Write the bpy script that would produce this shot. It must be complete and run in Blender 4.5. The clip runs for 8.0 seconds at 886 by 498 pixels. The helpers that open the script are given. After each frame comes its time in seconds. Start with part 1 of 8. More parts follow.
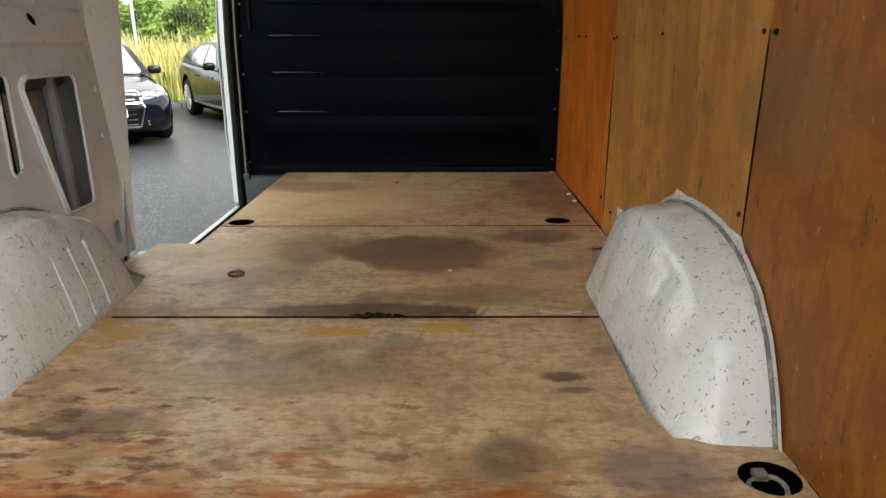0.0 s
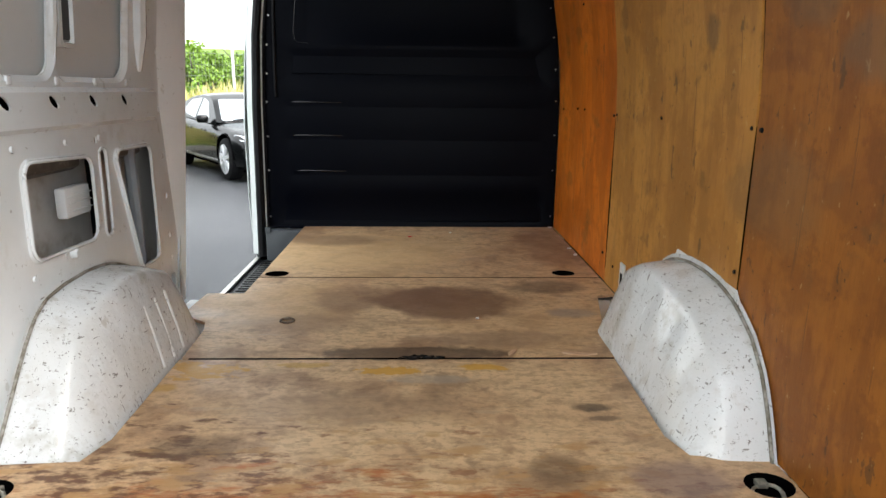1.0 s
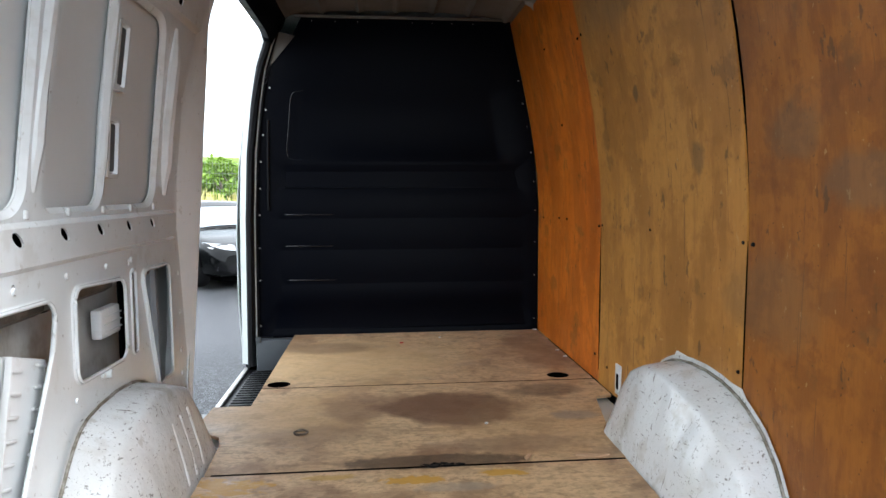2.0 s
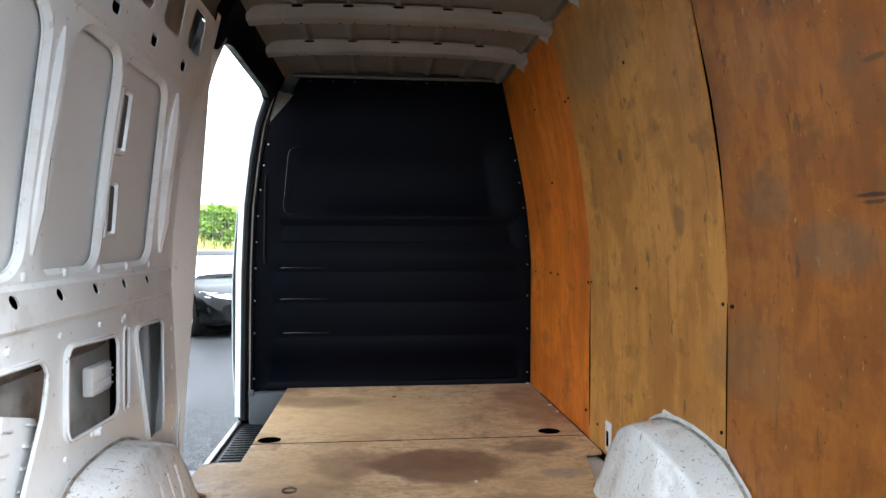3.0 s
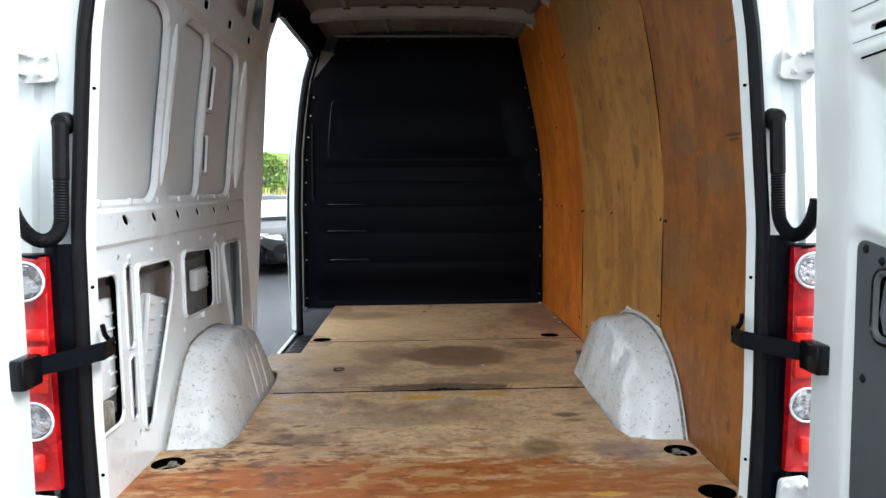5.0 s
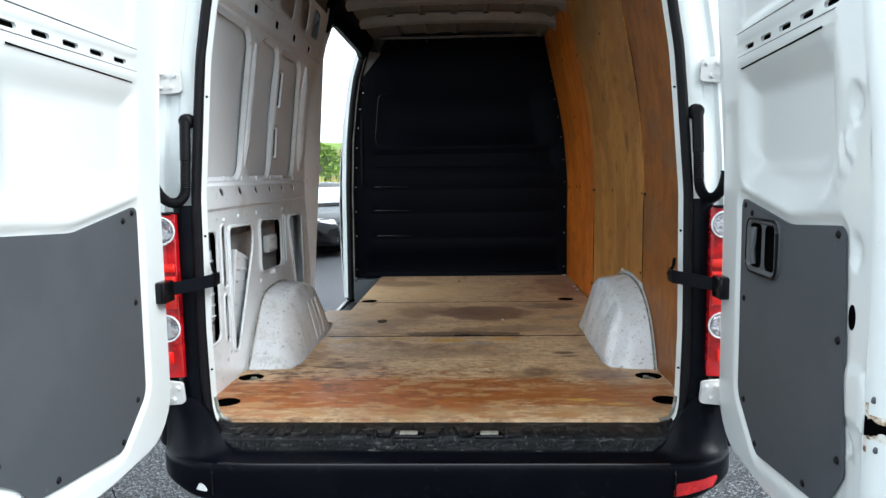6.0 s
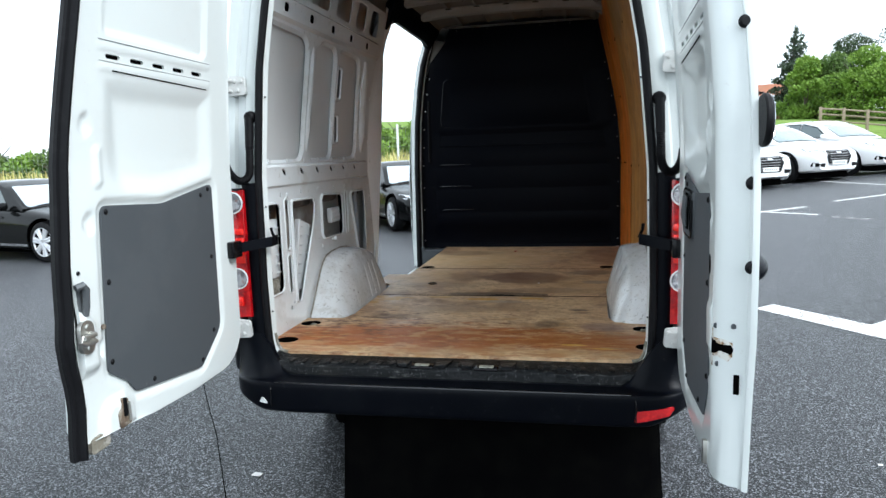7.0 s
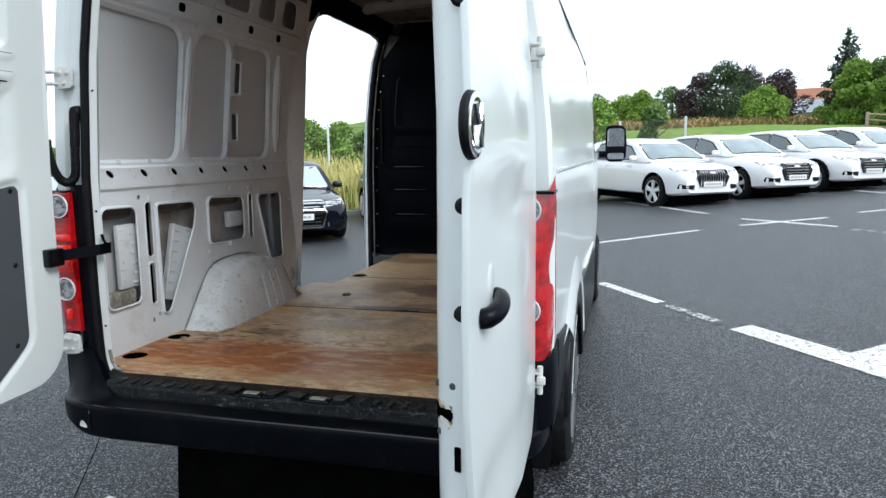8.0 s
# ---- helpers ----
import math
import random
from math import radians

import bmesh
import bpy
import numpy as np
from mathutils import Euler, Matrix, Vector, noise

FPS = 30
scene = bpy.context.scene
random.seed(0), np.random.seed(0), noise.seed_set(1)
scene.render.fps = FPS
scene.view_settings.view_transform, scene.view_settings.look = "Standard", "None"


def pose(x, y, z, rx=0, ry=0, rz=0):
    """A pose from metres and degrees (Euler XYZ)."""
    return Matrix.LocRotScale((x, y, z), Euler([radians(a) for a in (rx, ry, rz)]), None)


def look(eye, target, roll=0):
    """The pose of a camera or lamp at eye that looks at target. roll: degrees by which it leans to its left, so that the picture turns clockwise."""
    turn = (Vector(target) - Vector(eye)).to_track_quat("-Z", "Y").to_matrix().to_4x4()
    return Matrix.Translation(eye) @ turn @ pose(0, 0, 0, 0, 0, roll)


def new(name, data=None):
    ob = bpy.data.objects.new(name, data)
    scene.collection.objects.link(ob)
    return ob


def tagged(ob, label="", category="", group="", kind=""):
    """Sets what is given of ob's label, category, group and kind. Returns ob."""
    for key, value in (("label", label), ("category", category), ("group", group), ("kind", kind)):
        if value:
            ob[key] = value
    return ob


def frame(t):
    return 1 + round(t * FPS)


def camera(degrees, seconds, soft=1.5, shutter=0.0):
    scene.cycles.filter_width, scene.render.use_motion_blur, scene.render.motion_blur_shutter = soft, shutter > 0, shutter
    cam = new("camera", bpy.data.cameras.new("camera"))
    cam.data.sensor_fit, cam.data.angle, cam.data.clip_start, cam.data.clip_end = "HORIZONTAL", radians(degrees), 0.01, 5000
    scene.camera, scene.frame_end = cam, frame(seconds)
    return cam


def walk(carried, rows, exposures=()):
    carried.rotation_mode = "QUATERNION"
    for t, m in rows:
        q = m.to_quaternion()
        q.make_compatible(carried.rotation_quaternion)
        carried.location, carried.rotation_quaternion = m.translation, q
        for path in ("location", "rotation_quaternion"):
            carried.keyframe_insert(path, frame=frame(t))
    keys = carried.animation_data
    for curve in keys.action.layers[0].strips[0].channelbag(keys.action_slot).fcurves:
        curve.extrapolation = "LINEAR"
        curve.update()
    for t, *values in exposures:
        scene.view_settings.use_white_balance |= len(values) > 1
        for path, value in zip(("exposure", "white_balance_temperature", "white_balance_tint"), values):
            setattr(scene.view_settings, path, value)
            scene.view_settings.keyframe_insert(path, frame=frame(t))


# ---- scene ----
cam = camera(67.4, 8.0)
PATH = [
    (0, (0.271, -0.485, 1.404), (0.258, 1.421, 0.799), -0.2),
    (0.5, (0.201, -0.651, 1.432), (0.234, 1.247, 0.804), 0.3),
    (1, (0.078, -0.76, 1.5), (0.14, 1.184, 1.033), 0.6),
    (1.5, (-0.059, -0.826, 1.509), (0.066, 1.12, 1.062), -1.0),
    (2, (-0.119, -0.872, 1.558), (0.074, 1.111, 1.386), -0.2),
    (2.2, (-0.143, -0.891, 1.569), (0.087, 1.092, 1.445), 0.1),
    (3.5, (-0.029, -0.982, 1.603), (0.135, 1.011, 1.596), -0.1),
    (4, (0.013, -1.139, 1.579), (0.137, 0.856, 1.505), -0.4),
    (4.5, (0.014, -1.33, 1.559), (0.079, 0.665, 1.446), -0.2),
    (4.7, (-0.02, -1.425, 1.56), (0.06, 0.567, 1.401), -0.5),
    (5.8, (0.064, -2.064, 1.51), (0.021, -0.076, 1.296), -0.9),
    (6, (0.105, -2.195, 1.513), (0.02, -0.21, 1.291), -0.9),
    (6.5, (0.189, -2.487, 1.513), (-0.007, -0.512, 1.27), -1.5),
    (7, (0.523, -2.649, 1.52), (0.126, -0.709, 1.237), -1.9),
    (7.5, (0.879, -2.568, 1.51), (0.4, -0.648, 1.224), -2.0),
    (8, (1.191, -2.161, 1.523), (0.679, -0.248, 1.24), -0.8),
]
EXPOSURES = [(0.0, 1.02, 7000, 10), (0.5, 1.34, 6900, 10), (1.0, 1.34, 6600, 10), (1.5, 1.40, 6350, 10), (2.0, 1.45, 6150, 10), (3.5, 1.74, 6050, 10), (4.0, 1.62, 6050, 10), (4.5, 1.40, 6150, 10), (6.0, 0.93, 6050, 8), (6.5, 0.75, 6000, 8), (7.0, 0.62, 6000, 7), (7.5, 0.44, 6000, 7), (8.0, 0.16, 6000, 8)]
walk(cam, [(t, look(eye, target, roll)) for t, eye, target, roll in PATH], EXPOSURES)

# ---- sky, sun, exposure ----
world = bpy.data.worlds.new("overcast_sky")
scene.world = world
world.use_nodes = True
wn = world.node_tree.nodes
wl = world.node_tree.links
wn.clear()
w_out = wn.new("ShaderNodeOutputWorld")
w_bg = wn.new("ShaderNodeBackground")
w_sky = wn.new("ShaderNodeTexSky")
w_sky.sky_type = "NISHITA"
w_sky.sun_disc = False
w_sky.sun_elevation = radians(45)
w_sky.sun_rotation = radians(114.7)
w_mix = wn.new("ShaderNodeMix")
w_mix.data_type = "RGBA"
w_mix.inputs["Factor"].default_value = 0.85
w_mix.inputs["B"].default_value = (12.2, 12.9, 13.3, 1)  # thin bright cloud
wl.new(w_sky.outputs["Color"], w_mix.inputs["A"])
wl.new(w_mix.outputs["Result"], w_bg.inputs["Color"])
w_bg.inputs["Strength"].default_value = 0.107
wl.new(w_bg.outputs["Background"], w_out.inputs["Surface"])

sun = new("sun", bpy.data.lights.new("sun", "SUN"))
sun.data.energy, sun.data.angle, sun.data.color = 2.4, radians(30), (1.0, 0.985, 0.96)
sun.matrix_world = look((10, -4.6, 11), (0, 0, 0))


# ---- materials ----
def rgba(c):
    return (*c, 1.0)


def mat(name, color, rough=0.5, metal=0.0, layers=(), spots=(), bump=None, coat=0.0, vary=0.0, sheen=None, spec=0.5,
        rough_noise=None, transmission=0.0, emission=None, stretch=(1, 1, 1)):
    """A procedural surface. layers: (scale, lo, hi, colour, strength, stretch) of noise; spots: (centre, radii, colour,
    strength, ragged) of stains with a place of their own; bump: list of (scale, strength, stretch)."""
    m = bpy.data.materials.new(name)
    m.use_nodes = True
    n, l = m.node_tree.nodes, m.node_tree.links
    b = n["Principled BSDF"]
    b.inputs["Roughness"].default_value = rough
    b.inputs["Metallic"].default_value = metal
    b.inputs["Specular IOR Level"].default_value = spec
    if coat:
        b.inputs["Coat Weight"].default_value = coat
        b.inputs["Coat Roughness"].default_value = 0.06
    if transmission:
        b.inputs["Transmission Weight"].default_value = transmission
    if emission:
        b.inputs["Emission Color"].default_value = rgba(emission[0])
        b.inputs["Emission Strength"].default_value = emission[1]
    co = n.new("ShaderNodeTexCoord").outputs["Object"]

    def scaled(s):
        mp = n.new("ShaderNodeMapping")
        mp.inputs["Scale"].default_value = s
        l.new(co, mp.inputs["Vector"])
        return mp.outputs["Vector"]

    def noisy(scale, stretch=(1, 1, 1), detail=5.0, dist=0.0):
        t = n.new("ShaderNodeTexNoise")
        t.inputs["Scale"].default_value = scale
        t.inputs["Detail"].default_value = detail
        t.inputs["Roughness"].default_value = 0.62
        t.inputs["Distortion"].default_value = dist
        l.new(scaled(stretch), t.inputs["Vector"])
        return t.outputs["Fac"]

    def ramp(v, lo, hi, top):
        r = n.new("ShaderNodeMapRange")
        r.interpolation_type = "SMOOTHSTEP"
        r.inputs["From Min"].default_value, r.inputs["From Max"].default_value = lo, hi
        r.inputs["To Min"].default_value, r.inputs["To Max"].default_value = 0.0, top
        l.new(v, r.inputs["Value"])
        return r.outputs["Result"]

    def math2(op, a, c):
        k = n.new("ShaderNodeMath")
        k.operation = op
        for i, v in enumerate((a, c)):
            if isinstance(v, (int, float)):
                k.inputs[i].default_value = v
            else:
                l.new(v, k.inputs[i])
        return k.outputs[0]

    cur = n.new("ShaderNodeRGB")
    cur.outputs[0].default_value = rgba(color)
    cur = cur.outputs[0]

    def blend(cur, fac, c):
        x = n.new("ShaderNodeMix")
        x.data_type = "RGBA"
        l.new(fac, x.inputs["Factor"])
        l.new(cur, x.inputs["A"])
        x.inputs["B"].default_value = rgba(c)
        return x.outputs["Result"]

    for scale, lo, hi, c, k, *st in layers:
        cur = blend(cur, ramp(noisy(scale, st[0] if st else (1, 1, 1)), lo, hi, k), c)
    ragged_noise = {}
    for centre, radii, c, k, ragged, *flake in spots:
        sub = n.new("ShaderNodeVectorMath")
        sub.operation = "SUBTRACT"
        l.new(co, sub.inputs[0])
        sub.inputs[1].default_value = centre
        div = n.new("ShaderNodeVectorMath")
        div.operation = "DIVIDE"
        l.new(sub.outputs[0], div.inputs[0])
        div.inputs[1].default_value = radii
        ln = n.new("ShaderNodeVectorMath")
        ln.operation = "LENGTH"
        l.new(div.outputs[0], ln.inputs[0])
        soft = flake[1] if len(flake) > 1 else 0.7
        flake = flake if flake and flake[0] else None
        key = flake[0] if flake else round(min(radii), 2)
        if key not in ragged_noise:
            ragged_noise[key] = noisy(flake[0][0], flake[0][1], 7.0) if flake else noisy(1.1 / max(0.02, min(radii)), detail=7.0)
        edge = math2("ADD", ln.outputs["Value"], math2("MULTIPLY", math2("SUBTRACT", ragged_noise[key], 0.5), ragged))
        inv = math2("SUBTRACT", 1.35, edge)
        cur = blend(cur, ramp(inv, 0.35 - soft / 2, 0.35 + soft / 2, k), c)
    if vary:
        oi = n.new("ShaderNodeObjectInfo")
        hsv = n.new("ShaderNodeHueSaturation")
        l.new(math2("ADD", 1.0 - vary / 2, math2("MULTIPLY", oi.outputs["Random"], vary)), hsv.inputs["Value"])
        l.new(cur, hsv.inputs["Color"])
        cur = hsv.outputs["Color"]
    l.new(cur, b.inputs["Base Color"])
    if rough_noise:
        scale, lo, hi = rough_noise
        r = n.new("ShaderNodeMapRange")
        r.inputs["To Min"].default_value, r.inputs["To Max"].default_value = lo, hi
        r.inputs["From Min"].default_value, r.inputs["From Max"].default_value = 0.3, 0.7
        l.new(noisy(scale), r.inputs["Value"])
        l.new(r.outputs["Result"], b.inputs["Roughness"])
    if bump:
        prev = None
        for scale, k, *st in bump:
            bp = n.new("ShaderNodeBump")
            bp.inputs["Strength"].default_value = k
            bp.inputs["Distance"].default_value = 0.01
            l.new(noisy(scale, st[0] if st else (1, 1, 1)), bp.inputs["Height"])
            if prev:
                l.new(prev, bp.inputs["Normal"])
            prev = bp.outputs["Normal"]
        l.new(prev, b.inputs["Normal"])
    return m


WHITE = mat("white_van_paint", (0.69, 0.725, 0.710), 0.28, coat=0.5, layers=[(3, 0.5, 0.75, (0.63, 0.65, 0.63), 0.5), (60, 0.66, 0.75, (0.5, 0.48, 0.45), 0.35)],
            bump=[(2.5, 0.05)])
INNER = mat("inner_grey_white_primer", (0.80, 0.835, 0.85), 0.24, coat=0.6, layers=[(2.2, 0.45, 0.62, (0.72, 0.745, 0.745), 0.7), (45, 0.66, 0.69, (0.25, 0.22, 0.19), 0.5), (18, 0.645, 0.68, (0.38, 0.36, 0.31), 0.35, (1, 1.4, 0.8)),
            (5, 0.60, 0.70, (0.52, 0.49, 0.44), 0.3)], bump=[(4, 0.12), (14, 0.05), (180, 0.03)])
GLOSSRIB = mat("glossy_grey_white_enamel", (0.78, 0.81, 0.82), 0.14, coat=0.8, layers=[(5, 0.5, 0.66, (0.68, 0.69, 0.68), 0.6), (40, 0.66, 0.70, (0.4, 0.38, 0.34), 0.4)], bump=[(9, 0.25)])
OUTERBACK = mat("dull_grey_skin_primer", (0.64, 0.655, 0.655), 0.5, coat=0.1, layers=[(1.2, 0.42, 0.62, (0.59, 0.60, 0.60), 0.7), (30, 0.68, 0.72, (0.36, 0.35, 0.32), 0.3)], bump=[(3, 0.06), (120, 0.02)])
# roof primer far darker than the wall primer, the bows a step lighter
CEIL = mat("brown_grey_roof_primer", (0.18, 0.168, 0.145), 0.5, layers=[(3, 0.42, 0.62, (0.14, 0.127, 0.105), 0.8), (16, 0.55, 0.66, (0.18, 0.16, 0.13), 0.5)], bump=[(5, 0.1), (60, 0.05)])
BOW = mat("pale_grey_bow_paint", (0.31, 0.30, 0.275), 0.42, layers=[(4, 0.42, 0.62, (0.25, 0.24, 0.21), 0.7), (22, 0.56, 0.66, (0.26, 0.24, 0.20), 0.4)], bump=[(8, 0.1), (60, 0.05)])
PLATE = mat("galvanised_white_plate", (0.72, 0.73, 0.73), 0.4, layers=[(12, 0.55, 0.7, (0.5, 0.47, 0.42), 0.5)], bump=[(30, 0.08)])
ARCH = mat("scuffed_white_arch_paint", (0.76, 0.78, 0.785), 0.26, coat=0.4,
           layers=[(3.0, 0.42, 0.62, (0.69, 0.69, 0.67), 0.8), (9, 0.56, 0.66, (0.58, 0.56, 0.52), 0.5), (30, 0.655, 0.675, (0.18, 0.16, 0.14), 0.7, (0.6, 2.4, 0.5)), (54, 0.642, 0.665, (0.13, 0.11, 0.09), 0.8, (2.6, 2.0, 0.35)), (50, 0.645, 0.67, (0.13, 0.11, 0.09), 0.75, (1.5, 0.5, 2.2)), (70, 0.62, 0.70, (0.45, 0.44, 0.40), 0.5, (1, 1, 0.6)), (5, 0.58, 0.68, (0.40, 0.38, 0.31), 0.5),
                   (60, 0.67, 0.68, (0.09, 0.08, 0.07), 0.8, (1, 0.4, 2.6)), (17, 0.66, 0.70, (0.42, 0.38, 0.32), 0.45)],
           spots=[((-0.81, 0.815, 0.945), (0.030, 0.007, 0.016), (0.10, 0.09, 0.08), 0.7, 3.0), ((0.85, 0.768, 0.852), (0.05, 0.018, 0.014), (0.5, 0.27, 0.04), 0.9, 0.8)],
           bump=[(6, 0.45), (17, 0.3), (60, 0.1)])
GRIME = mat("dirty_seam_sealer", (0.20, 0.18, 0.14), 0.8, layers=[(25, 0.45, 0.62, (0.45, 0.43, 0.39), 0.7), (60, 0.55, 0.7, (0.08, 0.07, 0.05), 0.8)], bump=[(60, 0.5)])
FLOORPLY = mat(
    "worn_plywood_floor", (0.62, 0.41, 0.23), 0.55,
    layers=[(1.1, 0.42, 0.6, (0.70, 0.485, 0.275), 0.9), (2.6, 0.48, 0.62, (0.42, 0.235, 0.12), 0.5), (9, 0.48, 0.62, (0.38, 0.24, 0.135), 0.5, (0.8, 1.3, 1)),
            (34, 0.5, 0.64, (0.25, 0.15, 0.08), 0.4, (0.7, 1.6, 1)), (5, 0.55, 0.64, (0.22, 0.13, 0.07), 0.5), (20, 0.57, 0.65, (0.18, 0.105, 0.055), 0.32), (110, 0.58, 0.66, (0.13, 0.08, 0.045), 0.32, (0.5, 1.6, 1)), (46, 0.5, 0.62, (0.24, 0.14, 0.07), 0.25), (3.4, 0.56, 0.63, (0.24, 0.125, 0.065), 0.45), (7, 0.62, 0.65, (0.2, 0.11, 0.055), 0.35, (0.3, 2.4, 1)),
            (150, 0.66, 0.70, (0.6, 0.48, 0.34), 0.4), (14, 0.62, 0.66, (0.5, 0.38, 0.25), 0.4, (0.4, 2.5, 1))],
    spots=[((-0.25, 2.55, 0.68), (0.55, 0.42, 1), (0.60, 0.40, 0.20), 0.6, 2.2, (2.5, (1, 1.6, 1)), 0.7), ((-0.45, 1.75, 0.68), (0.30, 0.26, 1), (0.58, 0.37, 0.18), 0.55, 2.0, (2.5, (1, 1.6, 1)), 0.7),
           ((0.45, 1.55, 0.68), (0.30, 0.25, 1), (0.54, 0.34, 0.165), 0.45, 2.0, (2.5, (1, 1.6, 1)), 0.7),
           ((0.17, 1.76, 0.68), (0.29, 0.22, 1), (0.15, 0.07, 0.038), 0.72, 1.1, (4, (1, 1, 1)), 0.30), ((-0.05, 1.82, 0.68), (0.34, 0.16, 1), (0.17, 0.08, 0.042), 0.55, 2.0, (4, (1, 1, 1)), 0.6), ((0.05, 1.225, 0.68), (0.30, 0.055, 1), (0.055, 0.032, 0.02), 0.75, 0.9, None, 0.35),
           ((-0.42, 2.86, 0.68), (0.26, 0.13, 1), (0.16, 0.09, 0.05), 0.6, 0.9), ((-0.62, 3.06, 0.68), (0.12, 0.16, 1), (0.17, 0.09, 0.05), 0.5, 0.8),
           ((0.62, 1.96, 0.68), (0.15, 0.09, 1), (0.12, 0.075, 0.05), 0.6, 0.8), ((0.75, 2.75, 0.68), (0.15, 0.45, 1), (0.27, 0.14, 0.075), 0.6, 0.9),
           ((-0.32, 0.28, 0.68), (0.60, 0.20, 1), (0.40, 0.115, 0.018), 0.92, 3.6, (9, (0.5, 1.5, 1)), 0.5), ((0.40, 0.25, 0.68), (0.40, 0.16, 1), (0.37, 0.125, 0.025), 0.8, 4.6, (9, (0.5, 1.5, 1)), 0.5), ((-0.15, 0.26, 0.68), (0.75, 0.17, 1), (0.30, 0.085, 0.014), 0.6, 6.0, (24, (0.45, 1.6, 1)), 0.6),
           ((-0.42, 0.33, 1.93), (0.8, 0.32, 1), (0.20, 0.06, 0.016), 0.65, 6.5, (20, (0.6, 1.4, 1)), 0.6), ((-0.60, 0.58, 1.78), (0.30, 0.22, 1), (0.11, 0.045, 0.02), 0.8, 5.5, (20, (0.6, 1.4, 1)), 0.7),
           ((-0.05, 0.30, 2.03), (0.95, 0.36, 1), (0.47, 0.27, 0.11), 0.8, 7.0, (13, (0.6, 1.4, 1)), 0.7),
           ((0.0, 0.07, 0.68), (0.85, 0.05, 1), (0.45, 0.28, 0.13), 0.35, 1.8),
           ((-0.57, 1.10, 0.68), (0.10, 0.05, 1), (0.56, 0.29, 0.03), 0.8, 5.0, (20, (0.8, 1.2, 1)), 0.5), ((-0.02, 1.09, 0.68), (0.09, 0.026, 1), (0.60, 0.31, 0.02), 0.85, 2.2, None, 0.25),
           ((0.27, 1.115, 0.68), (0.07, 0.022, 1), (0.60, 0.31, 0.02), 0.8, 4.0, (20, (0.8, 1.2, 1)), 0.4), ((-0.28, 1.13, 0.68), (0.08, 0.02, 1), (0.5, 0.29, 0.04), 0.6, 4.0, (20, (0.8, 1.2, 1)), 0.4),
           ((0.50, 0.20, 0.68), (0.05, 0.012, 1), (0.60, 0.36, 0.06), 0.8, 3.0, (20, (0.8, 1.2, 1)), 0.4), ((0.62, 0.155, 0.68), (0.06, 0.010, 1), (0.60, 0.36, 0.06), 0.75, 3.0, (20, (0.8, 1.2, 1)), 0.4),
           ((-0.64, 0.98, 0.68), (0.03, 0.025, 1), (0.55, 0.3, 0.04), 0.6, 1.4),
           ((0.53, 0.85, 0.68), (0.05, 0.025, 1), (0.05, 0.035, 0.025), 0.75, 1.0), ((0.55, 0.79, 0.68), (0.04, 0.014, 1), (0.07, 0.045, 0.03), 0.6, 1.0),
           ((0.38, 0.55, 0.68), (0.06, 0.06, 1), (0.09, 0.055, 0.035), 0.55, 1.2), ((0.64, 0.51, 0.68), (0.11, 0.07, 1), (0.17, 0.11, 0.12), 0.55, 1.0),
           ((0.64, 1.62, 0.68), (0.09, 0.05, 1), (0.20, 0.19, 0.19), 0.5, 1.2), ((0.35, 1.35, 0.68), (0.25, 0.07, 1), (0.22, 0.14, 0.09), 0.45, 1.2),
           ((-0.35, 1.5, 0.68), (0.22, 0.09, 1), (0.27, 0.165, 0.095), 0.5, 1.0), ((-0.1, 0.85, 0.68), (0.3, 0.1, 1), (0.30, 0.20, 0.12), 0.4, 1.5),
           ((-0.45, 0.66, 0.68), (0.12, 0.05, 1), (0.12, 0.075, 0.045), 0.5, 1.8), ((0.1, 1.03, 0.68), (0.12, 0.03, 1), (0.34, 0.30, 0.25), 0.5, 1.6)],
    bump=[(60, 0.10, (0.7, 1.6, 1)), (9, 0.10)], rough_noise=(3, 0.36, 0.7))


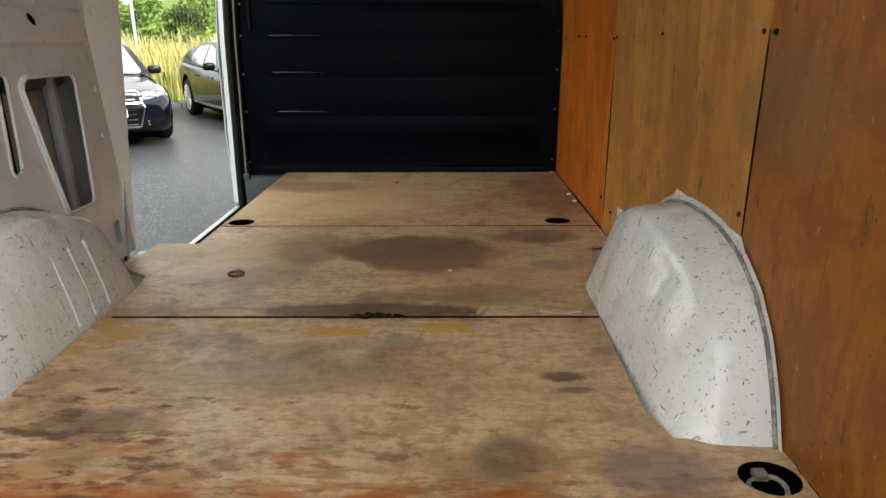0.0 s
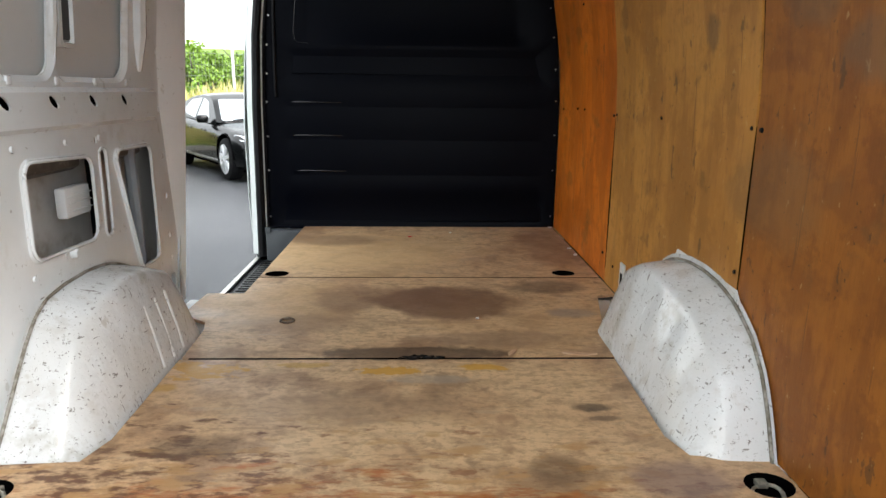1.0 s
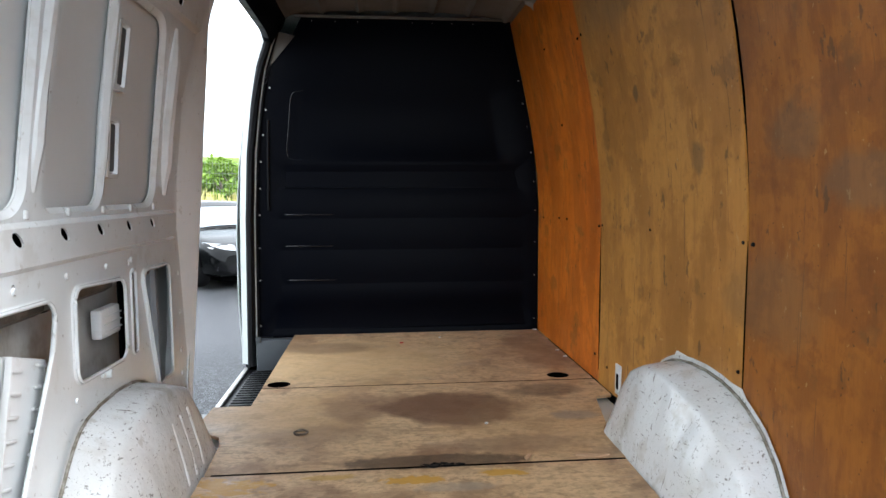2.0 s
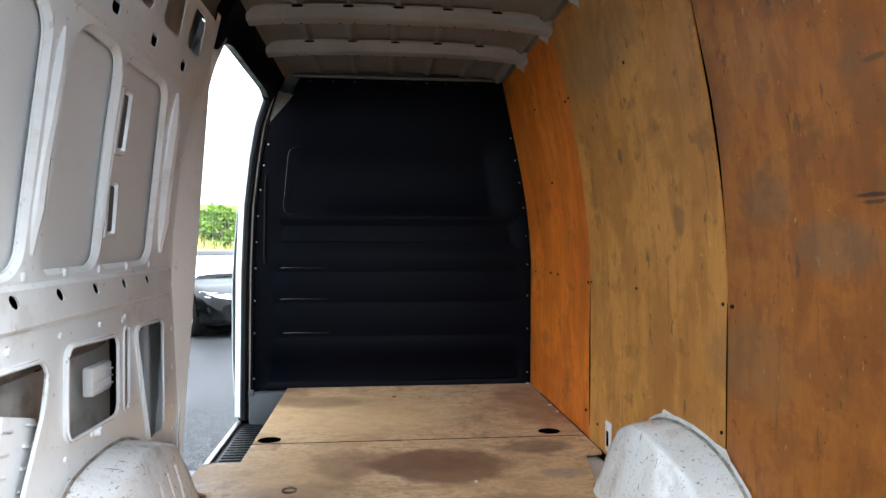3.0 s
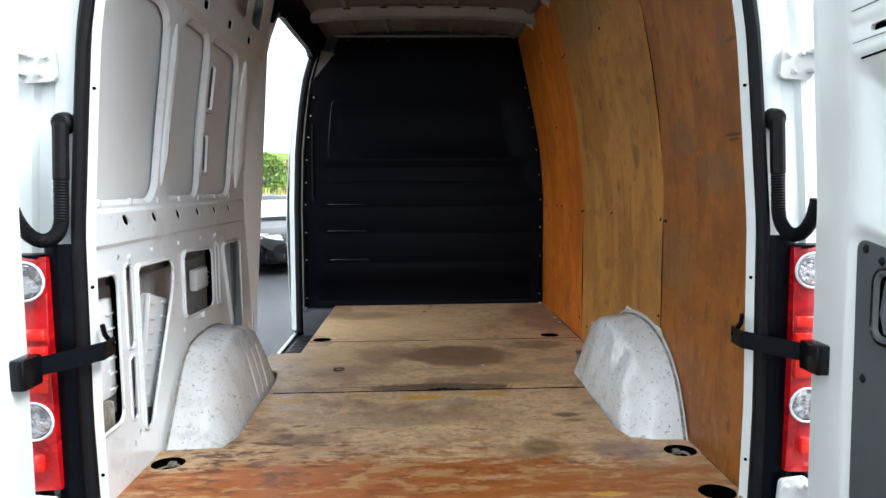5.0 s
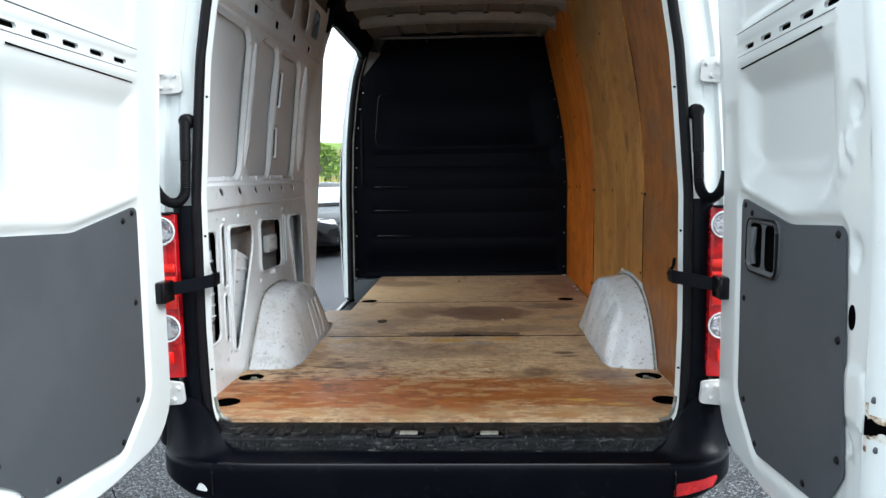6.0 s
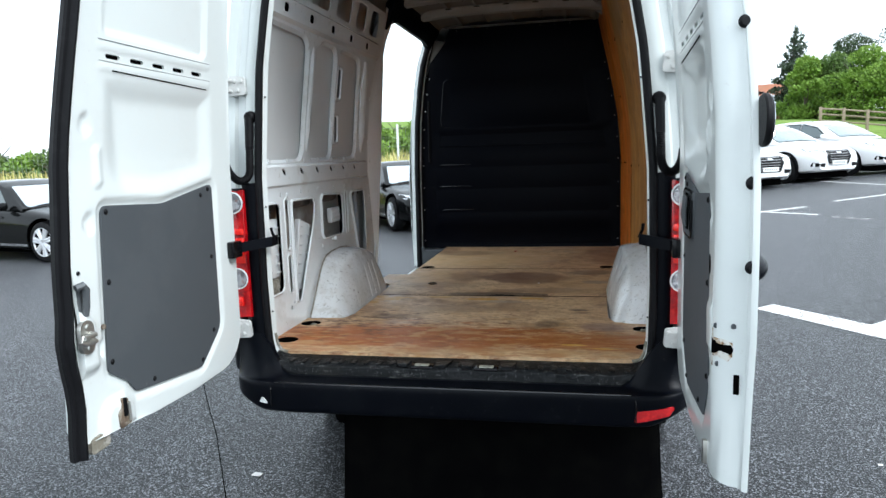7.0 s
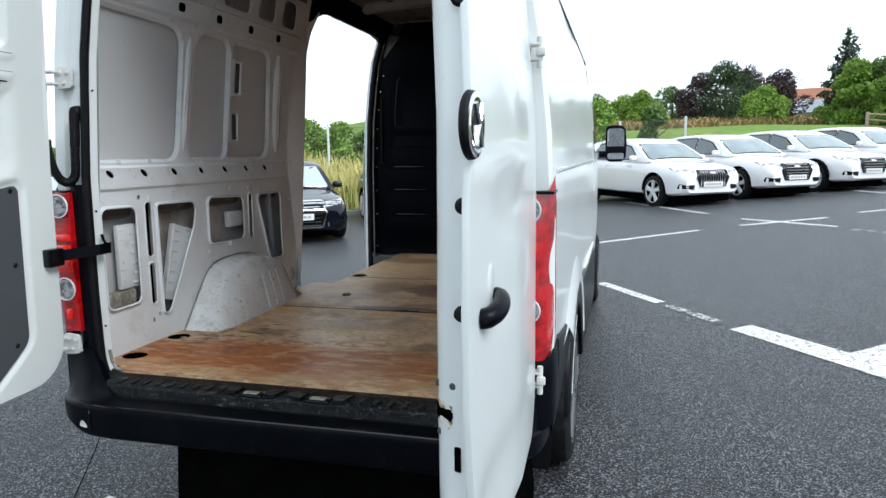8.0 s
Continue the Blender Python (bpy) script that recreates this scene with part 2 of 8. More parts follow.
def wallply(name, base, warm, dark):
    return mat(name, base, 0.45, spec=0.28, layers=[(1.3, 0.38, 0.64, warm, 0.85), (5, 0.46, 0.60, dark, 0.6, (1, 1.8, 0.5)), (11, 0.54, 0.64, dark, 0.5), (1.9, 0.48, 0.62, dark, 0.6, (1, 1.3, 0.8)), (3.4, 0.52, 0.62, dark, 0.5, (1, 0.8, 1.4)), (24, 0.46, 0.66, dark, 0.15, (1, 3.0, 0.22)),
               (90, 0.5, 0.66, dark, 0.12, (1, 2.2, 0.14)), (6, 0.58, 0.66, (0.15, 0.07, 0.022), 0.5), (46, 0.48, 0.64, dark, 0.22, (1, 1, 0.6)), (22, 0.64, 0.67, (0.06, 0.035, 0.02), 0.6, (1, 1, 0.45)), (13, 0.655, 0.665, (0.10, 0.05, 0.02), 0.5, (1, 3.5, 0.16)), (55, 0.66, 0.69, (0.6, 0.42, 0.2), 0.35, (1, 0.8, 0.5)), (60, 0.67, 0.69, (0.03, 0.02, 0.012), 0.7)],
               spots=[((0.87, 0.195, 1.70), (0.2, 0.034, 0.007), (0.02, 0.013, 0.01), 0.95, 1.4), ((0.87, 0.285, 1.686), (0.2, 0.045, 0.0045), (0.03, 0.02, 0.015), 0.9, 1.4), ((0.87, 0.28, 1.672), (0.2, 0.035, 0.004), (0.04, 0.025, 0.018), 0.8, 1.4),
                      ((0.87, 0.64, 1.70), (0.2, 0.10, 0.07), (0.17, 0.10, 0.05), 0.5, 1.2), ((0.87, 0.4, 1.58), (0.2, 0.13, 0.06), (0.15, 0.10, 0.06), 0.45, 1.2),
                      ((0.87, 0.24, 1.94), (0.2, 0.03, 0.006), (0.09, 0.045, 0.02), 0.8, 0.8), ((0.87, 1.12, 1.66), (0.2, 0.04, 0.05), (0.13, 0.08, 0.04), 0.55, 1.3),
                      ((0.87, 1.55, 1.92), (0.2, 0.022, 0.03), (0.09, 0.055, 0.03), 0.7, 1.2), ((0.87, 0.75, 1.28), (0.2, 0.2, 0.12), (0.2, 0.115, 0.05), 0.4, 1.3),
                      ((0.87, 1.6, 2.35), (0.3, 0.4, 0.18), (0.22, 0.14, 0.07), 0.5, 1.0)],
               bump=[(90, 0.06, (1, 3, 0.15)), (6, 0.05)], rough_noise=(4, 0.38, 0.55))


PLY_A = wallply("varnished_plywood_rear", (0.345, 0.124, 0.016), (0.29, 0.096, 0.011), (0.175, 0.056, 0.008))
PLY_B = wallply("varnished_plywood_middle", (0.56, 0.27, 0.062), (0.50, 0.225, 0.045), (0.33, 0.14, 0.028))
PLY_C = wallply("varnished_plywood_front", (0.64, 0.180, 0.016), (0.56, 0.140, 0.010), (0.37, 0.09, 0.008))
BLACKPANEL = mat("black_painted_steel_bulkhead", (0.0010, 0.0016, 0.0042), 0.40, spec=0.055, layers=[(3, 0.5, 0.7, (0.0014, 0.0019, 0.0042), 0.6), (120, 0.7, 0.75, (0.02, 0.02, 0.02), 0.3)], bump=[(120, 0.03)])
PLASTIC = mat("black_bumper_plastic", (0.0014, 0.0020, 0.004), 0.30, spec=0.10, layers=[(4, 0.48, 0.66, (0.004, 0.005, 0.007), 0.6), (30, 0.62, 0.68, (0.02, 0.021, 0.023), 0.3)], bump=[(240, 0.08), (6, 0.05)])
TREAD = mat("scuffed_black_sill_plastic", (0.004, 0.005, 0.006), 0.33, spec=0.25, layers=[(22, 0.52, 0.64, (0.016, 0.017, 0.019), 0.7, (0.6, 2, 1)), (90, 0.62, 0.66, (0.12, 0.12, 0.12), 0.45, (1, 0.3, 1)), (4, 0.55, 0.66, (0.016, 0.015, 0.013), 0.5), (30, 0.61, 0.65, (0.12, 0.12, 0.115), 0.5, (0.35, 2, 1)), (55, 0.62, 0.65, (0.15, 0.15, 0.145), 0.45, (2, 0.8, 1))], bump=[(40, 0.7), (9, 0.5)])
RUBBER = mat("black_rubber", (0.004, 0.004, 0.005), 0.55, spec=0.18, layers=[(20, 0.55, 0.66, (0.011, 0.011, 0.012), 0.5)], bump=[(90, 0.1)])
TRIM = mat("grey_fibreboard_trim", (0.060, 0.067, 0.074), 0.62, layers=[(3, 0.45, 0.62, (0.072, 0.079, 0.086), 0.7), (9, 0.68, 0.72, (0.3, 0.29, 0.27), 0.35), (60, 0.73, 0.77, (0.4, 0.38, 0.35), 0.4)], bump=[(300, 0.05)])
LATCHRUST = mat("rust_stained_white_paint", (0.66, 0.65, 0.60), 0.45, layers=[(30, 0.45, 0.55, (0.30, 0.17, 0.06), 0.9), (60, 0.55, 0.62, (0.10, 0.05, 0.02), 0.8)])
HANDLEGREY = mat("grey_moulded_plastic", (0.085, 0.092, 0.098), 0.45, bump=[(200, 0.05)])
ZINC = mat("zinc_plated_steel", (0.55, 0.54, 0.50), 0.38, 0.9, layers=[(18, 0.55, 0.7, (0.3, 0.24, 0.16), 0.5)])
STRIKER = mat("worn_striker_metal", (0.34, 0.33, 0.27), 0.5, 0.3, layers=[(40, 0.5, 0.62, (0.12, 0.11, 0.09), 0.6)])
CASTWHITE = mat("painted_hinge_steel", (0.62, 0.62, 0.60), 0.4, layers=[(30, 0.6, 0.7, (0.3, 0.24, 0.18), 0.5)])
RUSTY = mat("grimy_rusted_metal", (0.13, 0.09, 0.06), 0.8, layers=[(30, 0.45, 0.6, (0.3, 0.27, 0.22), 0.7), (12, 0.5, 0.65, (0.05, 0.035, 0.025), 0.8)], bump=[(50, 0.4)])
# near-black: carries the shade of gaps, voids and the underside, plus black parts
DARK = mat("near_black_shade_and_parts", (0.0018, 0.0018, 0.0020), 0.9, spec=0.0, layers=[(8, 0.4, 0.7, (0.004, 0.004, 0.0035), 0.6)])
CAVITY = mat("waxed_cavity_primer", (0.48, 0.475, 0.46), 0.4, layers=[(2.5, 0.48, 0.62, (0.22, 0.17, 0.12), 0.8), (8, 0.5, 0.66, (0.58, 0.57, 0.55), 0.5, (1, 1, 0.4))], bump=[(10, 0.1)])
CAVITYDARK = mat("dark_brown_rail", (0.10, 0.09, 0.075), 0.45, layers=[(6, 0.45, 0.62, (0.05, 0.042, 0.035), 0.7), (20, 0.58, 0.68, (0.25, 0.24, 0.22), 0.5)], bump=[(15, 0.15)])
REDLENS = mat("red_lamp_lens", (0.46, 0.004, 0.007), 0.1, coat=1.0, layers=[(14, 0.42, 0.62, (0.20, 0.001, 0.004), 0.8, (1, 1, 1.8)), (30, 0.55, 0.66, (0.75, 0.015, 0.012), 0.5)], bump=[(40, 0.12, (1, 1, 3))])
AMBERRED = mat("orange_red_lamp_lens", (0.80, 0.016, 0.010), 0.14, coat=1.0, layers=[(40, 0.55, 0.68, (0.9, 0.08, 0.02), 0.6, (1, 1, 3)), (9, 0.5, 0.64, (0.45, 0.004, 0.006), 0.6)], bump=[(70, 0.25, (0.2, 0.2, 3))])
CLEARLENS = mat("faceted_clear_lens", (0.5, 0.51, 0.53), 0.12, 0.5, layers=[(55, 0.45, 0.58, (0.10, 0.10, 0.11), 0.85), (30, 0.55, 0.65, (0.35, 0.16, 0.12), 0.5)], bump=[(80, 0.9)])
CHROME = mat("bright_chrome", (0.8, 0.8, 0.82), 0.08, 1.0, bump=[(12, 0.04)])
GLASS = mat("dark_window_glass", (0.05, 0.07, 0.07), 0.03, coat=1.0, layers=[(0.8, 0.4, 0.7, (0.09, 0.12, 0.12), 0.7)])
GLASSL = mat("pale_window_glass", (0.085, 0.115, 0.12), 0.03, coat=1.0, layers=[(1.1, 0.4, 0.7, (0.15, 0.195, 0.20), 0.7)])
SCREENL = mat("pale_teal_windscreen", (0.20, 0.265, 0.275), 0.05, 0.1, coat=1.0, layers=[(1.4, 0.45, 0.62, (0.12, 0.165, 0.175), 0.7)])
# dark cars' windscreen: the mirrored sky is put into a pale base colour
SCREEN = mat("sky_reflection_windscreen", (0.55, 0.61, 0.64), 0.04, 0.6, layers=[(0.8, 0.4, 0.7, (0.45, 0.50, 0.53), 0.6)])
MIRROR = mat("mirror_glass", (0.85, 0.88, 0.9), 0.02, 1.0)
TYRE = mat("tyre_rubber", (0.007, 0.007, 0.008), 0.75, spec=0.2, layers=[(14, 0.5, 0.7, (0.035, 0.033, 0.03), 0.6)], bump=[(60, 0.3)])
ALLOY = mat("silver_alloy", (0.68, 0.69, 0.71), 0.3, 0.4, layers=[(20, 0.55, 0.7, (0.35, 0.35, 0.36), 0.5)])
BEAD = mat("black_gloss_bead", (0.003, 0.003, 0.005), 0.24, spec=0.6, layers=[(20, 0.5, 0.7, (0.006, 0.006, 0.008), 0.5)])
ASPHALT = mat("speckled_asphalt", (0.016, 0.0175, 0.020), 0.42, spec=0.16,
              layers=[(0.12, 0.42, 0.6, (0.026, 0.028, 0.031), 0.8), (0.7, 0.46, 0.62, (0.020, 0.022, 0.025), 0.7), (85, 0.45, 0.53, (0.002, 0.002, 0.003), 0.97), (112, 0.565, 0.595, (0.34, 0.35, 0.375), 0.95),
                      (30, 0.52, 0.62, (0.005, 0.005, 0.006), 0.6), (64, 0.60, 0.625, (0.30, 0.31, 0.33), 0.9), (6, 0.62, 0.7, (0.03, 0.03, 0.033), 0.6)],
              bump=[(75, 0.55), (20, 0.15)])
LINE = mat("worn_white_road_paint", (0.74, 0.74, 0.72), 0.7, layers=[(70, 0.56, 0.60, (0.06, 0.06, 0.06), 0.9), (24, 0.565, 0.60, (0.09, 0.09, 0.09), 0.8), (14, 0.62, 0.66, (0.10, 0.10, 0.10), 0.8), (3, 0.6, 0.75, (0.35, 0.35, 0.35), 0.5)], bump=[(70, 0.6)])
LINEFAINT = mat("faded_road_paint", (0.50, 0.50, 0.49), 0.8, layers=[(40, 0.46, 0.56, (0.07, 0.07, 0.073), 0.95), (7, 0.46, 0.54, (0.08, 0.08, 0.083), 0.95)], bump=[(70, 0.6)])
KERB = mat("concrete_kerb", (0.36, 0.35, 0.32), 0.85, layers=[(3, 0.45, 0.7, (0.25, 0.24, 0.21), 0.7), (40, 0.55, 0.7, (0.2, 0.19, 0.17), 0.5)], bump=[(50, 0.3)])
GRASS = mat("meadow_green", (0.15, 0.25, 0.05), 0.9, spec=0.1, layers=[(0.15, 0.4, 0.62, (0.21, 0.27, 0.075), 0.7), (1.2, 0.46, 0.64, (0.09, 0.16, 0.03), 0.6), (9, 0.5, 0.7, (0.2, 0.19, 0.07), 0.5)], bump=[(12, 0.8), (50, 0.6)])
STRAW = mat("dry_straw_grass", (0.52, 0.46, 0.17), 0.8, layers=[(2.0, 0.4, 0.66, (0.40, 0.40, 0.11), 0.8), (12, 0.45, 0.65, (0.60, 0.52, 0.24), 0.6)], vary=0.1)
RUSSET = mat("brown_seeding_grass", (0.34, 0.23, 0.10), 0.85, layers=[(0.6, 0.4, 0.66, (0.26, 0.24, 0.09), 0.8), (6, 0.45, 0.65, (0.42, 0.28, 0.15), 0.6)])


def leafmat(name, a, c, d):
    return mat(name, a, 0.6, layers=[(0.7, 0.38, 0.62, c, 0.85), (3.0, 0.45, 0.65, d, 0.7), (0.2, 0.4, 0.6, c, 0.4)], vary=0.15)


LEAF_BRIGHT = leafmat("bright_green_leaves", (0.17, 0.29, 0.030), (0.23, 0.36, 0.045), (0.07, 0.15, 0.018))
LEAF_MID = leafmat("mid_green_leaves", (0.09, 0.16, 0.028), (0.125, 0.195, 0.036), (0.042, 0.088, 0.018))
LEAF_DARK = leafmat("dark_green_leaves", (0.03, 0.062, 0.018), (0.045, 0.085, 0.022), (0.016, 0.036, 0.012))
LEAF_FIR = leafmat("blue_green_needles", (0.028, 0.05, 0.026), (0.04, 0.066, 0.034), (0.014, 0.028, 0.016))
LEAF_COPPER = leafmat("copper_purple_leaves", (0.040, 0.020, 0.022), (0.06, 0.03, 0.03), (0.018, 0.01, 0.012))
BARK = mat("grey_brown_bark", (0.14, 0.115, 0.09), 0.9, layers=[(8, 0.4, 0.65, (0.07, 0.055, 0.045), 0.8, (1, 1, 0.3))], bump=[(20, 0.6, (1, 1, 0.3))])
FENCEWHITE = mat("pale_grey_fence_steel", (0.55, 0.57, 0.56), 0.5)
FENCEWIRE = mat("thin_green_grey_wire", (0.20, 0.23, 0.21), 0.55)
WOODRAIL = mat("weathered_rail_wood", (0.33, 0.26, 0.19), 0.85, layers=[(12, 0.4, 0.6, (0.2, 0.16, 0.12), 0.6)])
ROOFTILE = mat("terracotta_roof_tile", (0.36, 0.14, 0.075), 0.85, layers=[(2, 0.4, 0.6, (0.27, 0.12, 0.07), 0.7), (14, 0.5, 0.7, (0.2, 0.1, 0.06), 0.5)])
RENDERWALL = mat("cream_house_render", (0.55, 0.47, 0.36), 0.85, layers=[(1, 0.4, 0.7, (0.45, 0.38, 0.29), 0.6)])
SLATE = mat("pale_grey_slate", (0.28, 0.31, 0.34), 0.6, layers=[(3, 0.4, 0.6, (0.2, 0.22, 0.25), 0.6)])
NAVY = mat("dark_navy_car_paint", (0.0035, 0.0050, 0.0110), 0.16, 0.1, spec=0.2, coat=0.35, layers=[(200, 0.5, 0.7, (0.03, 0.035, 0.05), 0.3)])
BLACKCAR = mat("black_car_paint", (0.004, 0.0045, 0.0045), 0.14, spec=0.14, coat=0.14, layers=[(200, 0.5, 0.7, (0.016, 0.017, 0.018), 0.3)])
WHITECAR = mat("white_car_paint", (0.82, 0.82, 0.82), 0.16, coat=1.0, layers=[(1.5, 0.5, 0.8, (0.78, 0.78, 0.78), 0.5)])
GLOSSBLACK = mat("gloss_black_trim", (0.004, 0.004, 0.005), 0.25, spec=0.25)
PLATEWHITE = mat("number_plate_white", (0.75, 0.75, 0.72), 0.4)
BARGREY = mat("grey_print", (0.30, 0.30, 0.31), 0.6)
HEADLIGHT = mat("headlight_cluster", (0.55, 0.57, 0.6), 0.08, 0.6, coat=1.0, layers=[(14, 0.45, 0.6, (0.12, 0.13, 0.14), 0.8)])
PALEBIT = mat("pale_offcut_wood", (0.62, 0.42, 0.27), 0.7, layers=[(30, 0.4, 0.6, (0.5, 0.3, 0.18), 0.6)])
WHITEBIT = mat("white_plaster_crumb", (0.75, 0.73, 0.70), 0.9)
REDBIT = mat("red_scrap", (0.5, 0.03, 0.03), 0.7)


# ---- building tools ----
from mathutils.geometry import delaunay_2d_cdt


def ease(t):
    t = max(0.0, min(1.0, t))
    return t * t * (3 - 2 * t)


def ground_z(x, y):
    """The car park slopes a little across and along, and rises towards the white cars."""
    k = ease((y - 5) / 8)
    return 0.012 * max(-14.0, min(20.0, x)) + 0.004 * max(-20.0, min(30.0, y)) - 0.006 + 0.16 * k * ease((x + 1.5) / 3) + 0.035 * max(0.0, min(x - 2, 8.0)) * k


def thing(name, label, category, at=(0, 0, 0), group="", kind="", turn=0.0):
    ob = new(name)
    ob.empty_display_size = 0.1
    ob.matrix_basis = pose(*at, 0, 0, turn)
    return tagged(ob, label, category, group, kind)


def smooth(me, angle=35):
    me.polygons.foreach_set("use_smooth", [True] * len(me.polygons))
    me.set_sharp_from_angle(angle=radians(angle))


def part(name, bm, material, parent, label="", angle=35, m=None):
    """Links a bmesh (or a ready mesh) as one object under a thing or part."""
    if isinstance(bm, bpy.types.Mesh):
        me = bm
    else:
        me = bpy.data.meshes.new(name)
        bmesh.ops.recalc_face_normals(bm, faces=bm.faces)
        bm.to_mesh(me)
        bm.free()
        smooth(me, angle)
    if material is not None and not me.materials:
        me.materials.append(material)
    ob = new(name, me)
    ob.parent = parent
    if m is not None:
        ob.matrix_basis = m
    if label:
        ob["label"] = label
    return ob


def solo(name, bm, material, label, category, at=(0, 0, 0), group="", kind="", turn=0.0, angle=35):
    ob = part(name, bm, material, None, "", angle, pose(*at, 0, 0, turn))
    return tagged(ob, label, category, group, kind)


def add_box(bm, x0, x1, y0, y1, z0, z1, bevel=0.0, seg=2, m=None):
    vs = [bm.verts.new((x, y, z)) for x in (x0, x1) for y in (y0, y1) for z in (z0, z1)]
    fs = [bm.faces.new([vs[i] for i in f]) for f in ((0, 1, 3, 2), (4, 6, 7, 5), (0, 4, 5, 1), (2, 3, 7, 6), (0, 2, 6, 4), (1, 5, 7, 3))]
    geo = vs
    if bevel:
        es = list({e for f in fs for e in f.edges})
        r = bmesh.ops.bevel(bm, geom=es, offset=bevel, segments=seg, profile=0.5, affect="EDGES")
        geo = list({v for f in r["faces"] for v in f.verts} | {v for v in vs if v.is_valid})
    if m is not None:
        bmesh.ops.transform(bm, matrix=m, verts=geo)
    return geo


def box(x0, x1, y0, y1, z0, z1, bevel=0.0, seg=2):
    bm = bmesh.new()
    add_box(bm, x0, x1, y0, y1, z0, z1, bevel, seg)
    return bm


def add_tube(bm, pts, r, n=10, closed=False, caps=True, radii=None):
    """A tube along points."""
    pts = [Vector(p) for p in pts]
    rings = []
    up = Vector((0.13, 0.21, 0.97)).normalized()
    for i, p in enumerate(pts):
        a = pts[i - 1] if i or closed else p
        c = pts[(i + 1) % len(pts)] if i < len(pts) - 1 or closed else p
        d = (c - a).normalized()
        s = d.cross(up)
        if s.length < 0.05:
            s = d.cross(Vector((1, 0, 0)))
        s.normalize()
        t = s.cross(d)
        k = radii[i] if radii else r
        rings.append([bm.verts.new(p + k * (math.cos(2 * math.pi * j / n) * s + math.sin(2 * math.pi * j / n) * t)) for j in range(n)])
    m = len(rings)
    for i in range(m if closed else m - 1):
        a, c = rings[i], rings[(i + 1) % m]
        for j in range(n):
            bm.faces.new((a[j], a[(j + 1) % n], c[(j + 1) % n], c[j]))
    if caps and not closed:
        bm.faces.new(rings[0][::-1])
        bm.faces.new(rings[-1])


def tube(pts, r, n=10, closed=False, radii=None):
    bm = bmesh.new()
    add_tube(bm, pts, r, n, closed, True, radii)
    return bm


def add_cyl(bm, centre, axis, r0, r1, length, n=20, bevel=0.0):
    """A capped cylinder or cone that starts at centre and runs along axis."""
    c, d = Vector(centre), Vector(axis).normalized()
    if bevel:
        pts = [c, c, c + d * bevel, c + d * (length - bevel), c + d * length, c + d * length]
        rad = [0.0001, r0 - bevel, r0, r1, r1 - bevel, 0.0001]
    else:
        pts, rad = [c, c + d * length], [r0, r1]
    s = d.cross(Vector((0.1, 0.2, 1)) if abs(d.z) < 0.9 else Vector((1, 0.1, 0))).normalized()
    t = d.cross(s)
    rings = [[bm.verts.new(p + k * (math.cos(2 * math.pi * j / n) * s + math.sin(2 * math.pi * j / n) * t)) for j in range(n)] for p, k in zip(pts, rad)]
    for a, e in zip(rings, rings[1:]):
        for j in range(n):
            bm.faces.new((a[j], a[(j + 1) % n], e[(j + 1) % n], e[j]))
    bm.faces.new(rings[0][::-1])
    bm.faces.new(rings[-1])


def cyl(centre, axis, r0, r1, length, n=20, bevel=0.0):
    bm = bmesh.new()
    add_cyl(bm, centre, axis, r0, r1, length, n, bevel)
    return bm


def loft(sections, closed_ring=False, caps=False):
    """Skin through rows of points of equal number."""
    bm = bmesh.new()
    rows = [[bm.verts.new(p) for p in s] for s in sections]
    k = len(rows[0])
    for a, c in zip(rows, rows[1:]):
        for j in range(k if closed_ring else k - 1):
            bm.faces.new((a[j], a[(j + 1) % k], c[(j + 1) % k], c[j]))
    if caps:
        bm.faces.new(rows[0][::-1])
        bm.faces.new(rows[-1])
    return bm


def solid(bm, t):
    """Gives a sheet thickness, away from its faces' normals."""
    bmesh.ops.recalc_face_normals(bm, faces=bm.faces)
    bmesh.ops.solidify(bm, geom=bm.faces[:], thickness=t)
    return bm


def rpoly(pts, r, n=4):
    """A polygon with rounded corners; r may be one radius or one for each corner."""
    out, k = [], len(pts)
    for i in range(k):
        p = Vector(pts[i])
        a, c = Vector(pts[i - 1]) - p, Vector(pts[(i + 1) % k]) - p
        rad = r[i] if isinstance(r, (list, tuple)) else r
        la, lc = a.length, c.length
        a, c = a / la, c / lc
        half = math.acos(max(-1, min(1, a.dot(c)))) / 2
        if rad <= 0 or half > 1.55:
            out.append(tuple(p))
            continue
        d = min(rad / math.tan(half), 0.48 * la, 0.48 * lc)
        rr = d * math.tan(half)
        mid = (a + c).normalized()
        o = p + mid * (rr / math.sin(half))
        s, e = p + a * d - o, p + c * d - o
        ang0, ang1 = math.atan2(s.y, s.x), math.atan2(e.y, e.x)
        while ang1 - ang0 > math.pi:
            ang1 -= 2 * math.pi
        while ang1 - ang0 < -math.pi:
            ang1 += 2 * math.pi
        for j in range(n + 1):
            g = ang0 + (ang1 - ang0) * j / n
            out.append((o.x + rr * math.cos(g), o.y + rr * math.sin(g)))
    return out


def rrect(u0, u1, v0, v1, r=0.02, n=4):
    return rpoly([(u0, v0), (u1, v0), (u1, v1), (u0, v1)], r, n)


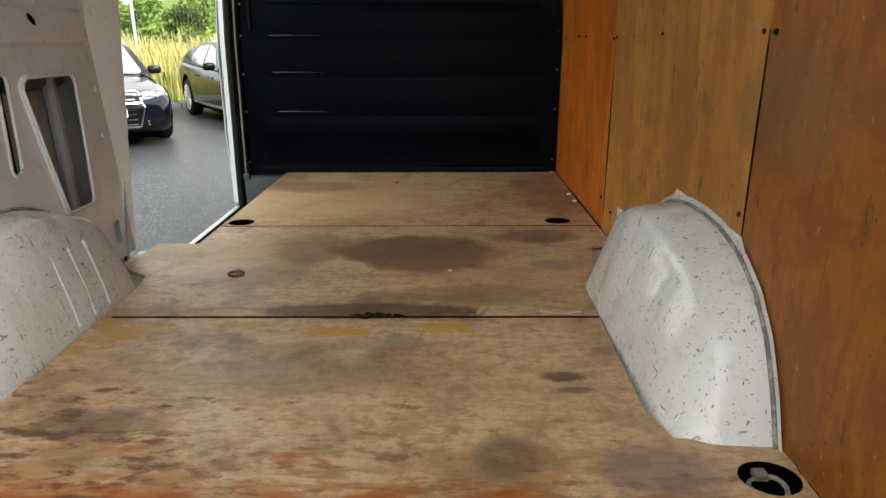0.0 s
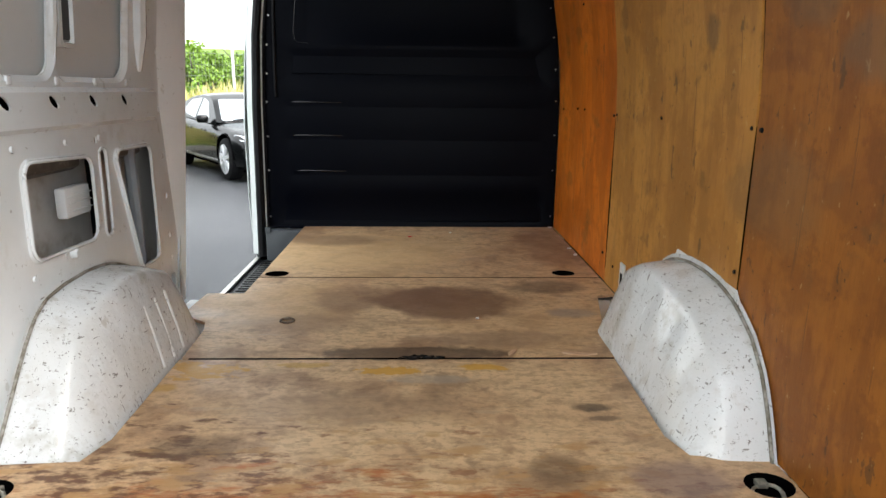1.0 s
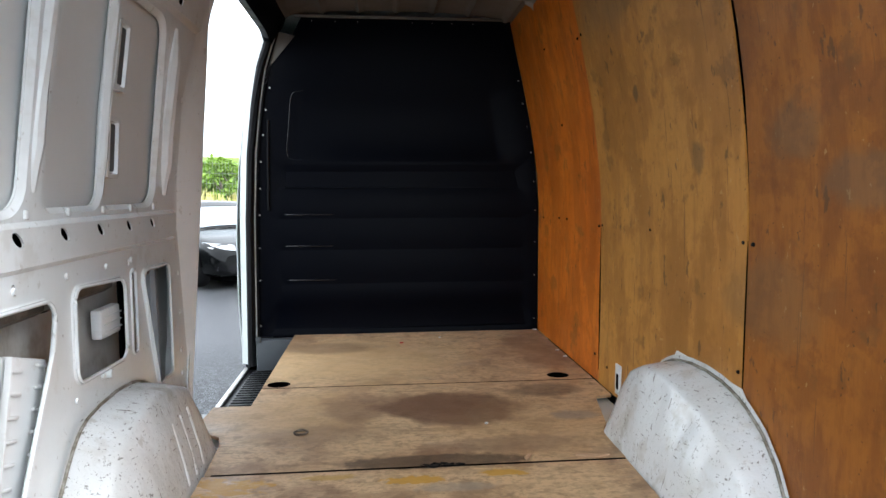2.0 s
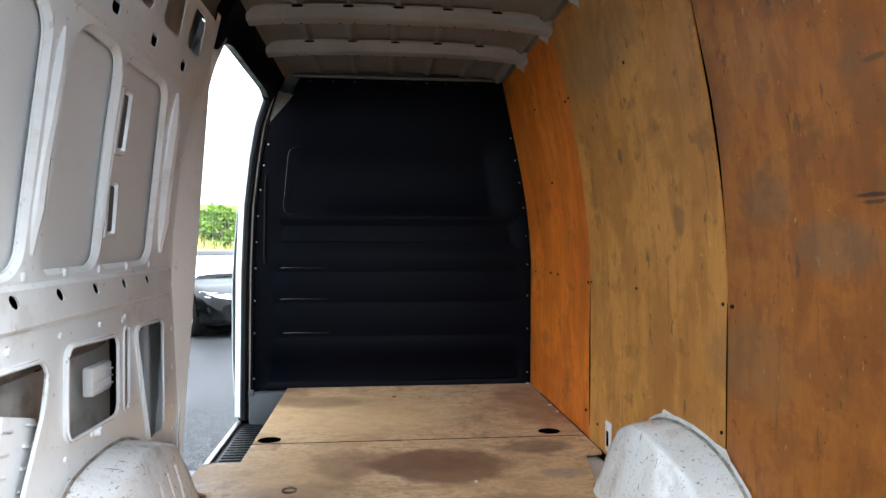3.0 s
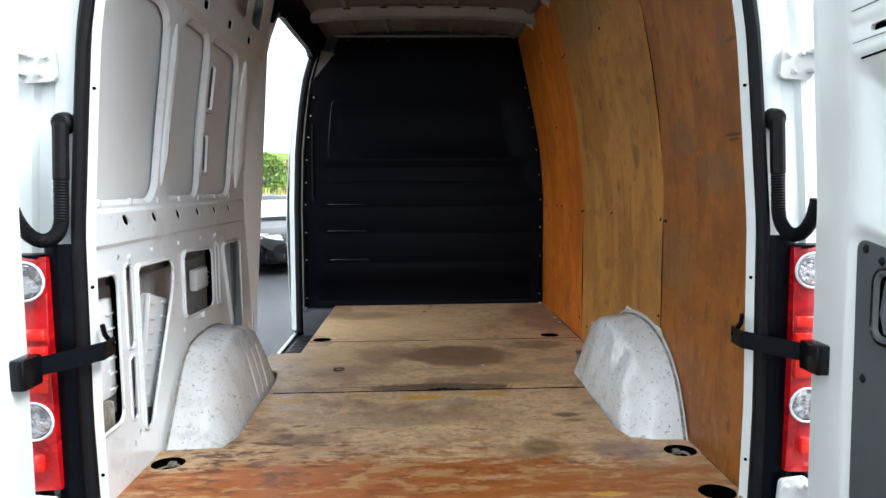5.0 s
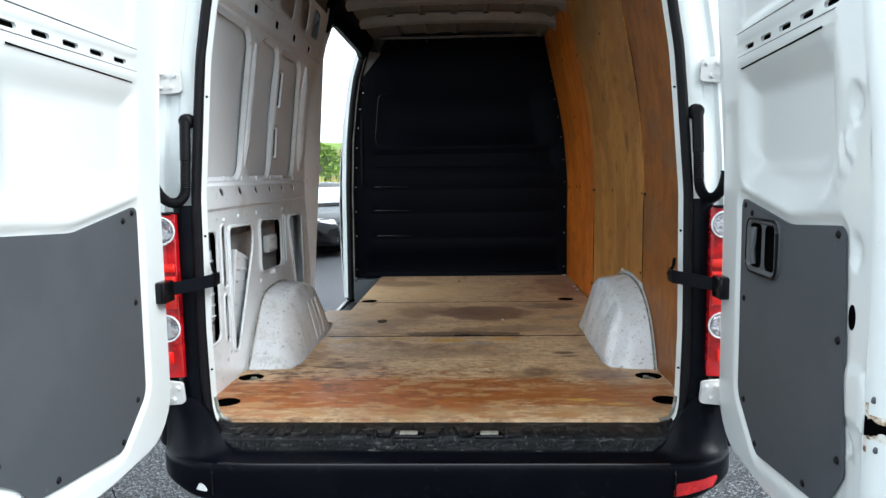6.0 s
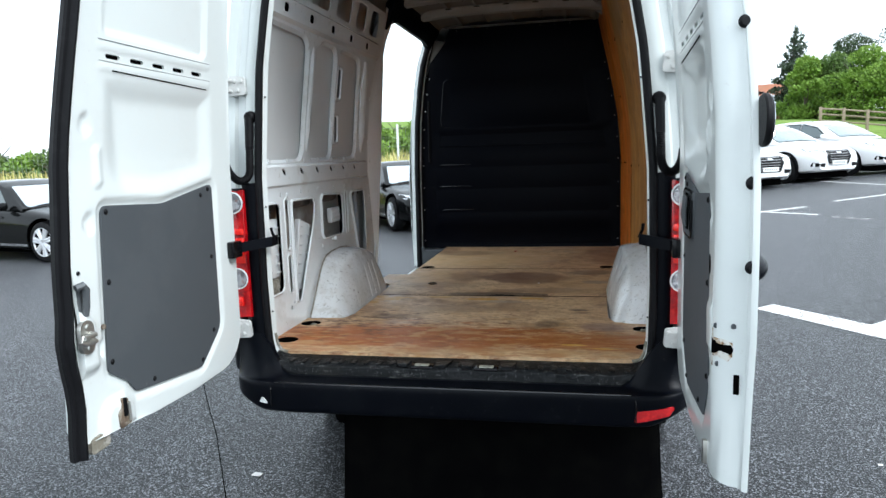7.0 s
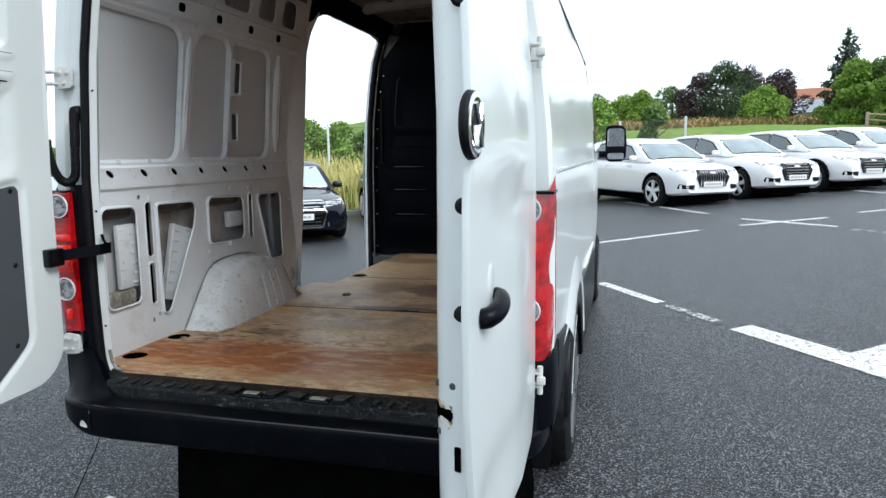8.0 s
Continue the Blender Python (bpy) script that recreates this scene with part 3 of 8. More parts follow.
def inset(loop, d):
    """Moves a closed loop inwards by d."""
    k = len(loop)
    area = sum(loop[i][0] * loop[(i + 1) % k][1] - loop[(i + 1) % k][0] * loop[i][1] for i in range(k))
    s = 1 if area > 0 else -1
    out = []
    for i in range(k):
        p, a, c = Vector(loop[i]), Vector(loop[i - 1]), Vector(loop[(i + 1) % k])
        e0, e1 = (p - a).normalized(), (c - p).normalized()
        n0, n1 = Vector((-e0.y, e0.x)) * s, Vector((-e1.y, e1.x)) * s
        b = n0 + n1
        if b.length < 1e-6:
            b = n0
        b.normalize()
        out.append(tuple(p + b * (d / max(0.35, b.dot(n0)))))
    return out


def ellipse(cx, cy, rx, ry, n=20):
    return [(cx + rx * math.cos(2 * math.pi * i / n), cy + ry * math.sin(2 * math.pi * i / n)) for i in range(n)]


def inside(p, loop):
    x, y = p
    r, k = False, len(loop)
    for i in range(k):
        x0, y0 = loop[i - 1]
        x1, y1 = loop[i]
        if (y0 > y) != (y1 > y) and x < (x1 - x0) * (y - y0) / (y1 - y0) + x0:
            r = not r
    return r


def pressed(outline, features, holes, place, lip=0.0, grid=None):
    """A pressed sheet. features: (loop, wall width, depth); holes: loops cut right through; place(u, v, depth) gives the point.
    lip: how far the cut edges are folded back. grid: (du, dv) of extra points, for a bent sheet."""
    pts, segs, fixed = [], [], []

    def loop_in(loop, d):
        i0 = len(pts)
        for q in loop:
            pts.append(Vector((q[0], q[1])))
            fixed.append(d)
        k = len(loop)
        segs.extend((i0 + j, i0 + (j + 1) % k) for j in range(k))

    rings = [(loop, inset(loop, w), d) for loop, w, d in features]

    def depth(p, skip=None):
        t = 0.0
        for i, (o, inn, d) in enumerate(rings):
            if i != skip and inside(p, inn):
                t += d
        return t

    def between(p):
        return any(inside(p, o) and not inside(p, inn) for o, inn, d in rings)

    loop_in(outline, 0.0)
    for i, (o, inn, d) in enumerate(rings):
        base = depth(o[0], i)
        loop_in(o, base)
        loop_in(inn, base + d)
    for h in holes:
        loop_in(h, depth(h[0]))
    if grid:
        us, vs = [p[0] for p in outline], [p[1] for p in outline]
        u = min(us) + grid[0] / 2
        while u < max(us):
            v = min(vs) + grid[1] / 2
            while v < max(vs):
                if inside((u, v), outline) and not between((u, v)) and not any(inside((u, v), h) for h in holes):
                    pts.append(Vector((u, v)))
                    fixed.append(depth((u, v)))
                v += grid[1]
            u += grid[0]
    vo, eo, fo, vmap, _, _ = delaunay_2d_cdt(pts, segs, [], 0, 1e-5)
    bm = bmesh.new()
    made = []
    for q, src in zip(vo, vmap):
        d = fixed[src[0]] if src else depth((q.x, q.y))
        made.append(bm.verts.new(place(q.x, q.y, d)))
    flat = [(q.x, q.y) for q in vo]
    for f in fo:
        c = (sum(flat[i][0] for i in f) / len(f), sum(flat[i][1] for i in f) / len(f))
        if inside(c, outline) and not any(inside(c, h) for h in holes):
            try:
                bm.faces.new([made[i] for i in f])
            except ValueError:
                pass
    bmesh.ops.delete(bm, geom=[v for v in bm.verts if not v.link_faces], context="VERTS")
    bmesh.ops.recalc_face_normals(bm, faces=bm.faces)
    if lip:
        q0 = place(outline[0][0], outline[0][1], 0.0)
        back = (place(outline[0][0], outline[0][1], lip) - q0)
        edge = [e for e in bm.edges if e.is_boundary]
        r = bmesh.ops.extrude_edge_only(bm, edges=edge)
        bmesh.ops.translate(bm, verts=[v for v in r["geom"] if isinstance(v, bmesh.types.BMVert)], vec=back)
    return bm


def edge_distance(p, loop):
    """Distance from a point to a closed loop, positive inside it."""
    x, y = p
    best = 1e9
    k = len(loop)
    for i in range(k):
        ax, ay = loop[i - 1]
        bx, by = loop[i]
        dx, dy = bx - ax, by - ay
        t = ((x - ax) * dx + (y - ay) * dy) / max(1e-12, dx * dx + dy * dy)
        t = max(0.0, min(1.0, t))
        best = min(best, (x - ax - t * dx) ** 2 + (y - ay - t * dy) ** 2)
    best = math.sqrt(best)
    return best if inside(p, loop) else -best


def relief(features):
    """A smooth height over a sheet from (loop, wall width, depth): rounded pressings."""
    boxes = [(min(p[0] for p in lp), max(p[0] for p in lp), min(p[1] for p in lp), max(p[1] for p in lp)) for lp, w, d in features]

    def at(u, v):
        t = 0.0
        for (lp, w, d), (u0, u1, v0, v1) in zip(features, boxes):
            if u0 <= u <= u1 and v0 <= v <= v1:
                t += d * ease(edge_distance((u, v), lp) / w)
        return t
    return at


def plate(outline, holes, place, t):
    """A flat board of thickness t with holes; place(u, v, depth)."""
    front = pressed(outline, [], holes, place)
    back = (place(outline[0][0], outline[0][1], t) - place(outline[0][0], outline[0][1], 0.0))
    r = bmesh.ops.extrude_face_region(front, geom=front.faces[:])
    bmesh.ops.translate(front, verts=[v for v in r["geom"] if isinstance(v, bmesh.types.BMVert)], vec=back)
    return front


def along(table, t):
    """Linear reading of a small table of (t, value)."""
    if t <= table[0][0]:
        return table[0][1]
    for (a, p), (c, q) in zip(table, table[1:]):
        if t <= c:
            return p + (q - p) * (t - a) / (c - a)
    return table[-1][1]


def cut(target, cutters):
    """The target bmesh less the cutters, as a new mesh."""
    def temp(bm):
        me = bpy.data.meshes.new("temp")
        bmesh.ops.recalc_face_normals(bm, faces=bm.faces)
        bm.to_mesh(me)
        bm.free()
        return new("temp", me)

    base = temp(target)
    others = [temp(c) for c in cutters]
    for o in others:
        md = base.modifiers.new("cut", "BOOLEAN")
        md.operation, md.solver, md.object = "DIFFERENCE", "EXACT", o
    me = bpy.data.meshes.new_from_object(base.evaluated_get(bpy.context.evaluated_depsgraph_get()))
    for o in (base, *others):
        old = o.data
        bpy.data.objects.remove(o)
        bpy.data.meshes.remove(old)
    smooth(me, 40)
    return me


# ---- the van ----
F = 0.68  # load floor over the ground
INNER_X = [(0.5, 0.885), (1.45, 0.888), (1.6, 0.880), (1.8, 0.858), (2.0, 0.825), (2.23, 0.778), (2.4, 0.738), (2.62, 0.69)]
OUTER_X = [(0.40, 0.945), (0.6, 0.975), (0.9, 0.988), (1.3, 0.988), (1.6, 0.972), (1.9, 0.942), (2.2, 0.893), (2.45, 0.835), (2.58, 0.77), (2.66, 0.66), (2.71, 0.45), (2.73, 0.0)]
OPEN_X = [(0.60, 0.69), (0.63, 0.735), (0.67, 0.765), (0.74, 0.780), (1.0, 0.785), (1.45, 0.778), (1.75, 0.752), (1.9, 0.738), (2.05, 0.712), (2.25, 0.675), (2.42, 0.62), (2.5, 0.53), (2.53, 0.40)]

van = thing("van", "white high-roof panel van with rear and side doors open", "van")

# load floor: three sheets of plywood over the steel pan
HOLES = [(-0.825, 0.485), (0.826, 0.49), (-0.818, 0.177), (0.815, 0.195), (-0.581, 2.165), (0.729, 2.185)]


def floor_board(pts, r, label):
    outline = rpoly(pts, r, 3)
    hs = [ellipse(x, y, 0.053, 0.048) for x, y in HOLES if inside((x, y), outline)]
    bm = plate(outline, hs, lambda u, v, d: Vector((u, v, F - d)), 0.012)
    return part("floor_board", bm, FLOORPLY, van, label)


floor_board([(-0.755, 0.003), (0.755, 0.003), (0.775, 0.045), (0.884, 0.065), (0.884, 0.588), (0.70, 0.61), (0.672, 0.70), (0.685, 1.179), (-0.672, 1.179), (-0.662, 0.70), (-0.69, 0.60), (-0.884, 0.588), (-0.884, 0.065), (-0.775, 0.045)],
            [0.004, 0.004, 0, 0, 0, 0, 0, 0, 0, 0, 0, 0, 0, 0], "worn plywood floor board with orange bare patches")
floor_board([(-0.668, 1.188), (0.69, 1.187), (0.705, 1.46), (0.735, 1.52), (0.80, 1.84), (0.878, 1.86), (0.879, 2.101), (-0.648, 2.101), (-0.650, 1.866), (-0.80, 1.864), (-0.812, 1.60), (-0.70, 1.52), (-0.68, 1.44)], 0.006,
            "worn plywood floor board with a dark round stain")
floor_board([(-0.648, 2.108), (0.879, 2.108), (0.879, 3.235), (-0.640, 3.235)], 0.006, "plywood floor board with brown water stains")
pan = box(-0.635, 0.87, 0.004, 3.25, 0.56, 0.655, 0.004)
add_box(pan, -0.87, -0.636, 0.004, 1.86, 0.56, 0.655, 0.004)
part("floor_pan", pan, PLATE, van, "white painted steel floor under the boards")
for y in (1.1835, 2.105):
    part("joint_strip", box(-0.646, 0.684 if y < 2 else 0.876, y - (0.0058 if y < 2 else 0.0042), y + (0.0058 if y < 2 else 0.0042), 0.656, F + 0.0006, 0.0005), DARK, van, "black grime in the joint between boards")
for i, (x, y) in enumerate(HOLES):
    bm = bmesh.new()
    add_tube(bm, [(x + 0.032 * math.cos(a), y + 0.03 * math.sin(a), 0.6595 + 0.004 * math.sin(2 * a)) for a in [k * math.pi / 8 for k in range(16)]], 0.0045, 8, True)
    add_box(bm, x - 0.012, x + 0.012, y + 0.02, y + 0.045, 0.655, 0.669, 0.003)
    # recess floor and wall are black, with the hole's shade in their colour
    part("recess", cyl((x, y, 0.6552), (0, 0, 1), 0.056, 0.056, 0.002, 20), DARK, van)
    part("recess_wall", loft([[Vector((p[0], p[1], z)) for p in ellipse(x, y, 0.0525, 0.0475)] for z in (0.657, 0.6795)], True), DARK, van)
    if i > 1:
        bm.free()
        continue
    part("lashing_eye", bm, STRIKER, van, "steel lashing ring sunk in the floor")
bm = bmesh.new()
add_tube(bm, [(-0.409 + 0.024 * math.cos(a), 1.527 + 0.023 * math.sin(a), 0.6835) for a in [k * math.pi / 10 for k in range(20)]], 0.0042, 8, True)
add_box(bm, -0.418, -0.40, 1.545, 1.556, 0.68, 0.688, 0.002)
part("lashing_ring", bm, RUSTY, van, "rusty steel lashing ring lying on the floor")
bm = bmesh.new()
for a in range(16):
    x, y = 0.01 + a * 0.0095 + 0.008 * math.sin(a * 7), 1.193 + 0.009 * math.sin(a * 2.7) + (0.008 if 4 < a < 10 else 0)
    r = 0.003 + 0.010 * abs(math.sin(a * 1.9)) * (1.0 if 3 < a < 11 else 0.4)
    ring = [(x + r * 1.7 * math.cos(t) * (1 + 0.4 * math.sin(3 * t + a)), y + r * math.sin(t) * (1 + 0.4 * math.cos(2 * t + a))) for t in [k * math.pi / 5 for k in range(10)]]
    low = [bm.verts.new((p[0], p[1], F - 0.001)) for p in ring]
    high = [bm.verts.new((x + (p[0] - x) * 0.6, y + (p[1] - y) * 0.6, F + 0.0015 + 0.001 * (a % 3))) for p in ring]
    bm.faces.new(high)
    for k in range(10):
        bm.faces.new((low[k], low[(k + 1) % 10], high[(k + 1) % 10], high[k]))
tagged(part("tar_smear", bm, RUBBER, van, "black tar smear on the floor joint"), kind="stuff")


# wheel arches
ARCH_LINE_BOXY = [(0.585, 0.655), (0.612, 0.69), (0.665, 0.755), (0.72, 0.825), (0.775, 0.892), (0.825, 0.940), (0.88, 0.968), (0.97, 0.980), (1.10, 0.984), (1.23, 0.972), (1.35, 0.932), (1.415, 0.87), (1.458, 0.785), (1.478, 0.70), (1.485, 0.655)]
ARCH_LINE = [(0.570, 0.655), (0.590, 0.70), (0.622, 0.77), (0.67, 0.845), (0.74, 0.91), (0.83, 0.955), (0.93, 0.980), (1.04, 0.988), (1.15, 0.985), (1.26, 0.968), (1.35, 0.932), (1.415, 0.87), (1.458, 0.785), (1.478, 0.70), (1.485, 0.655)]


def arch_point(side, s, k):
    """The arch's outline on the wall: s runs 0..1 from the rear foot over the top to the front foot."""
    line = ARCH_LINE if side > 0 else ARCH_LINE_BOXY
    f = s * (len(line) - 1)
    i = min(int(f), len(line) - 2)
    p, q = line[i], line[i + 1]
    lift = 1.05 if side > 0 else 1.0
    return p[0] + (q[0] - p[0]) * (f - i), 0.655 + (p[1] + (q[1] - p[1]) * (f - i) - 0.655) * lift


def wheel_arch(side):
    rows = []
    for i in range(57):
        s = i / 56
        y, z = arch_point(side, s, 0)
        row = []
        cy, cz = 1.035, 0.655
        gentle = [(0.886, 1.0), (0.870, 0.984), (0.840, 0.940), (0.808, 0.890), (0.789, 0.858), (0.778, 0.834), (0.771, 0.808), (0.765, 0.772), (0.756, 0.715), (0.738, 0.585), (0.718, 0.42), (0.701, 0.25), (0.688, 0.1), (0.678, 0.0)]
        boxy = [(0.886, 1.0), (0.866, 0.997), (0.832, 0.988), (0.797, 0.976), (0.776, 0.966), (0.764, 0.952), (0.757, 0.932), (0.752, 0.900), (0.746, 0.845), (0.731, 0.70), (0.713, 0.50), (0.698, 0.30), (0.686, 0.1), (0.678, 0.0)]
        g = ease((y - 0.86) / 0.42) if side > 0 else ease((y - 0.80) / 0.24)
        across = [(a[0] + (b[0] - a[0]) * g + (0.004 if side > 0 else 0.0), a[1] + (b[1] - a[1]) * g) for a, b in zip(gentle, boxy)]
        for k, (x, f) in enumerate(across):
            yy = cy + (y - cy) * (1 - 0.10 * (1 - f) ** 1.4)
            zz = cz + (z - cz) * f
            if f < 0.4:
                yy = cy + (y - cy) * (1 - 0.10 * (1 - f) ** 1.4)
            dent = (0.006 * noise.noise(Vector((side * 3, yy * 7, zz * 7))) + 0.004 * noise.noise(Vector((side * 5 + x * 9, yy * 16, zz * 16)))) * min(1.0, 3 * f) * (k > 0)
            hit_ = 0.012 * math.exp(-((yy - 0.93) ** 2 + (zz - 0.885) ** 2) / 0.0011) * (k > 2) * (side > 0)
            row.append(Vector((side * (x + dent + hit_), yy + 0.4 * dent, zz + 0.7 * dent * (k < 7) - 0.6 * hit_)))
        rows.append(row)
    return loft(rows)


for side in (-1, 1):
    arch = part("wheel_arch", wheel_arch(side), ARCH, van, "scuffed white steel wheel arch box", 60)
    bm = bmesh.new()  # ribs pressed into the inner face
    for y in (1.10, 1.18, 1.26):
        k = 0.0 if side < 0 else 0.006
        add_tube(bm, [(side * (x + k), y, z) for x, z in ((0.688, 0.69), (0.702, 0.755), (0.718, 0.82), (0.734, 0.878))], 0.006 if side < 0 else 0.003, 6)
    part("rib", bm, ARCH, arch)
    rim = []
    for i in range(33):
        y, z = arch_point(side, i / 32, 0)
        rim.append((side * 0.876, 1.035 + (y - 1.035) * 1.012, F - 0.02 + (z - F + 0.02) * 1.014))
    part("seam", tube(rim, 0.0045, 6), GRIME, arch, "grimy sealed seam")
    rows = []  # flange against the wall
    for i in range(33):
        y, z = arch_point(side, i / 32, 0)
        k = 1.03 if side < 0 else 1.04
        rows.append([Vector((side * 0.879, 1.035 + (y - 1.035) * 0.99, F - 0.02 + (z - F + 0.02) * 0.99)), Vector((side * 0.882, 1.035 + (y - 1.035) * k, F - 0.02 + (z - F + 0.02) * (k + 0.02)))])
    part("flange", loft(rows), ARCH, arch)


# plywood lining of the right side
def side_sheet(prof, y_of, z0, z1, off, n=16, sign=1, thick=0.006, slit=None):
    """A bent upright sheet between two edges y_of(z) -> (y0, y1), and its thickness outwards."""
    rows = []
    for i in range(n + 1):
        z = z0 + (z1 - z0) * i / n
        y0, y1 = y_of(z)
        x = along(prof, z) - off
        rows.append([(sign * x, y0, z), (sign * x, y1, z), (sign * (x + thick), y1, z), (sign * (x + thick), y0, z)])
    return loft([[Vector(p) for p in r] for r in rows], True, True)


part("lining_panel", side_sheet(INNER_X, lambda z: (0.02, 0.848 - 0.015 * math.exp(-((z - 1.95) / 0.28) ** 2)), 0.681, 2.56, 0.0, 30), PLY_A, van, "orange-brown varnished plywood wall panel")
# black sheet that makes the gaps between panels look deep and shaded
part("lining_backing", side_sheet(INNER_X, lambda z: (0.06, 3.22), 0.70, 2.5, -0.018), DARK, van, "black sheet for the shade behind the wall lining")
part("lining_panel", side_sheet(INNER_X, lambda z: (0.852, 2.047 - 0.011 * math.exp(-((z - 1.0) / 0.3) ** 2)), 0.681, 2.58, 0.003), PLY_B, van, "pale varnished plywood wall panel")
part("lining_panel", side_sheet(INNER_X, lambda z: (2.052, 3.24), 0.681, 2.58, -0.001), PLY_C, van, "deep orange varnished plywood wall panel")
bm = box(0.876, 0.883, 1.755, 1.815, 0.70, 0.83, 0.002)
part("bracket", bm, PLATE, van, "bare white steel left open beside the plywood")
part("arch_backplate", plate(rpoly([(1.32, 0.93), (1.255, 1.020), (0.85, 1.008), (0.72, 0.88), (0.80, 0.88)], 0.01, 2), [], lambda u, v, d: Vector((0.8825 + d, u, v)), 0.003), PLATE, van, "white steel showing where the plywood is cut round the arch")
part("slot", box(0.8745, 0.878, 1.775, 1.80, 0.725, 0.79, 0.002), DARK, van)


def screw(y, z, sign=1, r=0.0068, mat_=None, off=0.004):
    x = sign * (along(INNER_X, z) - off)
    return cyl((x + sign * 0.003, y, z), (-sign, 0, 0), r, r * 0.7, 0.006, 8)


for y, z in [(2.075, 1.40), (2.03, 1.405), (1.50, 1.414), (0.868, 1.415), (0.822, 1.413), (0.87, 1.05), (2.085, 2.235), (2.03, 2.24), (1.36, 2.224), (0.87, 2.40), (0.83, 2.42), (2.6, 1.41), (2.75, 1.41), (1.93, 0.78),
             (2.10, 0.80), (3.1, 1.40), (2.55, 1.9), (2.62, 2.3), (1.30, 0.78)]:
    part("screw", screw(y, z), RUBBER, van)

for y, z0, z1, r in ((2.0495, 0.74, 1.40, 0.0042), (0.850, 0.99, 1.42, 0.0022)):
    part("panel_joint", tube([(along(INNER_X, z0 + (z1 - z0) * k / 10) - 0.001, y, z0 + (z1 - z0) * k / 10) for k in range(11)], r, 6, False, [r * (0.4 + 0.6 * math.sin(math.pi * k / 10)) for k in range(11)]), DARK, van, "dark open joint between wall panels")

# left side: pressed inner panel with openings
RAIL_Y = [0.185, 0.394, 0.606, 0.819, 1.03, 1.241, 1.449]


def left_place(u, v, d):
    return Vector((-(along(INNER_X, v) + d), u, v))


wall_outline = rpoly([(0.06, 0.66), (1.86, 0.66), (1.86, 2.30), (1.80, 2.46), (0.06, 2.46)], [0.0, 0, 0.0, 0.0, 0])
recesses = [
    (rpoly([(0.10, 1.385), (1.72, 1.385), (1.72, 1.495), (0.10, 1.495)], 0.02, 3), 0.012, -0.012),
    (rpoly([(0.10, 2.150), (1.78, 2.150), (1.78, 2.258), (0.10, 2.258)], 0.02, 3), 0.014, -0.018),
]
upper = [rpoly([(0.09, 1.52), (0.650, 1.52), (0.640, 2.115), (0.09, 2.125)], [0.03, 0.07, 0.09, 0.03], 5), rpoly([(0.745, 1.525), (1.055, 1.525), (1.03, 2.115), (0.77, 2.125)], [0.03, 0.05, 0.06, 0.08], 5),
         rpoly([(1.085, 1.525), (1.505, 1.525), (1.44, 2.115), (1.085, 2.115)], [0.03, 0.07, 0.07, 0.03], 5)]
for loop in upper:
    recesses.append((inset(loop, -0.016), 0.014, 0.012))
holes = [rpoly([(0.12, 0.885), (0.322, 0.885), (0.326, 1.31), (0.12, 1.315)], 0.035, 4), rpoly([(0.392, 0.855), (0.432, 0.855), (0.434, 1.045), (0.392, 1.045)], 0.016, 3), rpoly([(0.390, 1.075), (0.434, 1.075), (0.436, 1.325), (0.392, 1.325)], 0.018, 3),
         rpoly([(0.468, 0.795), (0.512, 0.80), (0.732, 1.18), (0.766, 1.305), (0.466, 1.31)], [0.02, 0.03, 0.1, 0.04, 0.02], 4),
         rpoly([(0.862, 1.075), (1.192, 1.065), (1.196, 1.30), (0.866, 1.315)], 0.035, 4), rpoly([(1.258, 1.055), (1.298, 1.055), (1.304, 1.315), (1.264, 1.315)], 0.017, 3),
         rpoly([(1.475, 0.90), (1.622, 0.90), (1.622, 1.30), (1.350, 1.302)], [0.02, 0.02, 0.03, 0.03], 4)]
for k in (0, 3, 4, 6):
    recesses.append((inset(holes[k], -0.012), 0.009, -0.007))
for y in RAIL_Y:
    holes.append([(y + 0.030 * math.cos(a) * 0.75 + 0.012 * math.sin(a) * 0.66, 1.458 - 0.030 * math.cos(a) * 0.5 + 0.012 * math.sin(a) * 0.75) for a in [k * math.pi / 6 for k in range(12)]])
for y in (0.30, 0.597, 0.894, 1.19, 1.49):
    holes.append(rrect(y - 0.028, y + 0.028, 2.185, 2.225, 0.015, 3))
for y0, y1 in ((0.15, 0.50), (0.58, 0.85), (0.93, 1.18), (1.26, 1.45), (1.52, 1.70)):
    holes.append(rpoly([(y0, 2.285), (y1, 2.285), (y1 - 0.02, 2.43), (y0 + 0.02, 2.43)], 0.03, 3))
for y, z in [(1.75, 0.86), (1.75, 0.95), (1.752, 1.1), (1.75, 1.25), (1.748, 1.42), (1.74, 1.62), (1.72, 1.9), (0.6, 1.355), (0.36, 1.35), (1.25, 1.345), (0.85, 0.93), (0.44, 0.80), (0.40, 0.78)]:
    holes.append(ellipse(y, z, 0.009, 0.011, 8))
holes.append(rrect(1.73, 1.775, 0.72, 0.80, 0.008, 2))
holes += upper
wall = part("inner_side_panel", pressed(wall_outline, recesses, holes, left_place, 0.005, (0.22, 0.075)), INNER, van, "grey-white pressed steel inner side with cut-out openings", 28)
part("upper_panel", pressed(rrect(0.07, 1.70, 1.505, 2.14, 0.01), [], [], lambda u, v, d: left_place(u, v, 0.026 + d), 0.0, (0.2, 0.06)), OUTERBACK, wall, "flat grey-white steel panel behind the frame")
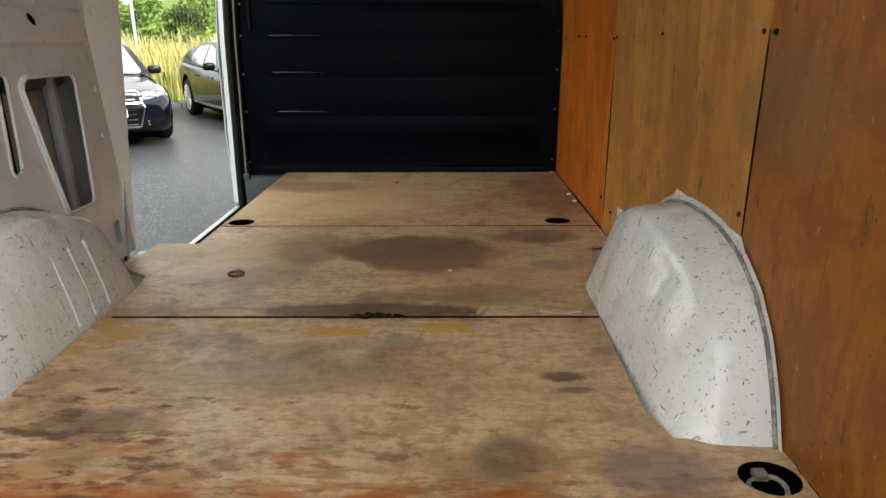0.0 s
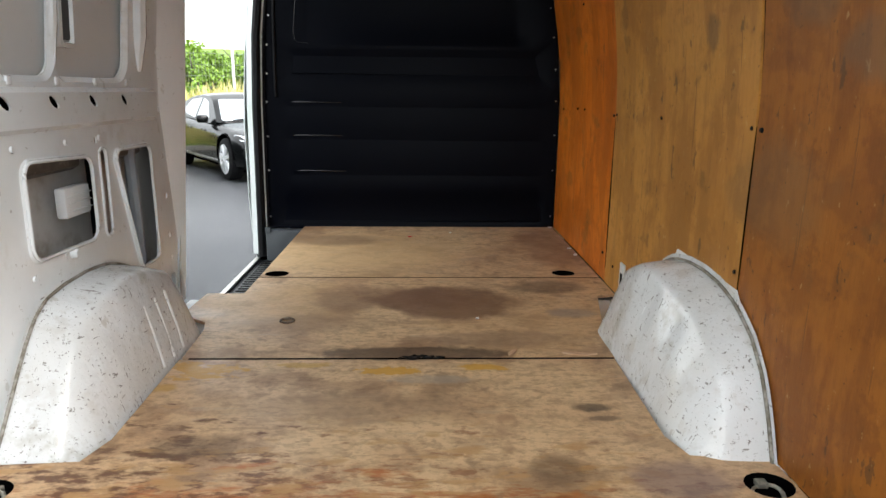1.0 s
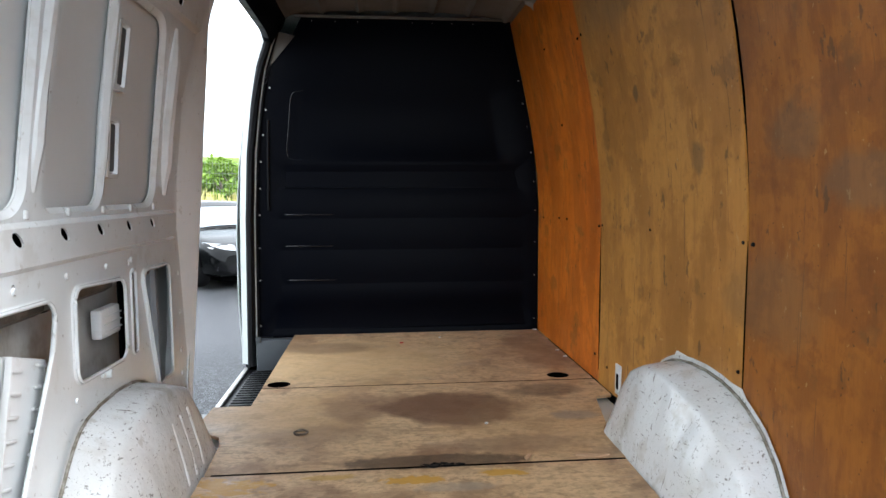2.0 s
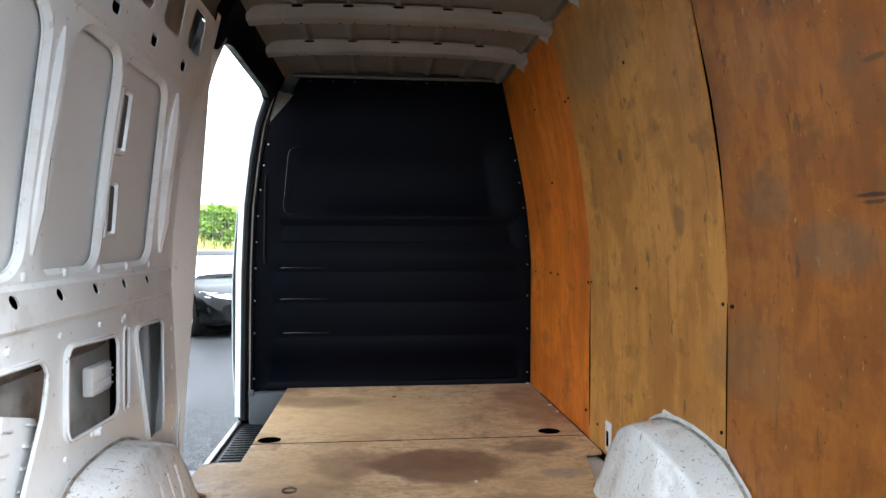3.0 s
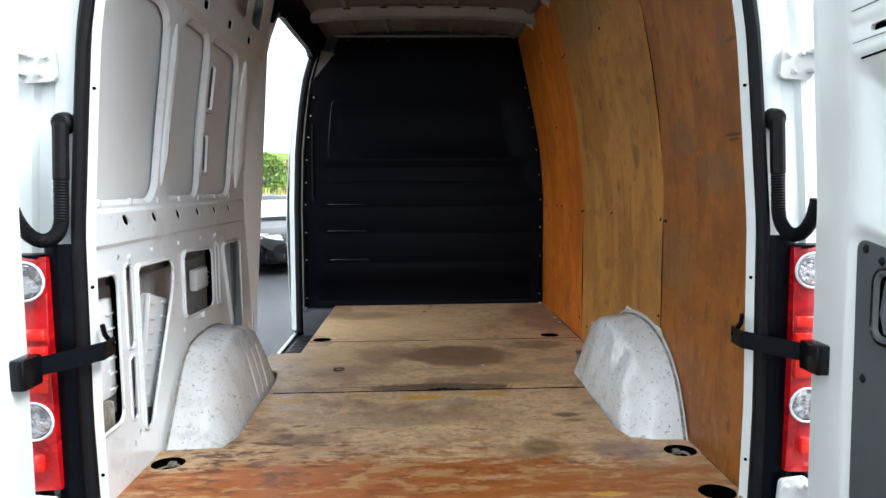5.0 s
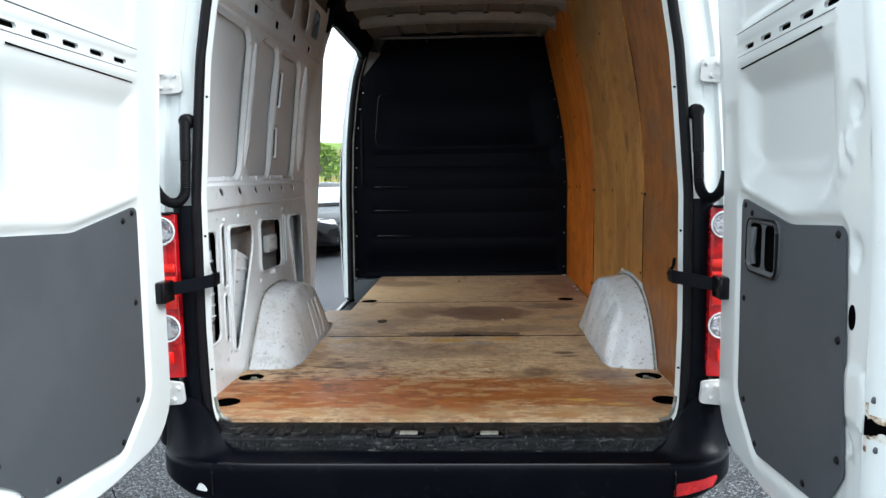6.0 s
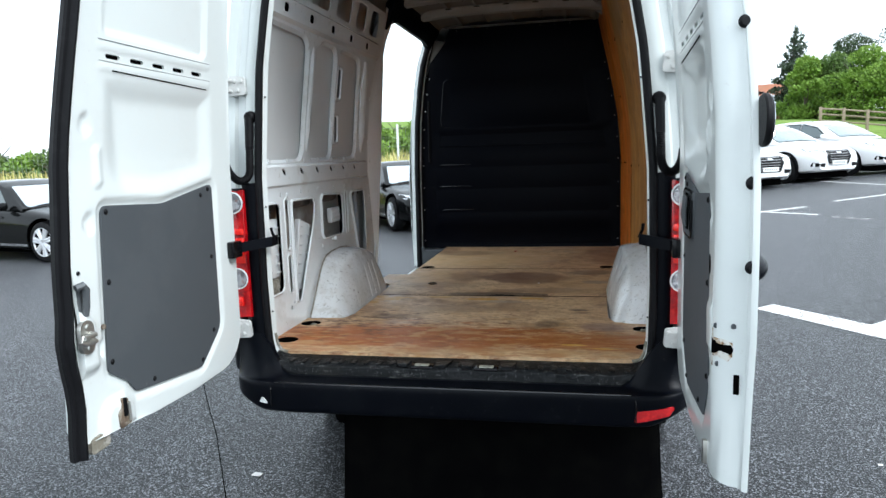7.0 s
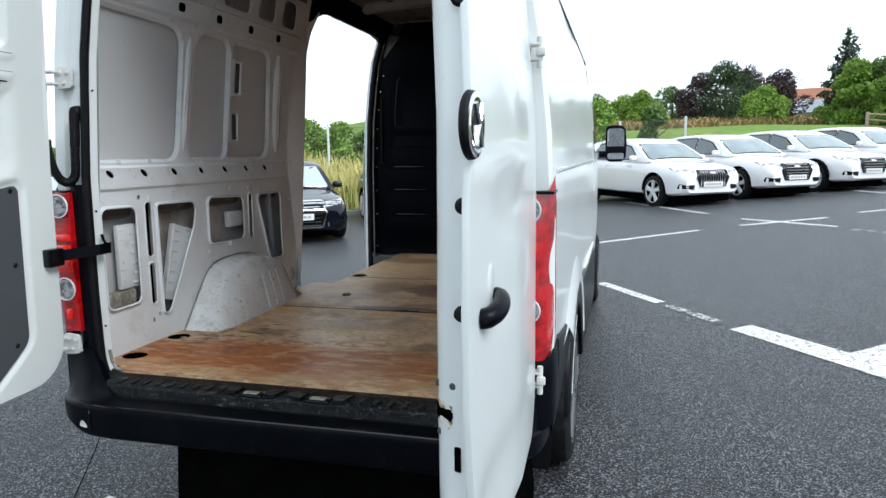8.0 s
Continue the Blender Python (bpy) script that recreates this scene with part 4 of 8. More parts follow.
# upright ribs and the long bright bead beside the sheet recesses
for y0, z0, y1, z1, r in ((0.695, 1.56, 0.70, 2.09, 0.026), (1.075, 1.55, 1.055, 2.10, 0.016), (1.60, 1.55, 1.545, 2.12, 0.036)):
    pts = [(-(along(INNER_X, z0 + (z1 - z0) * k / 10) + 0.008), y0 + (y1 - y0) * k / 10, z0 + (z1 - z0) * k / 10) for k in range(11)]
    part("rib", tube(pts, r, 10, False, [r * min(1.0, 0.45 + 0.3 * min(k, 10 - k)) for k in range(11)]), GLOSSRIB, wall)
for z0, z1 in ((1.60, 1.775), (1.85, 2.045)):
    bm = pressed(rpoly([(1.115, z0), (1.20, z0), (1.185, z1), (1.10, z1)], 0.01, 2), [(rpoly([(1.128, z0 + 0.012), (1.187, z0 + 0.012), (1.173, z1 - 0.012), (1.114, z1 - 0.012)], 0.006, 2), 0.004, 0.012)], [], lambda u, v, d: left_place(u, v, d + 0.006), 0.02)
    st = part("stiffener", bm, INNER, wall)
    part("stiffener_void", pressed(rpoly([(1.136, z0 + 0.02), (1.179, z0 + 0.02), (1.166, z1 - 0.02), (1.122, z1 - 0.02)], 0.006, 2), [], [], lambda u, v, d: left_place(u, v, d + 0.0135), 0.0), TRIM, st, "dark slot in the stiffener")
for y in (0.25, 0.45, 0.66, 0.86, 1.07, 1.28, 1.49):
    part("spot_weld_tab", box(-0.889, -0.880, y - 0.009, y + 0.009, 1.50, 1.522, 0.003), INNER, wall)
for y, z in ((0.60, 1.35), (0.84, 1.352), (1.08, 1.35), (1.27, 1.35), (0.43, 1.345), (0.86, 1.03), (1.02, 1.05)):
    part("rivet_nut", cyl((-0.892, y, z), (1, 0, 0), 0.010, 0.008, 0.010, 10), INNER, wall)
part("stud", cyl((-0.892, 1.05, 1.05), (1, 0, 0), 0.016, 0.013, 0.022, 12, 0.003), INNER, wall)
# rolled lips round the openings
for k in (0, 1, 2, 3, 4, 5, 6):
    part("opening_lip", tube([left_place(u, v, -0.007 if k in (0, 3, 4, 6) else 0.0) for u, v in inset(holes[k], -0.003)], 0.0055, 6, True), INNER, wall)
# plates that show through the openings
# black sheets stand in for the shade behind the narrow slots
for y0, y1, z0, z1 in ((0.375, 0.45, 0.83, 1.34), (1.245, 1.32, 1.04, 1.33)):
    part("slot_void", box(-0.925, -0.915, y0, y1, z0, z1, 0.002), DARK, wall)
part("cavity_ledge", box(-0.945, -0.90, 0.13, 0.315, 0.86, 0.945, 0.008), GRIME, wall, "grimy olive ledge at the foot of the opening")
bm = box(-0.940, -0.915, 0.245, 0.365, 0.95, 1.235, 0.006)
for k in range(6):
    add_cyl(bm, (-0.914, 0.268 + 0.05 * (k % 2), 0.985 + 0.042 * k), (1, 0, 0), 0.007, 0.005, 0.004, 8)
    add_box(bm, -0.917, -0.909, 0.318, 0.362, 0.968 + 0.044 * k, 0.975 + 0.044 * k, 0.003)
    add_box(bm, -0.917, -0.911, 0.250, 0.275, 0.990 + 0.044 * k, 0.996 + 0.044 * k, 0.003)
part("reinforcement_plate", bm, PLATE, wall, "pale ribbed steel reinforcement behind the opening")
bm = bmesh.new()
add_box(bm, -0.012, 0.012, -0.085, 0.085, -0.20, 0.17, 0.006)
for k in range(7):
    add_box(bm, 0.010, 0.019, -0.075, -0.030, -0.165 + 0.05 * k, -0.157 + 0.05 * k, 0.003)
    add_box(bm, 0.010, 0.019, 0.030, 0.078, -0.150 + 0.05 * k, -0.142 + 0.05 * k, 0.003)
add_box(bm, -0.004, 0.020, -0.085, -0.075, -0.20, 0.17, 0.004)
bmesh.ops.transform(bm, matrix=pose(-0.928, 0.655, 1.02, -16, 0, 0), verts=bm.verts)
part("reinforcement_plate", bm, PLATE, wall, "pale ribbed steel reinforcement behind the opening")
bm = box(-0.945, -0.912, 1.095, 1.235, 1.135, 1.222, 0.008)
for k in range(3):
    add_box(bm, -0.914, -0.906, 1.105, 1.23, 1.152 + 0.022 * k, 1.156 + 0.022 * k, 0.002)
part("reinforcement_plate", bm, PLATE, wall, "pale box-shaped steel stiffener behind the opening")
part("cavity_channel", tube([(-0.93, 1.59, 0.7), (-0.93, 1.575, 1.1), (-0.93, 1.56, 1.33)], 0.02, 8), SLATE, wall, "blue-grey sealed channel in the pillar")

# darker curved sheet across the top of each opening
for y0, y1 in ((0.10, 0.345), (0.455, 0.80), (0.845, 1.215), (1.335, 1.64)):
    part("cavity_rail", loft([[Vector((-x, y, z)) for y in (y0, y1)] for x, z in ((0.905, 1.345), (0.918, 1.325), (0.925, 1.275), (0.945, 1.262), (0.970, 1.258))]), CAVITYDARK, wall, "dark brown rail across the head of the opening")
# the shade within the two rails, as black sheets behind their holes
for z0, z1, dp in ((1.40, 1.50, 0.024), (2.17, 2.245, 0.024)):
    part("box_section", pressed(rrect(0.10, 1.75, z0, z1, 0.01), [], [], lambda u, v, d, dp=dp: left_place(u, v, dp + d), 0.0, (0.2, 0.05)), DARK, wall, "black sheet for the shade inside the rail")
# outer skin of the left side behind the load space and the pillar of the side door
def skin(y0, y1, z0, z1, sign, n=20, off=0.0):
    rows = []
    for i in range(n + 1):
        z = z0 + (z1 - z0) * i / n
        rows.append([Vector((sign * (along(OUTER_X, z) + off), y0 + (y1 - y0) * k / 6, z)) for k in range(7)])
    return solid(loft(rows), 0.004)


part("side_skin", skin(0.03, 1.90, 0.42, 2.62, -1), WHITE, van, "white outer side skin")
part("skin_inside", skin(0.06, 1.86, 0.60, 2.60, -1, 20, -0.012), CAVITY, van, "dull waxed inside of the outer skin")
PILLAR_Y = [(0.55, 1.80), (0.68, 1.81), (0.85, 1.84), (0.93, 1.87), (1.08, 1.935), (1.18, 1.95), (1.35, 1.94), (1.50, 1.94), (1.57, 1.895), (1.64, 1.86), (1.8, 1.862), (2.0, 1.885), (2.2, 1.90), (2.3, 1.91), (2.4, 1.96), (2.5, 2.06)]
pillar = []
for i in range(41):
    z = 0.60 + 1.90 * i / 40
    xi, xo = along(INNER_X, z) + 0.002, along(OUTER_X, z) - 0.006
    yb = along(PILLAR_Y, z)
    pillar.append([Vector((-xi, 1.80, z)), Vector((-xi - 0.004, 0.5 * (1.80 + yb), z)), Vector((-xi + 0.010, yb - 0.035, z)), Vector((-xi + 0.006, yb - 0.008, z)), Vector((-xi - 0.008, yb, z)), Vector((-xi - 0.03, yb - 0.006, z)), Vector((-xo, yb - 0.03, z)), Vector((-xo, 1.78, z))])
part("side_door_pillar", loft(pillar, False), INNER, van, "grey-white rear pillar of the side door opening", 30)
seal = [(-(along(INNER_X, 0.6 + 1.9 * k / 30) + 0.016), along(PILLAR_Y, 0.6 + 1.9 * k / 30) + 0.002, 0.6 + 1.9 * k / 30) for k in range(31)]
part("door_seal", tube(seal, 0.006, 8), RUBBER, van, "black rubber side-door seal")

# side door slid back along the outside
rows = []
for i in range(25):
    z = 0.46 + 2.02 * i / 24
    x = -(along(OUTER_X, z) + 0.10)
    edge = 2.025 - 0.045 * math.exp(-((z - 1.62) / 0.22) ** 2) + 0.02 * math.exp(-((z - 1.1) / 0.2) ** 2)
    rows.append([Vector((x, 0.70, z)), Vector((x, edge, z)), Vector((x + 0.05, edge - 0.01, z)), Vector((x + 0.05, 0.70, z))])
part("sliding_door", loft(rows, True, True), WHITE, van, "white sliding side door pushed fully back")
part("sliding_door_edge", tube([(r[1].x + 0.055, r[1].y - 0.005, r[1].z) for r in rows], 0.014, 8), INNER, van)

# front jamb of the side opening, header, step
jamb = []
for i in range(21):
    z = 0.50 + 1.99 * i / 20
    xi = along([(0.5, 0.862), (1.4, 0.852), (1.8, 0.835), (2.1, 0.80), (2.3, 0.765), (2.5, 0.70)], z)
    jamb.append([Vector((-xi, 3.225, z)), Vector((-xi - 0.02, 3.215, z)), Vector((-xi - 0.045, 3.222, z)), Vector((-xi - 0.075, 3.26, z)), Vector((-xi - 0.105, 3.27, z)), Vector((-xi - 0.11, 3.34, z))])
part("front_jamb", loft(jamb), WHITE, van, "white front edge of the side door opening")
part("door_seal", tube([(r[1].x - 0.014, 3.206, r[1].z) for r in jamb], 0.025, 8), RUBBER, van)
part("jamb_trim", tube([(r[0].x + 0.004, 3.222, r[0].z) for r in jamb], 0.007, 6), RUBBER, van)
head = []
for i in range(15):
    y = 1.86 + 1.40 * i / 14
    dz = 0.10 * max(0, 1 - (y - 1.86) / 0.35) ** 2 + 0.05 * max(0, (y - 3.05) / 0.2)
    head.append([Vector((-0.775, y, 2.475 - dz)), Vector((-0.735, y, 2.465 - dz)), Vector((-0.70, y, 2.49)), Vector((-0.665, y, 2.555)), Vector((-0.64, y, 2.63)), Vector((-0.80, y, 2.63))])
part("door_header", loft(head, True, True), BLACKPANEL, van, "black header trim over the side door")
for k in range(5):
    y0 = 2.24 + 0.185 * k
    part("header_insert", pressed(rrect(y0, y0 + 0.15, 0.0, 1.0, 0.012, 2), [], [], lambda u, v, d: Vector((-0.768 + 0.034 * v, u, 2.4705 - 0.009 * v - 0.05 * max(0, (u - 3.05) / 0.2) - 0.10 * max(0, 1 - (u - 1.86) / 0.35) ** 2)), 0.0), TRIM, van, "grey insert in the header trim")
part("header_gusset", plate([(-0.745, 2.31), (-0.735, 2.515), (-0.60, 2.485)], [], lambda u, v, d: Vector((u, 3.235 + d, v)), 0.006), CEIL, van, "grey-white triangular gusset beside the bulkhead")
bm = box(-0.93, -0.645, 1.87, 3.22, 0.44, 0.475, 0.004)
part("side_step", bm, PLASTIC, van, "black step inside the side door")
for k in range(30):
    y = 1.90 + 0.043 * k
    part("step_rib", box(-0.885, -0.66, y, y + 0.014, 0.475, 0.483, 0.002), TREAD, van)
part("step_edge", box(-0.945, -0.915, 1.87, 3.22, 0.45, 0.49, 0.006), ZINC, van, "worn bright step edge")
part("step_riser", box(-0.652, -0.642, 1.87, 3.22, 0.47, 0.655, 0.002), PLASTIC, van)
bm = box(-0.862, -0.640, 3.16, 3.24, 0.47, 0.668, 0.012)
add_box(bm, -0.862, -0.83, 3.15, 3.165, 0.655, 0.69, 0.003)
part("step_end_panel", bm, TRIM, van, "grey plastic panel at the end of the step")

# bulkhead
bh_outline = [(-0.655, F - 0.01), (0.886, F - 0.01), (0.886, 1.45), (0.858, 1.8), (0.825, 2.0), (0.778, 2.23), (0.735, 2.42), (0.70, 2.60), (-0.56, 2.60), (-0.62, 2.48), (-0.745, 2.32), (-0.80, 2.1), (-0.835, 1.8), (-0.85, 1.46), (-0.86, F - 0.01)]
bh_feat = [(rpoly([(-0.66, 1.75), (0.70, 1.75), (0.62, 2.17), (-0.62, 2.17)], 0.07, 5), 0.03, 0.012), (rpoly([(-0.72, 1.55), (0.80, 1.55), (0.76, 1.715), (-0.70, 1.715)], 0.03, 4), 0.035, 0.012)]
for z, x0 in ((1.42, -0.71), (1.228, -0.71), (1.018, -0.695)):
    bh_feat.append((rpoly([(x0 - 0.02, z - 0.05), (0.80, z - 0.05), (0.80, z), (x0 - 0.02, z)], 0.02, 3), 0.02, 0.003))
bh_feat.append((rpoly([(-0.775, 0.70), (0.82, 0.70), (0.82, 0.872), (-0.775, 0.872)], [0.01, 0.01, 0.06, 0.07], 4), 0.02, 0.010))
bulk = part("bulkhead", pressed(bh_outline, bh_feat, [], lambda u, v, d: Vector((u, 3.245 + d, v)), 0.02), BLACKPANEL, van, "black painted pressed steel bulkhead")
# beads glossier than the panel and stopped where the highlight dies away
for z, x0 in ((1.42, -0.705), (1.228, -0.705), (1.018, -0.69)):
    part("bead", tube([(x0 + 0.50 * k / 12, 3.2475 + 0.006 * (k / 12) ** 2 + (0.004 if k == 0 else 0), z) for k in range(13)], 0.005, 8), BEAD, bulk, "glossy pressed bead cut short where its highlight fades")
part("bead", tube([(x, 3.2455, z) for x, z in [(-0.56, 2.165), (-0.60, 2.162), (-0.622, 2.15), (-0.632, 2.13)] + [(-0.636 - 0.004 * k, 2.10 - 0.04 * k) for k in range(8)] + [(-0.662, 1.79), (-0.655, 1.765), (-0.635, 1.754), (-0.58, 1.752)]], 0.0024, 8), BEAD, bulk, "pressed outline of the raised panel")
for k in range(3):
    part("vent_slot", box(-0.62, -0.48, 3.255, 3.267, 0.755 + 0.022 * k, 0.763 + 0.022 * k, 0.002), GLOSSBLACK, bulk)
part("cable_conduit", tube([(-0.776, 3.235, 1.45), (-0.778, 3.232, 1.5), (-0.772, 3.232, 1.9), (-0.768, 3.236, 1.99)], 0.009, 8), RUBBER, bulk, "black conduit clipped to the bulkhead")
for z in (0.74, 1.02, 1.22, 1.42, 1.58, 1.74, 1.90, 2.05, 2.18):
    x = -along([(0.7, 0.845), (1.4, 0.835), (1.8, 0.815), (2.1, 0.775), (2.2, 0.75)], z)
    part("bolt", cyl((x, 3.245, z), (0, -1, 0), 0.006, 0.005, 0.004, 8), ZINC, bulk)
for z in (0.75, 1.03, 1.24, 1.44, 1.62, 1.80, 1.96, 2.1, 2.24):
    part("bolt", cyl((along(INNER_X, z) - 0.022, 3.245, z), (0, -1, 0), 0.0045, 0.004, 0.004, 8), ZINC, bulk)
for x in (-0.5, -0.36, -0.23, 0.1, 0.22, 0.34, 0.47):
    part("bolt", cyl((x, 3.245, 2.575), (0, -1, 0), 0.0035, 0.003, 0.003, 8), STRIKER, bulk)


# roof: outer skin, ribbed lining and cross bows
def roof_z(x):
    return 2.645 - 0.05 * abs(x / 0.7) ** 3


RIB_X = [0.004 + 0.22 * k for k in range(-3, 4)]
rows = []
for i in range(113):
    x = -0.70 + 1.42 * i / 112
    swage = max(math.exp(-((x - r) / 0.016) ** 2) for r in RIB_X)
    rows.append([Vector((x, 3.25 * k / 4, roof_z(x) - 0.016 * swage)) for k in range(5)])
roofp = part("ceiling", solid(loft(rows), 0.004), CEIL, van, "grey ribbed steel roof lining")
for bi, y in enumerate((2.62, 2.10, 1.61, 1.09, 0.53)):
    rows = []
    for i in range(25):
        x = -0.66 + 1.37 * i / 24
        z = 2.578 - 0.030 * abs(x / 0.7) ** 3
        rows.append([Vector((x, y + dy, z + dz)) for dy, dz in ((-0.075, 0.050), (-0.066, 0.048), (-0.056, 0.040), (-0.048, 0.010), (-0.044, 0.002), (-0.036, 0.0), (0.040, 0.0), (0.047, 0.003), (0.052, 0.010), (0.054, 0.055))])
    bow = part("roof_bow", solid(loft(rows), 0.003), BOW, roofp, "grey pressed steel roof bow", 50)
    for x in RIB_X[1:]:
        part("drain_hole", plate(ellipse(x, y - 0.070, 0.024, 0.010, 16), [], lambda u, v, d, y=y: Vector((u, v, 2.6225 - 0.030 * abs(u / 0.7) ** 3 - d)), 0.004), DARK, bow)
    for k in range(16):
        x = -0.58 + 0.078 * k + 0.012 * math.sin(k * 5)
        part("spot_weld", cyl((x, y + 0.034, 2.5775 - 0.030 * abs(x / 0.7) ** 3), (0, 0, -1), 0.006, 0.005, 0.0015, 8), DARK if k % 3 else CEIL, bow)
    # flared end that meets the side
    part("bow_end", loft([[Vector((x, y + a * w, z)) for a, z in ((-1, zt), (-0.9, zt - 0.006), (0.8, zt - 0.008), (1.0, zt - 0.030), (1.03, zt))] for x, w, zt in ((0.665, 0.052, 2.572), (0.695, 0.056, 2.558), (0.72, 0.066, 2.538), (0.736, 0.070, 2.525))], True, True), BOW, bow)
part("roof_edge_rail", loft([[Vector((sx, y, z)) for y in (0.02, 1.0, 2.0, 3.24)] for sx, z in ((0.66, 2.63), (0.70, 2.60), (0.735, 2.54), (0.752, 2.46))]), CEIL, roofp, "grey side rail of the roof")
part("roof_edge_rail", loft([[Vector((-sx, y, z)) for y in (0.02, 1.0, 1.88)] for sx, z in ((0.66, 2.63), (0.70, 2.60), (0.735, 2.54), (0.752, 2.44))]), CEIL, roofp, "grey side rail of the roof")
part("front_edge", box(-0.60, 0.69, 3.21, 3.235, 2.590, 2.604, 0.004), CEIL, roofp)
rows = []
for i in range(41):
    a = -1 + 2 * i / 40
    x = a * 0.79
    z = 2.73 - 0.17 * abs(a) ** 3.2
    rows.append([Vector((x, 0.02, z - 0.03)), Vector((x, 0.25, z)), Vector((x, 3.2, z)), Vector((x, 3.9, z - 0.06)), Vector((x * 0.97, 4.35, z - 0.22))])
part("roof", solid(loft(rows), 0.004), WHITE, van, "white painted high roof")

# right outer side and the cab
rows = []
for i in range(27):
    z = 0.66 + 1.94 * i / 26
    x = along(OUTER_X, z)
    rows.append([Vector((x + 0.004 * math.sin(3.1 * y + 5 * z) * min(1.0, y), y, z)) for y in (0.03, 0.4, 0.7, 1.0, 1.3, 1.6, 1.9, 2.2, 2.5, 2.8, 3.3)])
sk = solid(loft(rows), 0.004)
right_skin = cut(sk, [cyl((0.7, 1.05, 0.36), (1, 0, 0), 0.43, 0.43, 0.6, 32)])
part("side_skin", right_skin, WHITE, van, "white outer side skin, lightly dented")
for z, r in ((0.80, 0.012), (1.46, 0.008)):
    part("side_moulding", tube([(along(OUTER_X, z) + 0.002, y, z) for y in (0.12, 1.0, 2.0, 3.25)], r, 6), WHITE, van)
part("roof_gutter", tube([(along(OUTER_X, 2.25) + 0.002, y, 2.25) for y in (0.10, 1.0, 2.0, 3.2, 3.7)], 0.007, 6), TRIM, van, "dark roof gutter seam")
part("sill_cladding", plate(rpoly([(1.53, 0.40), (3.28, 0.40), (3.28, 0.76), (1.50, 0.83), (1.44, 0.80)], 0.015, 3), [], lambda u, v, d: Vector((1.004 - d, u, v)), 0.04), PLASTIC, van, "black plastic sill cladding")
rows = []  # cladding between the bumper, the lamp and the wheel
for i in range(15):
    y = 0.10 + 0.56 * i / 14
    zt = 0.905 - 0.10 * (y / 0.66)
    zb = 0.52 if y < 0.56 else 0.52 + 1.6 * (y - 0.56)
    rows.append([Vector((along(OUTER_X, z) + o, y, z)) for z, o in ((zt, -0.004), (zt - 0.008, 0.008), (zt - 0.06, 0.014), (0.5 * (zt + zb), 0.016), (zb + 0.03, 0.010), (zb, -0.004))])
part("sill_cladding", solid(loft(rows), 0.01), PLASTIC, van, "black plastic cladding behind the rear wheel")
rows = []
for k in range(25):
    a = math.pi * (0.04 + 0.92 * k / 24)
    rows.append([Vector((x, 1.05 + r * math.cos(a), 0.36 + r * math.sin(a))) for r, x in ((0.425, 0.985), (0.430, 1.004), (0.445, 1.010), (0.500, 1.008), (0.530, 1.000), (0.536, 0.986))])
part("wheel_arch_trim", solid(loft(rows), 0.006), PLASTIC, van, "black plastic wheel arch trim")
rows = []
for k in range(25):
    a = math.pi * (0.10 + 0.66 * k / 24)
    rows.append([Vector((x, 1.05 + r * math.cos(a), 0.36 + r * math.sin(a))) for r, x in ((0.532, 0.985), (0.536, 1.008), (0.548, 1.014), (0.575, 1.012), (0.62, 1.004), (0.68, 0.986))])
part("wheel_arch_flare", solid(loft(rows), 0.004), WHITE, van, "white flared edge of the side over the wheel")
# white tube in place of the sky glint along the arch's rear edge
part("wheel_arch_edge", tube([(1.000, 1.05 + 0.432 * math.cos(a), 0.36 + 0.432 * math.sin(a)) for a in [math.pi * (0.60 + 0.30 * k / 24) for k in range(25)]], 0.012, 8), WHITE, van, "white tube standing in for the glint on the wheel arch")
for sign in (-1, 1):
    rows = []
    for y, zt, wx in ((3.30, 2.60, 1.0), (3.75, 2.56, 1.0), (4.25, 2.35, 0.995), (4.62, 1.95, 0.985), (4.95, 1.52, 0.965), (5.25, 1.28, 0.92), (5.5, 1.08, 0.80), (5.56, 0.75, 0.72), (5.52, 0.42, 0.74)):
        zs = [0.42 + (zt - 0.42) * k / 10 for k in range(11)]
        rows.append([Vector((sign * along(OUTER_X, z) * wx, y, z)) for z in zs] + [Vector((sign * 0.5 * wx, y, zt + 0.05)), Vector((0, y, zt + 0.06))])
    part("cab_side", solid(loft(rows), 0.004), WHITE, van, "white cab side")
    part("cab_window", plate([(3.50, 1.52), (4.60, 1.52), (4.42, 1.86), (4.10, 2.16), (3.50, 2.18)], [], lambda u, v, d, s=sign: Vector((s * (along(OUTER_X, v) + 0.003 + d), u, v)), 0.004), GLASS, van, "dark cab door window")
part("side_moulding", tube([(-0.998, 3.53, 1.08), (-1.004, 3.56, 0.98), (-1.002, 3.60, 0.80)], 0.016, 8), PLASTIC, van, "black cab door handle")
part("side_moulding", tube([(-1.0, 3.59, 0.775), (-1.006, 3.58, 0.70), (-0.99, 3.55, 0.58)], 0.02, 8), PLASTIC, van, "black cab side moulding")
part("front_bumper", box(-0.85, 0.85, 5.2, 5.62, 0.18, 0.62, 0.08), PLASTIC, van, "black front bumper")
bm = bmesh.new()
add_tube(bm, [(0.985, 4.36, 1.50), (1.06, 4.36, 1.50)], 0.035, 8)
part("mirror_arm", bm, PLASTIC, van)
MIRROR_LOOP = rpoly([(1.045, 1.43), (1.232, 1.43), (1.238, 1.60), (1.225, 1.765), (1.05, 1.765)], [0.05, 0.06, 0.1, 0.055, 0.04], 5)
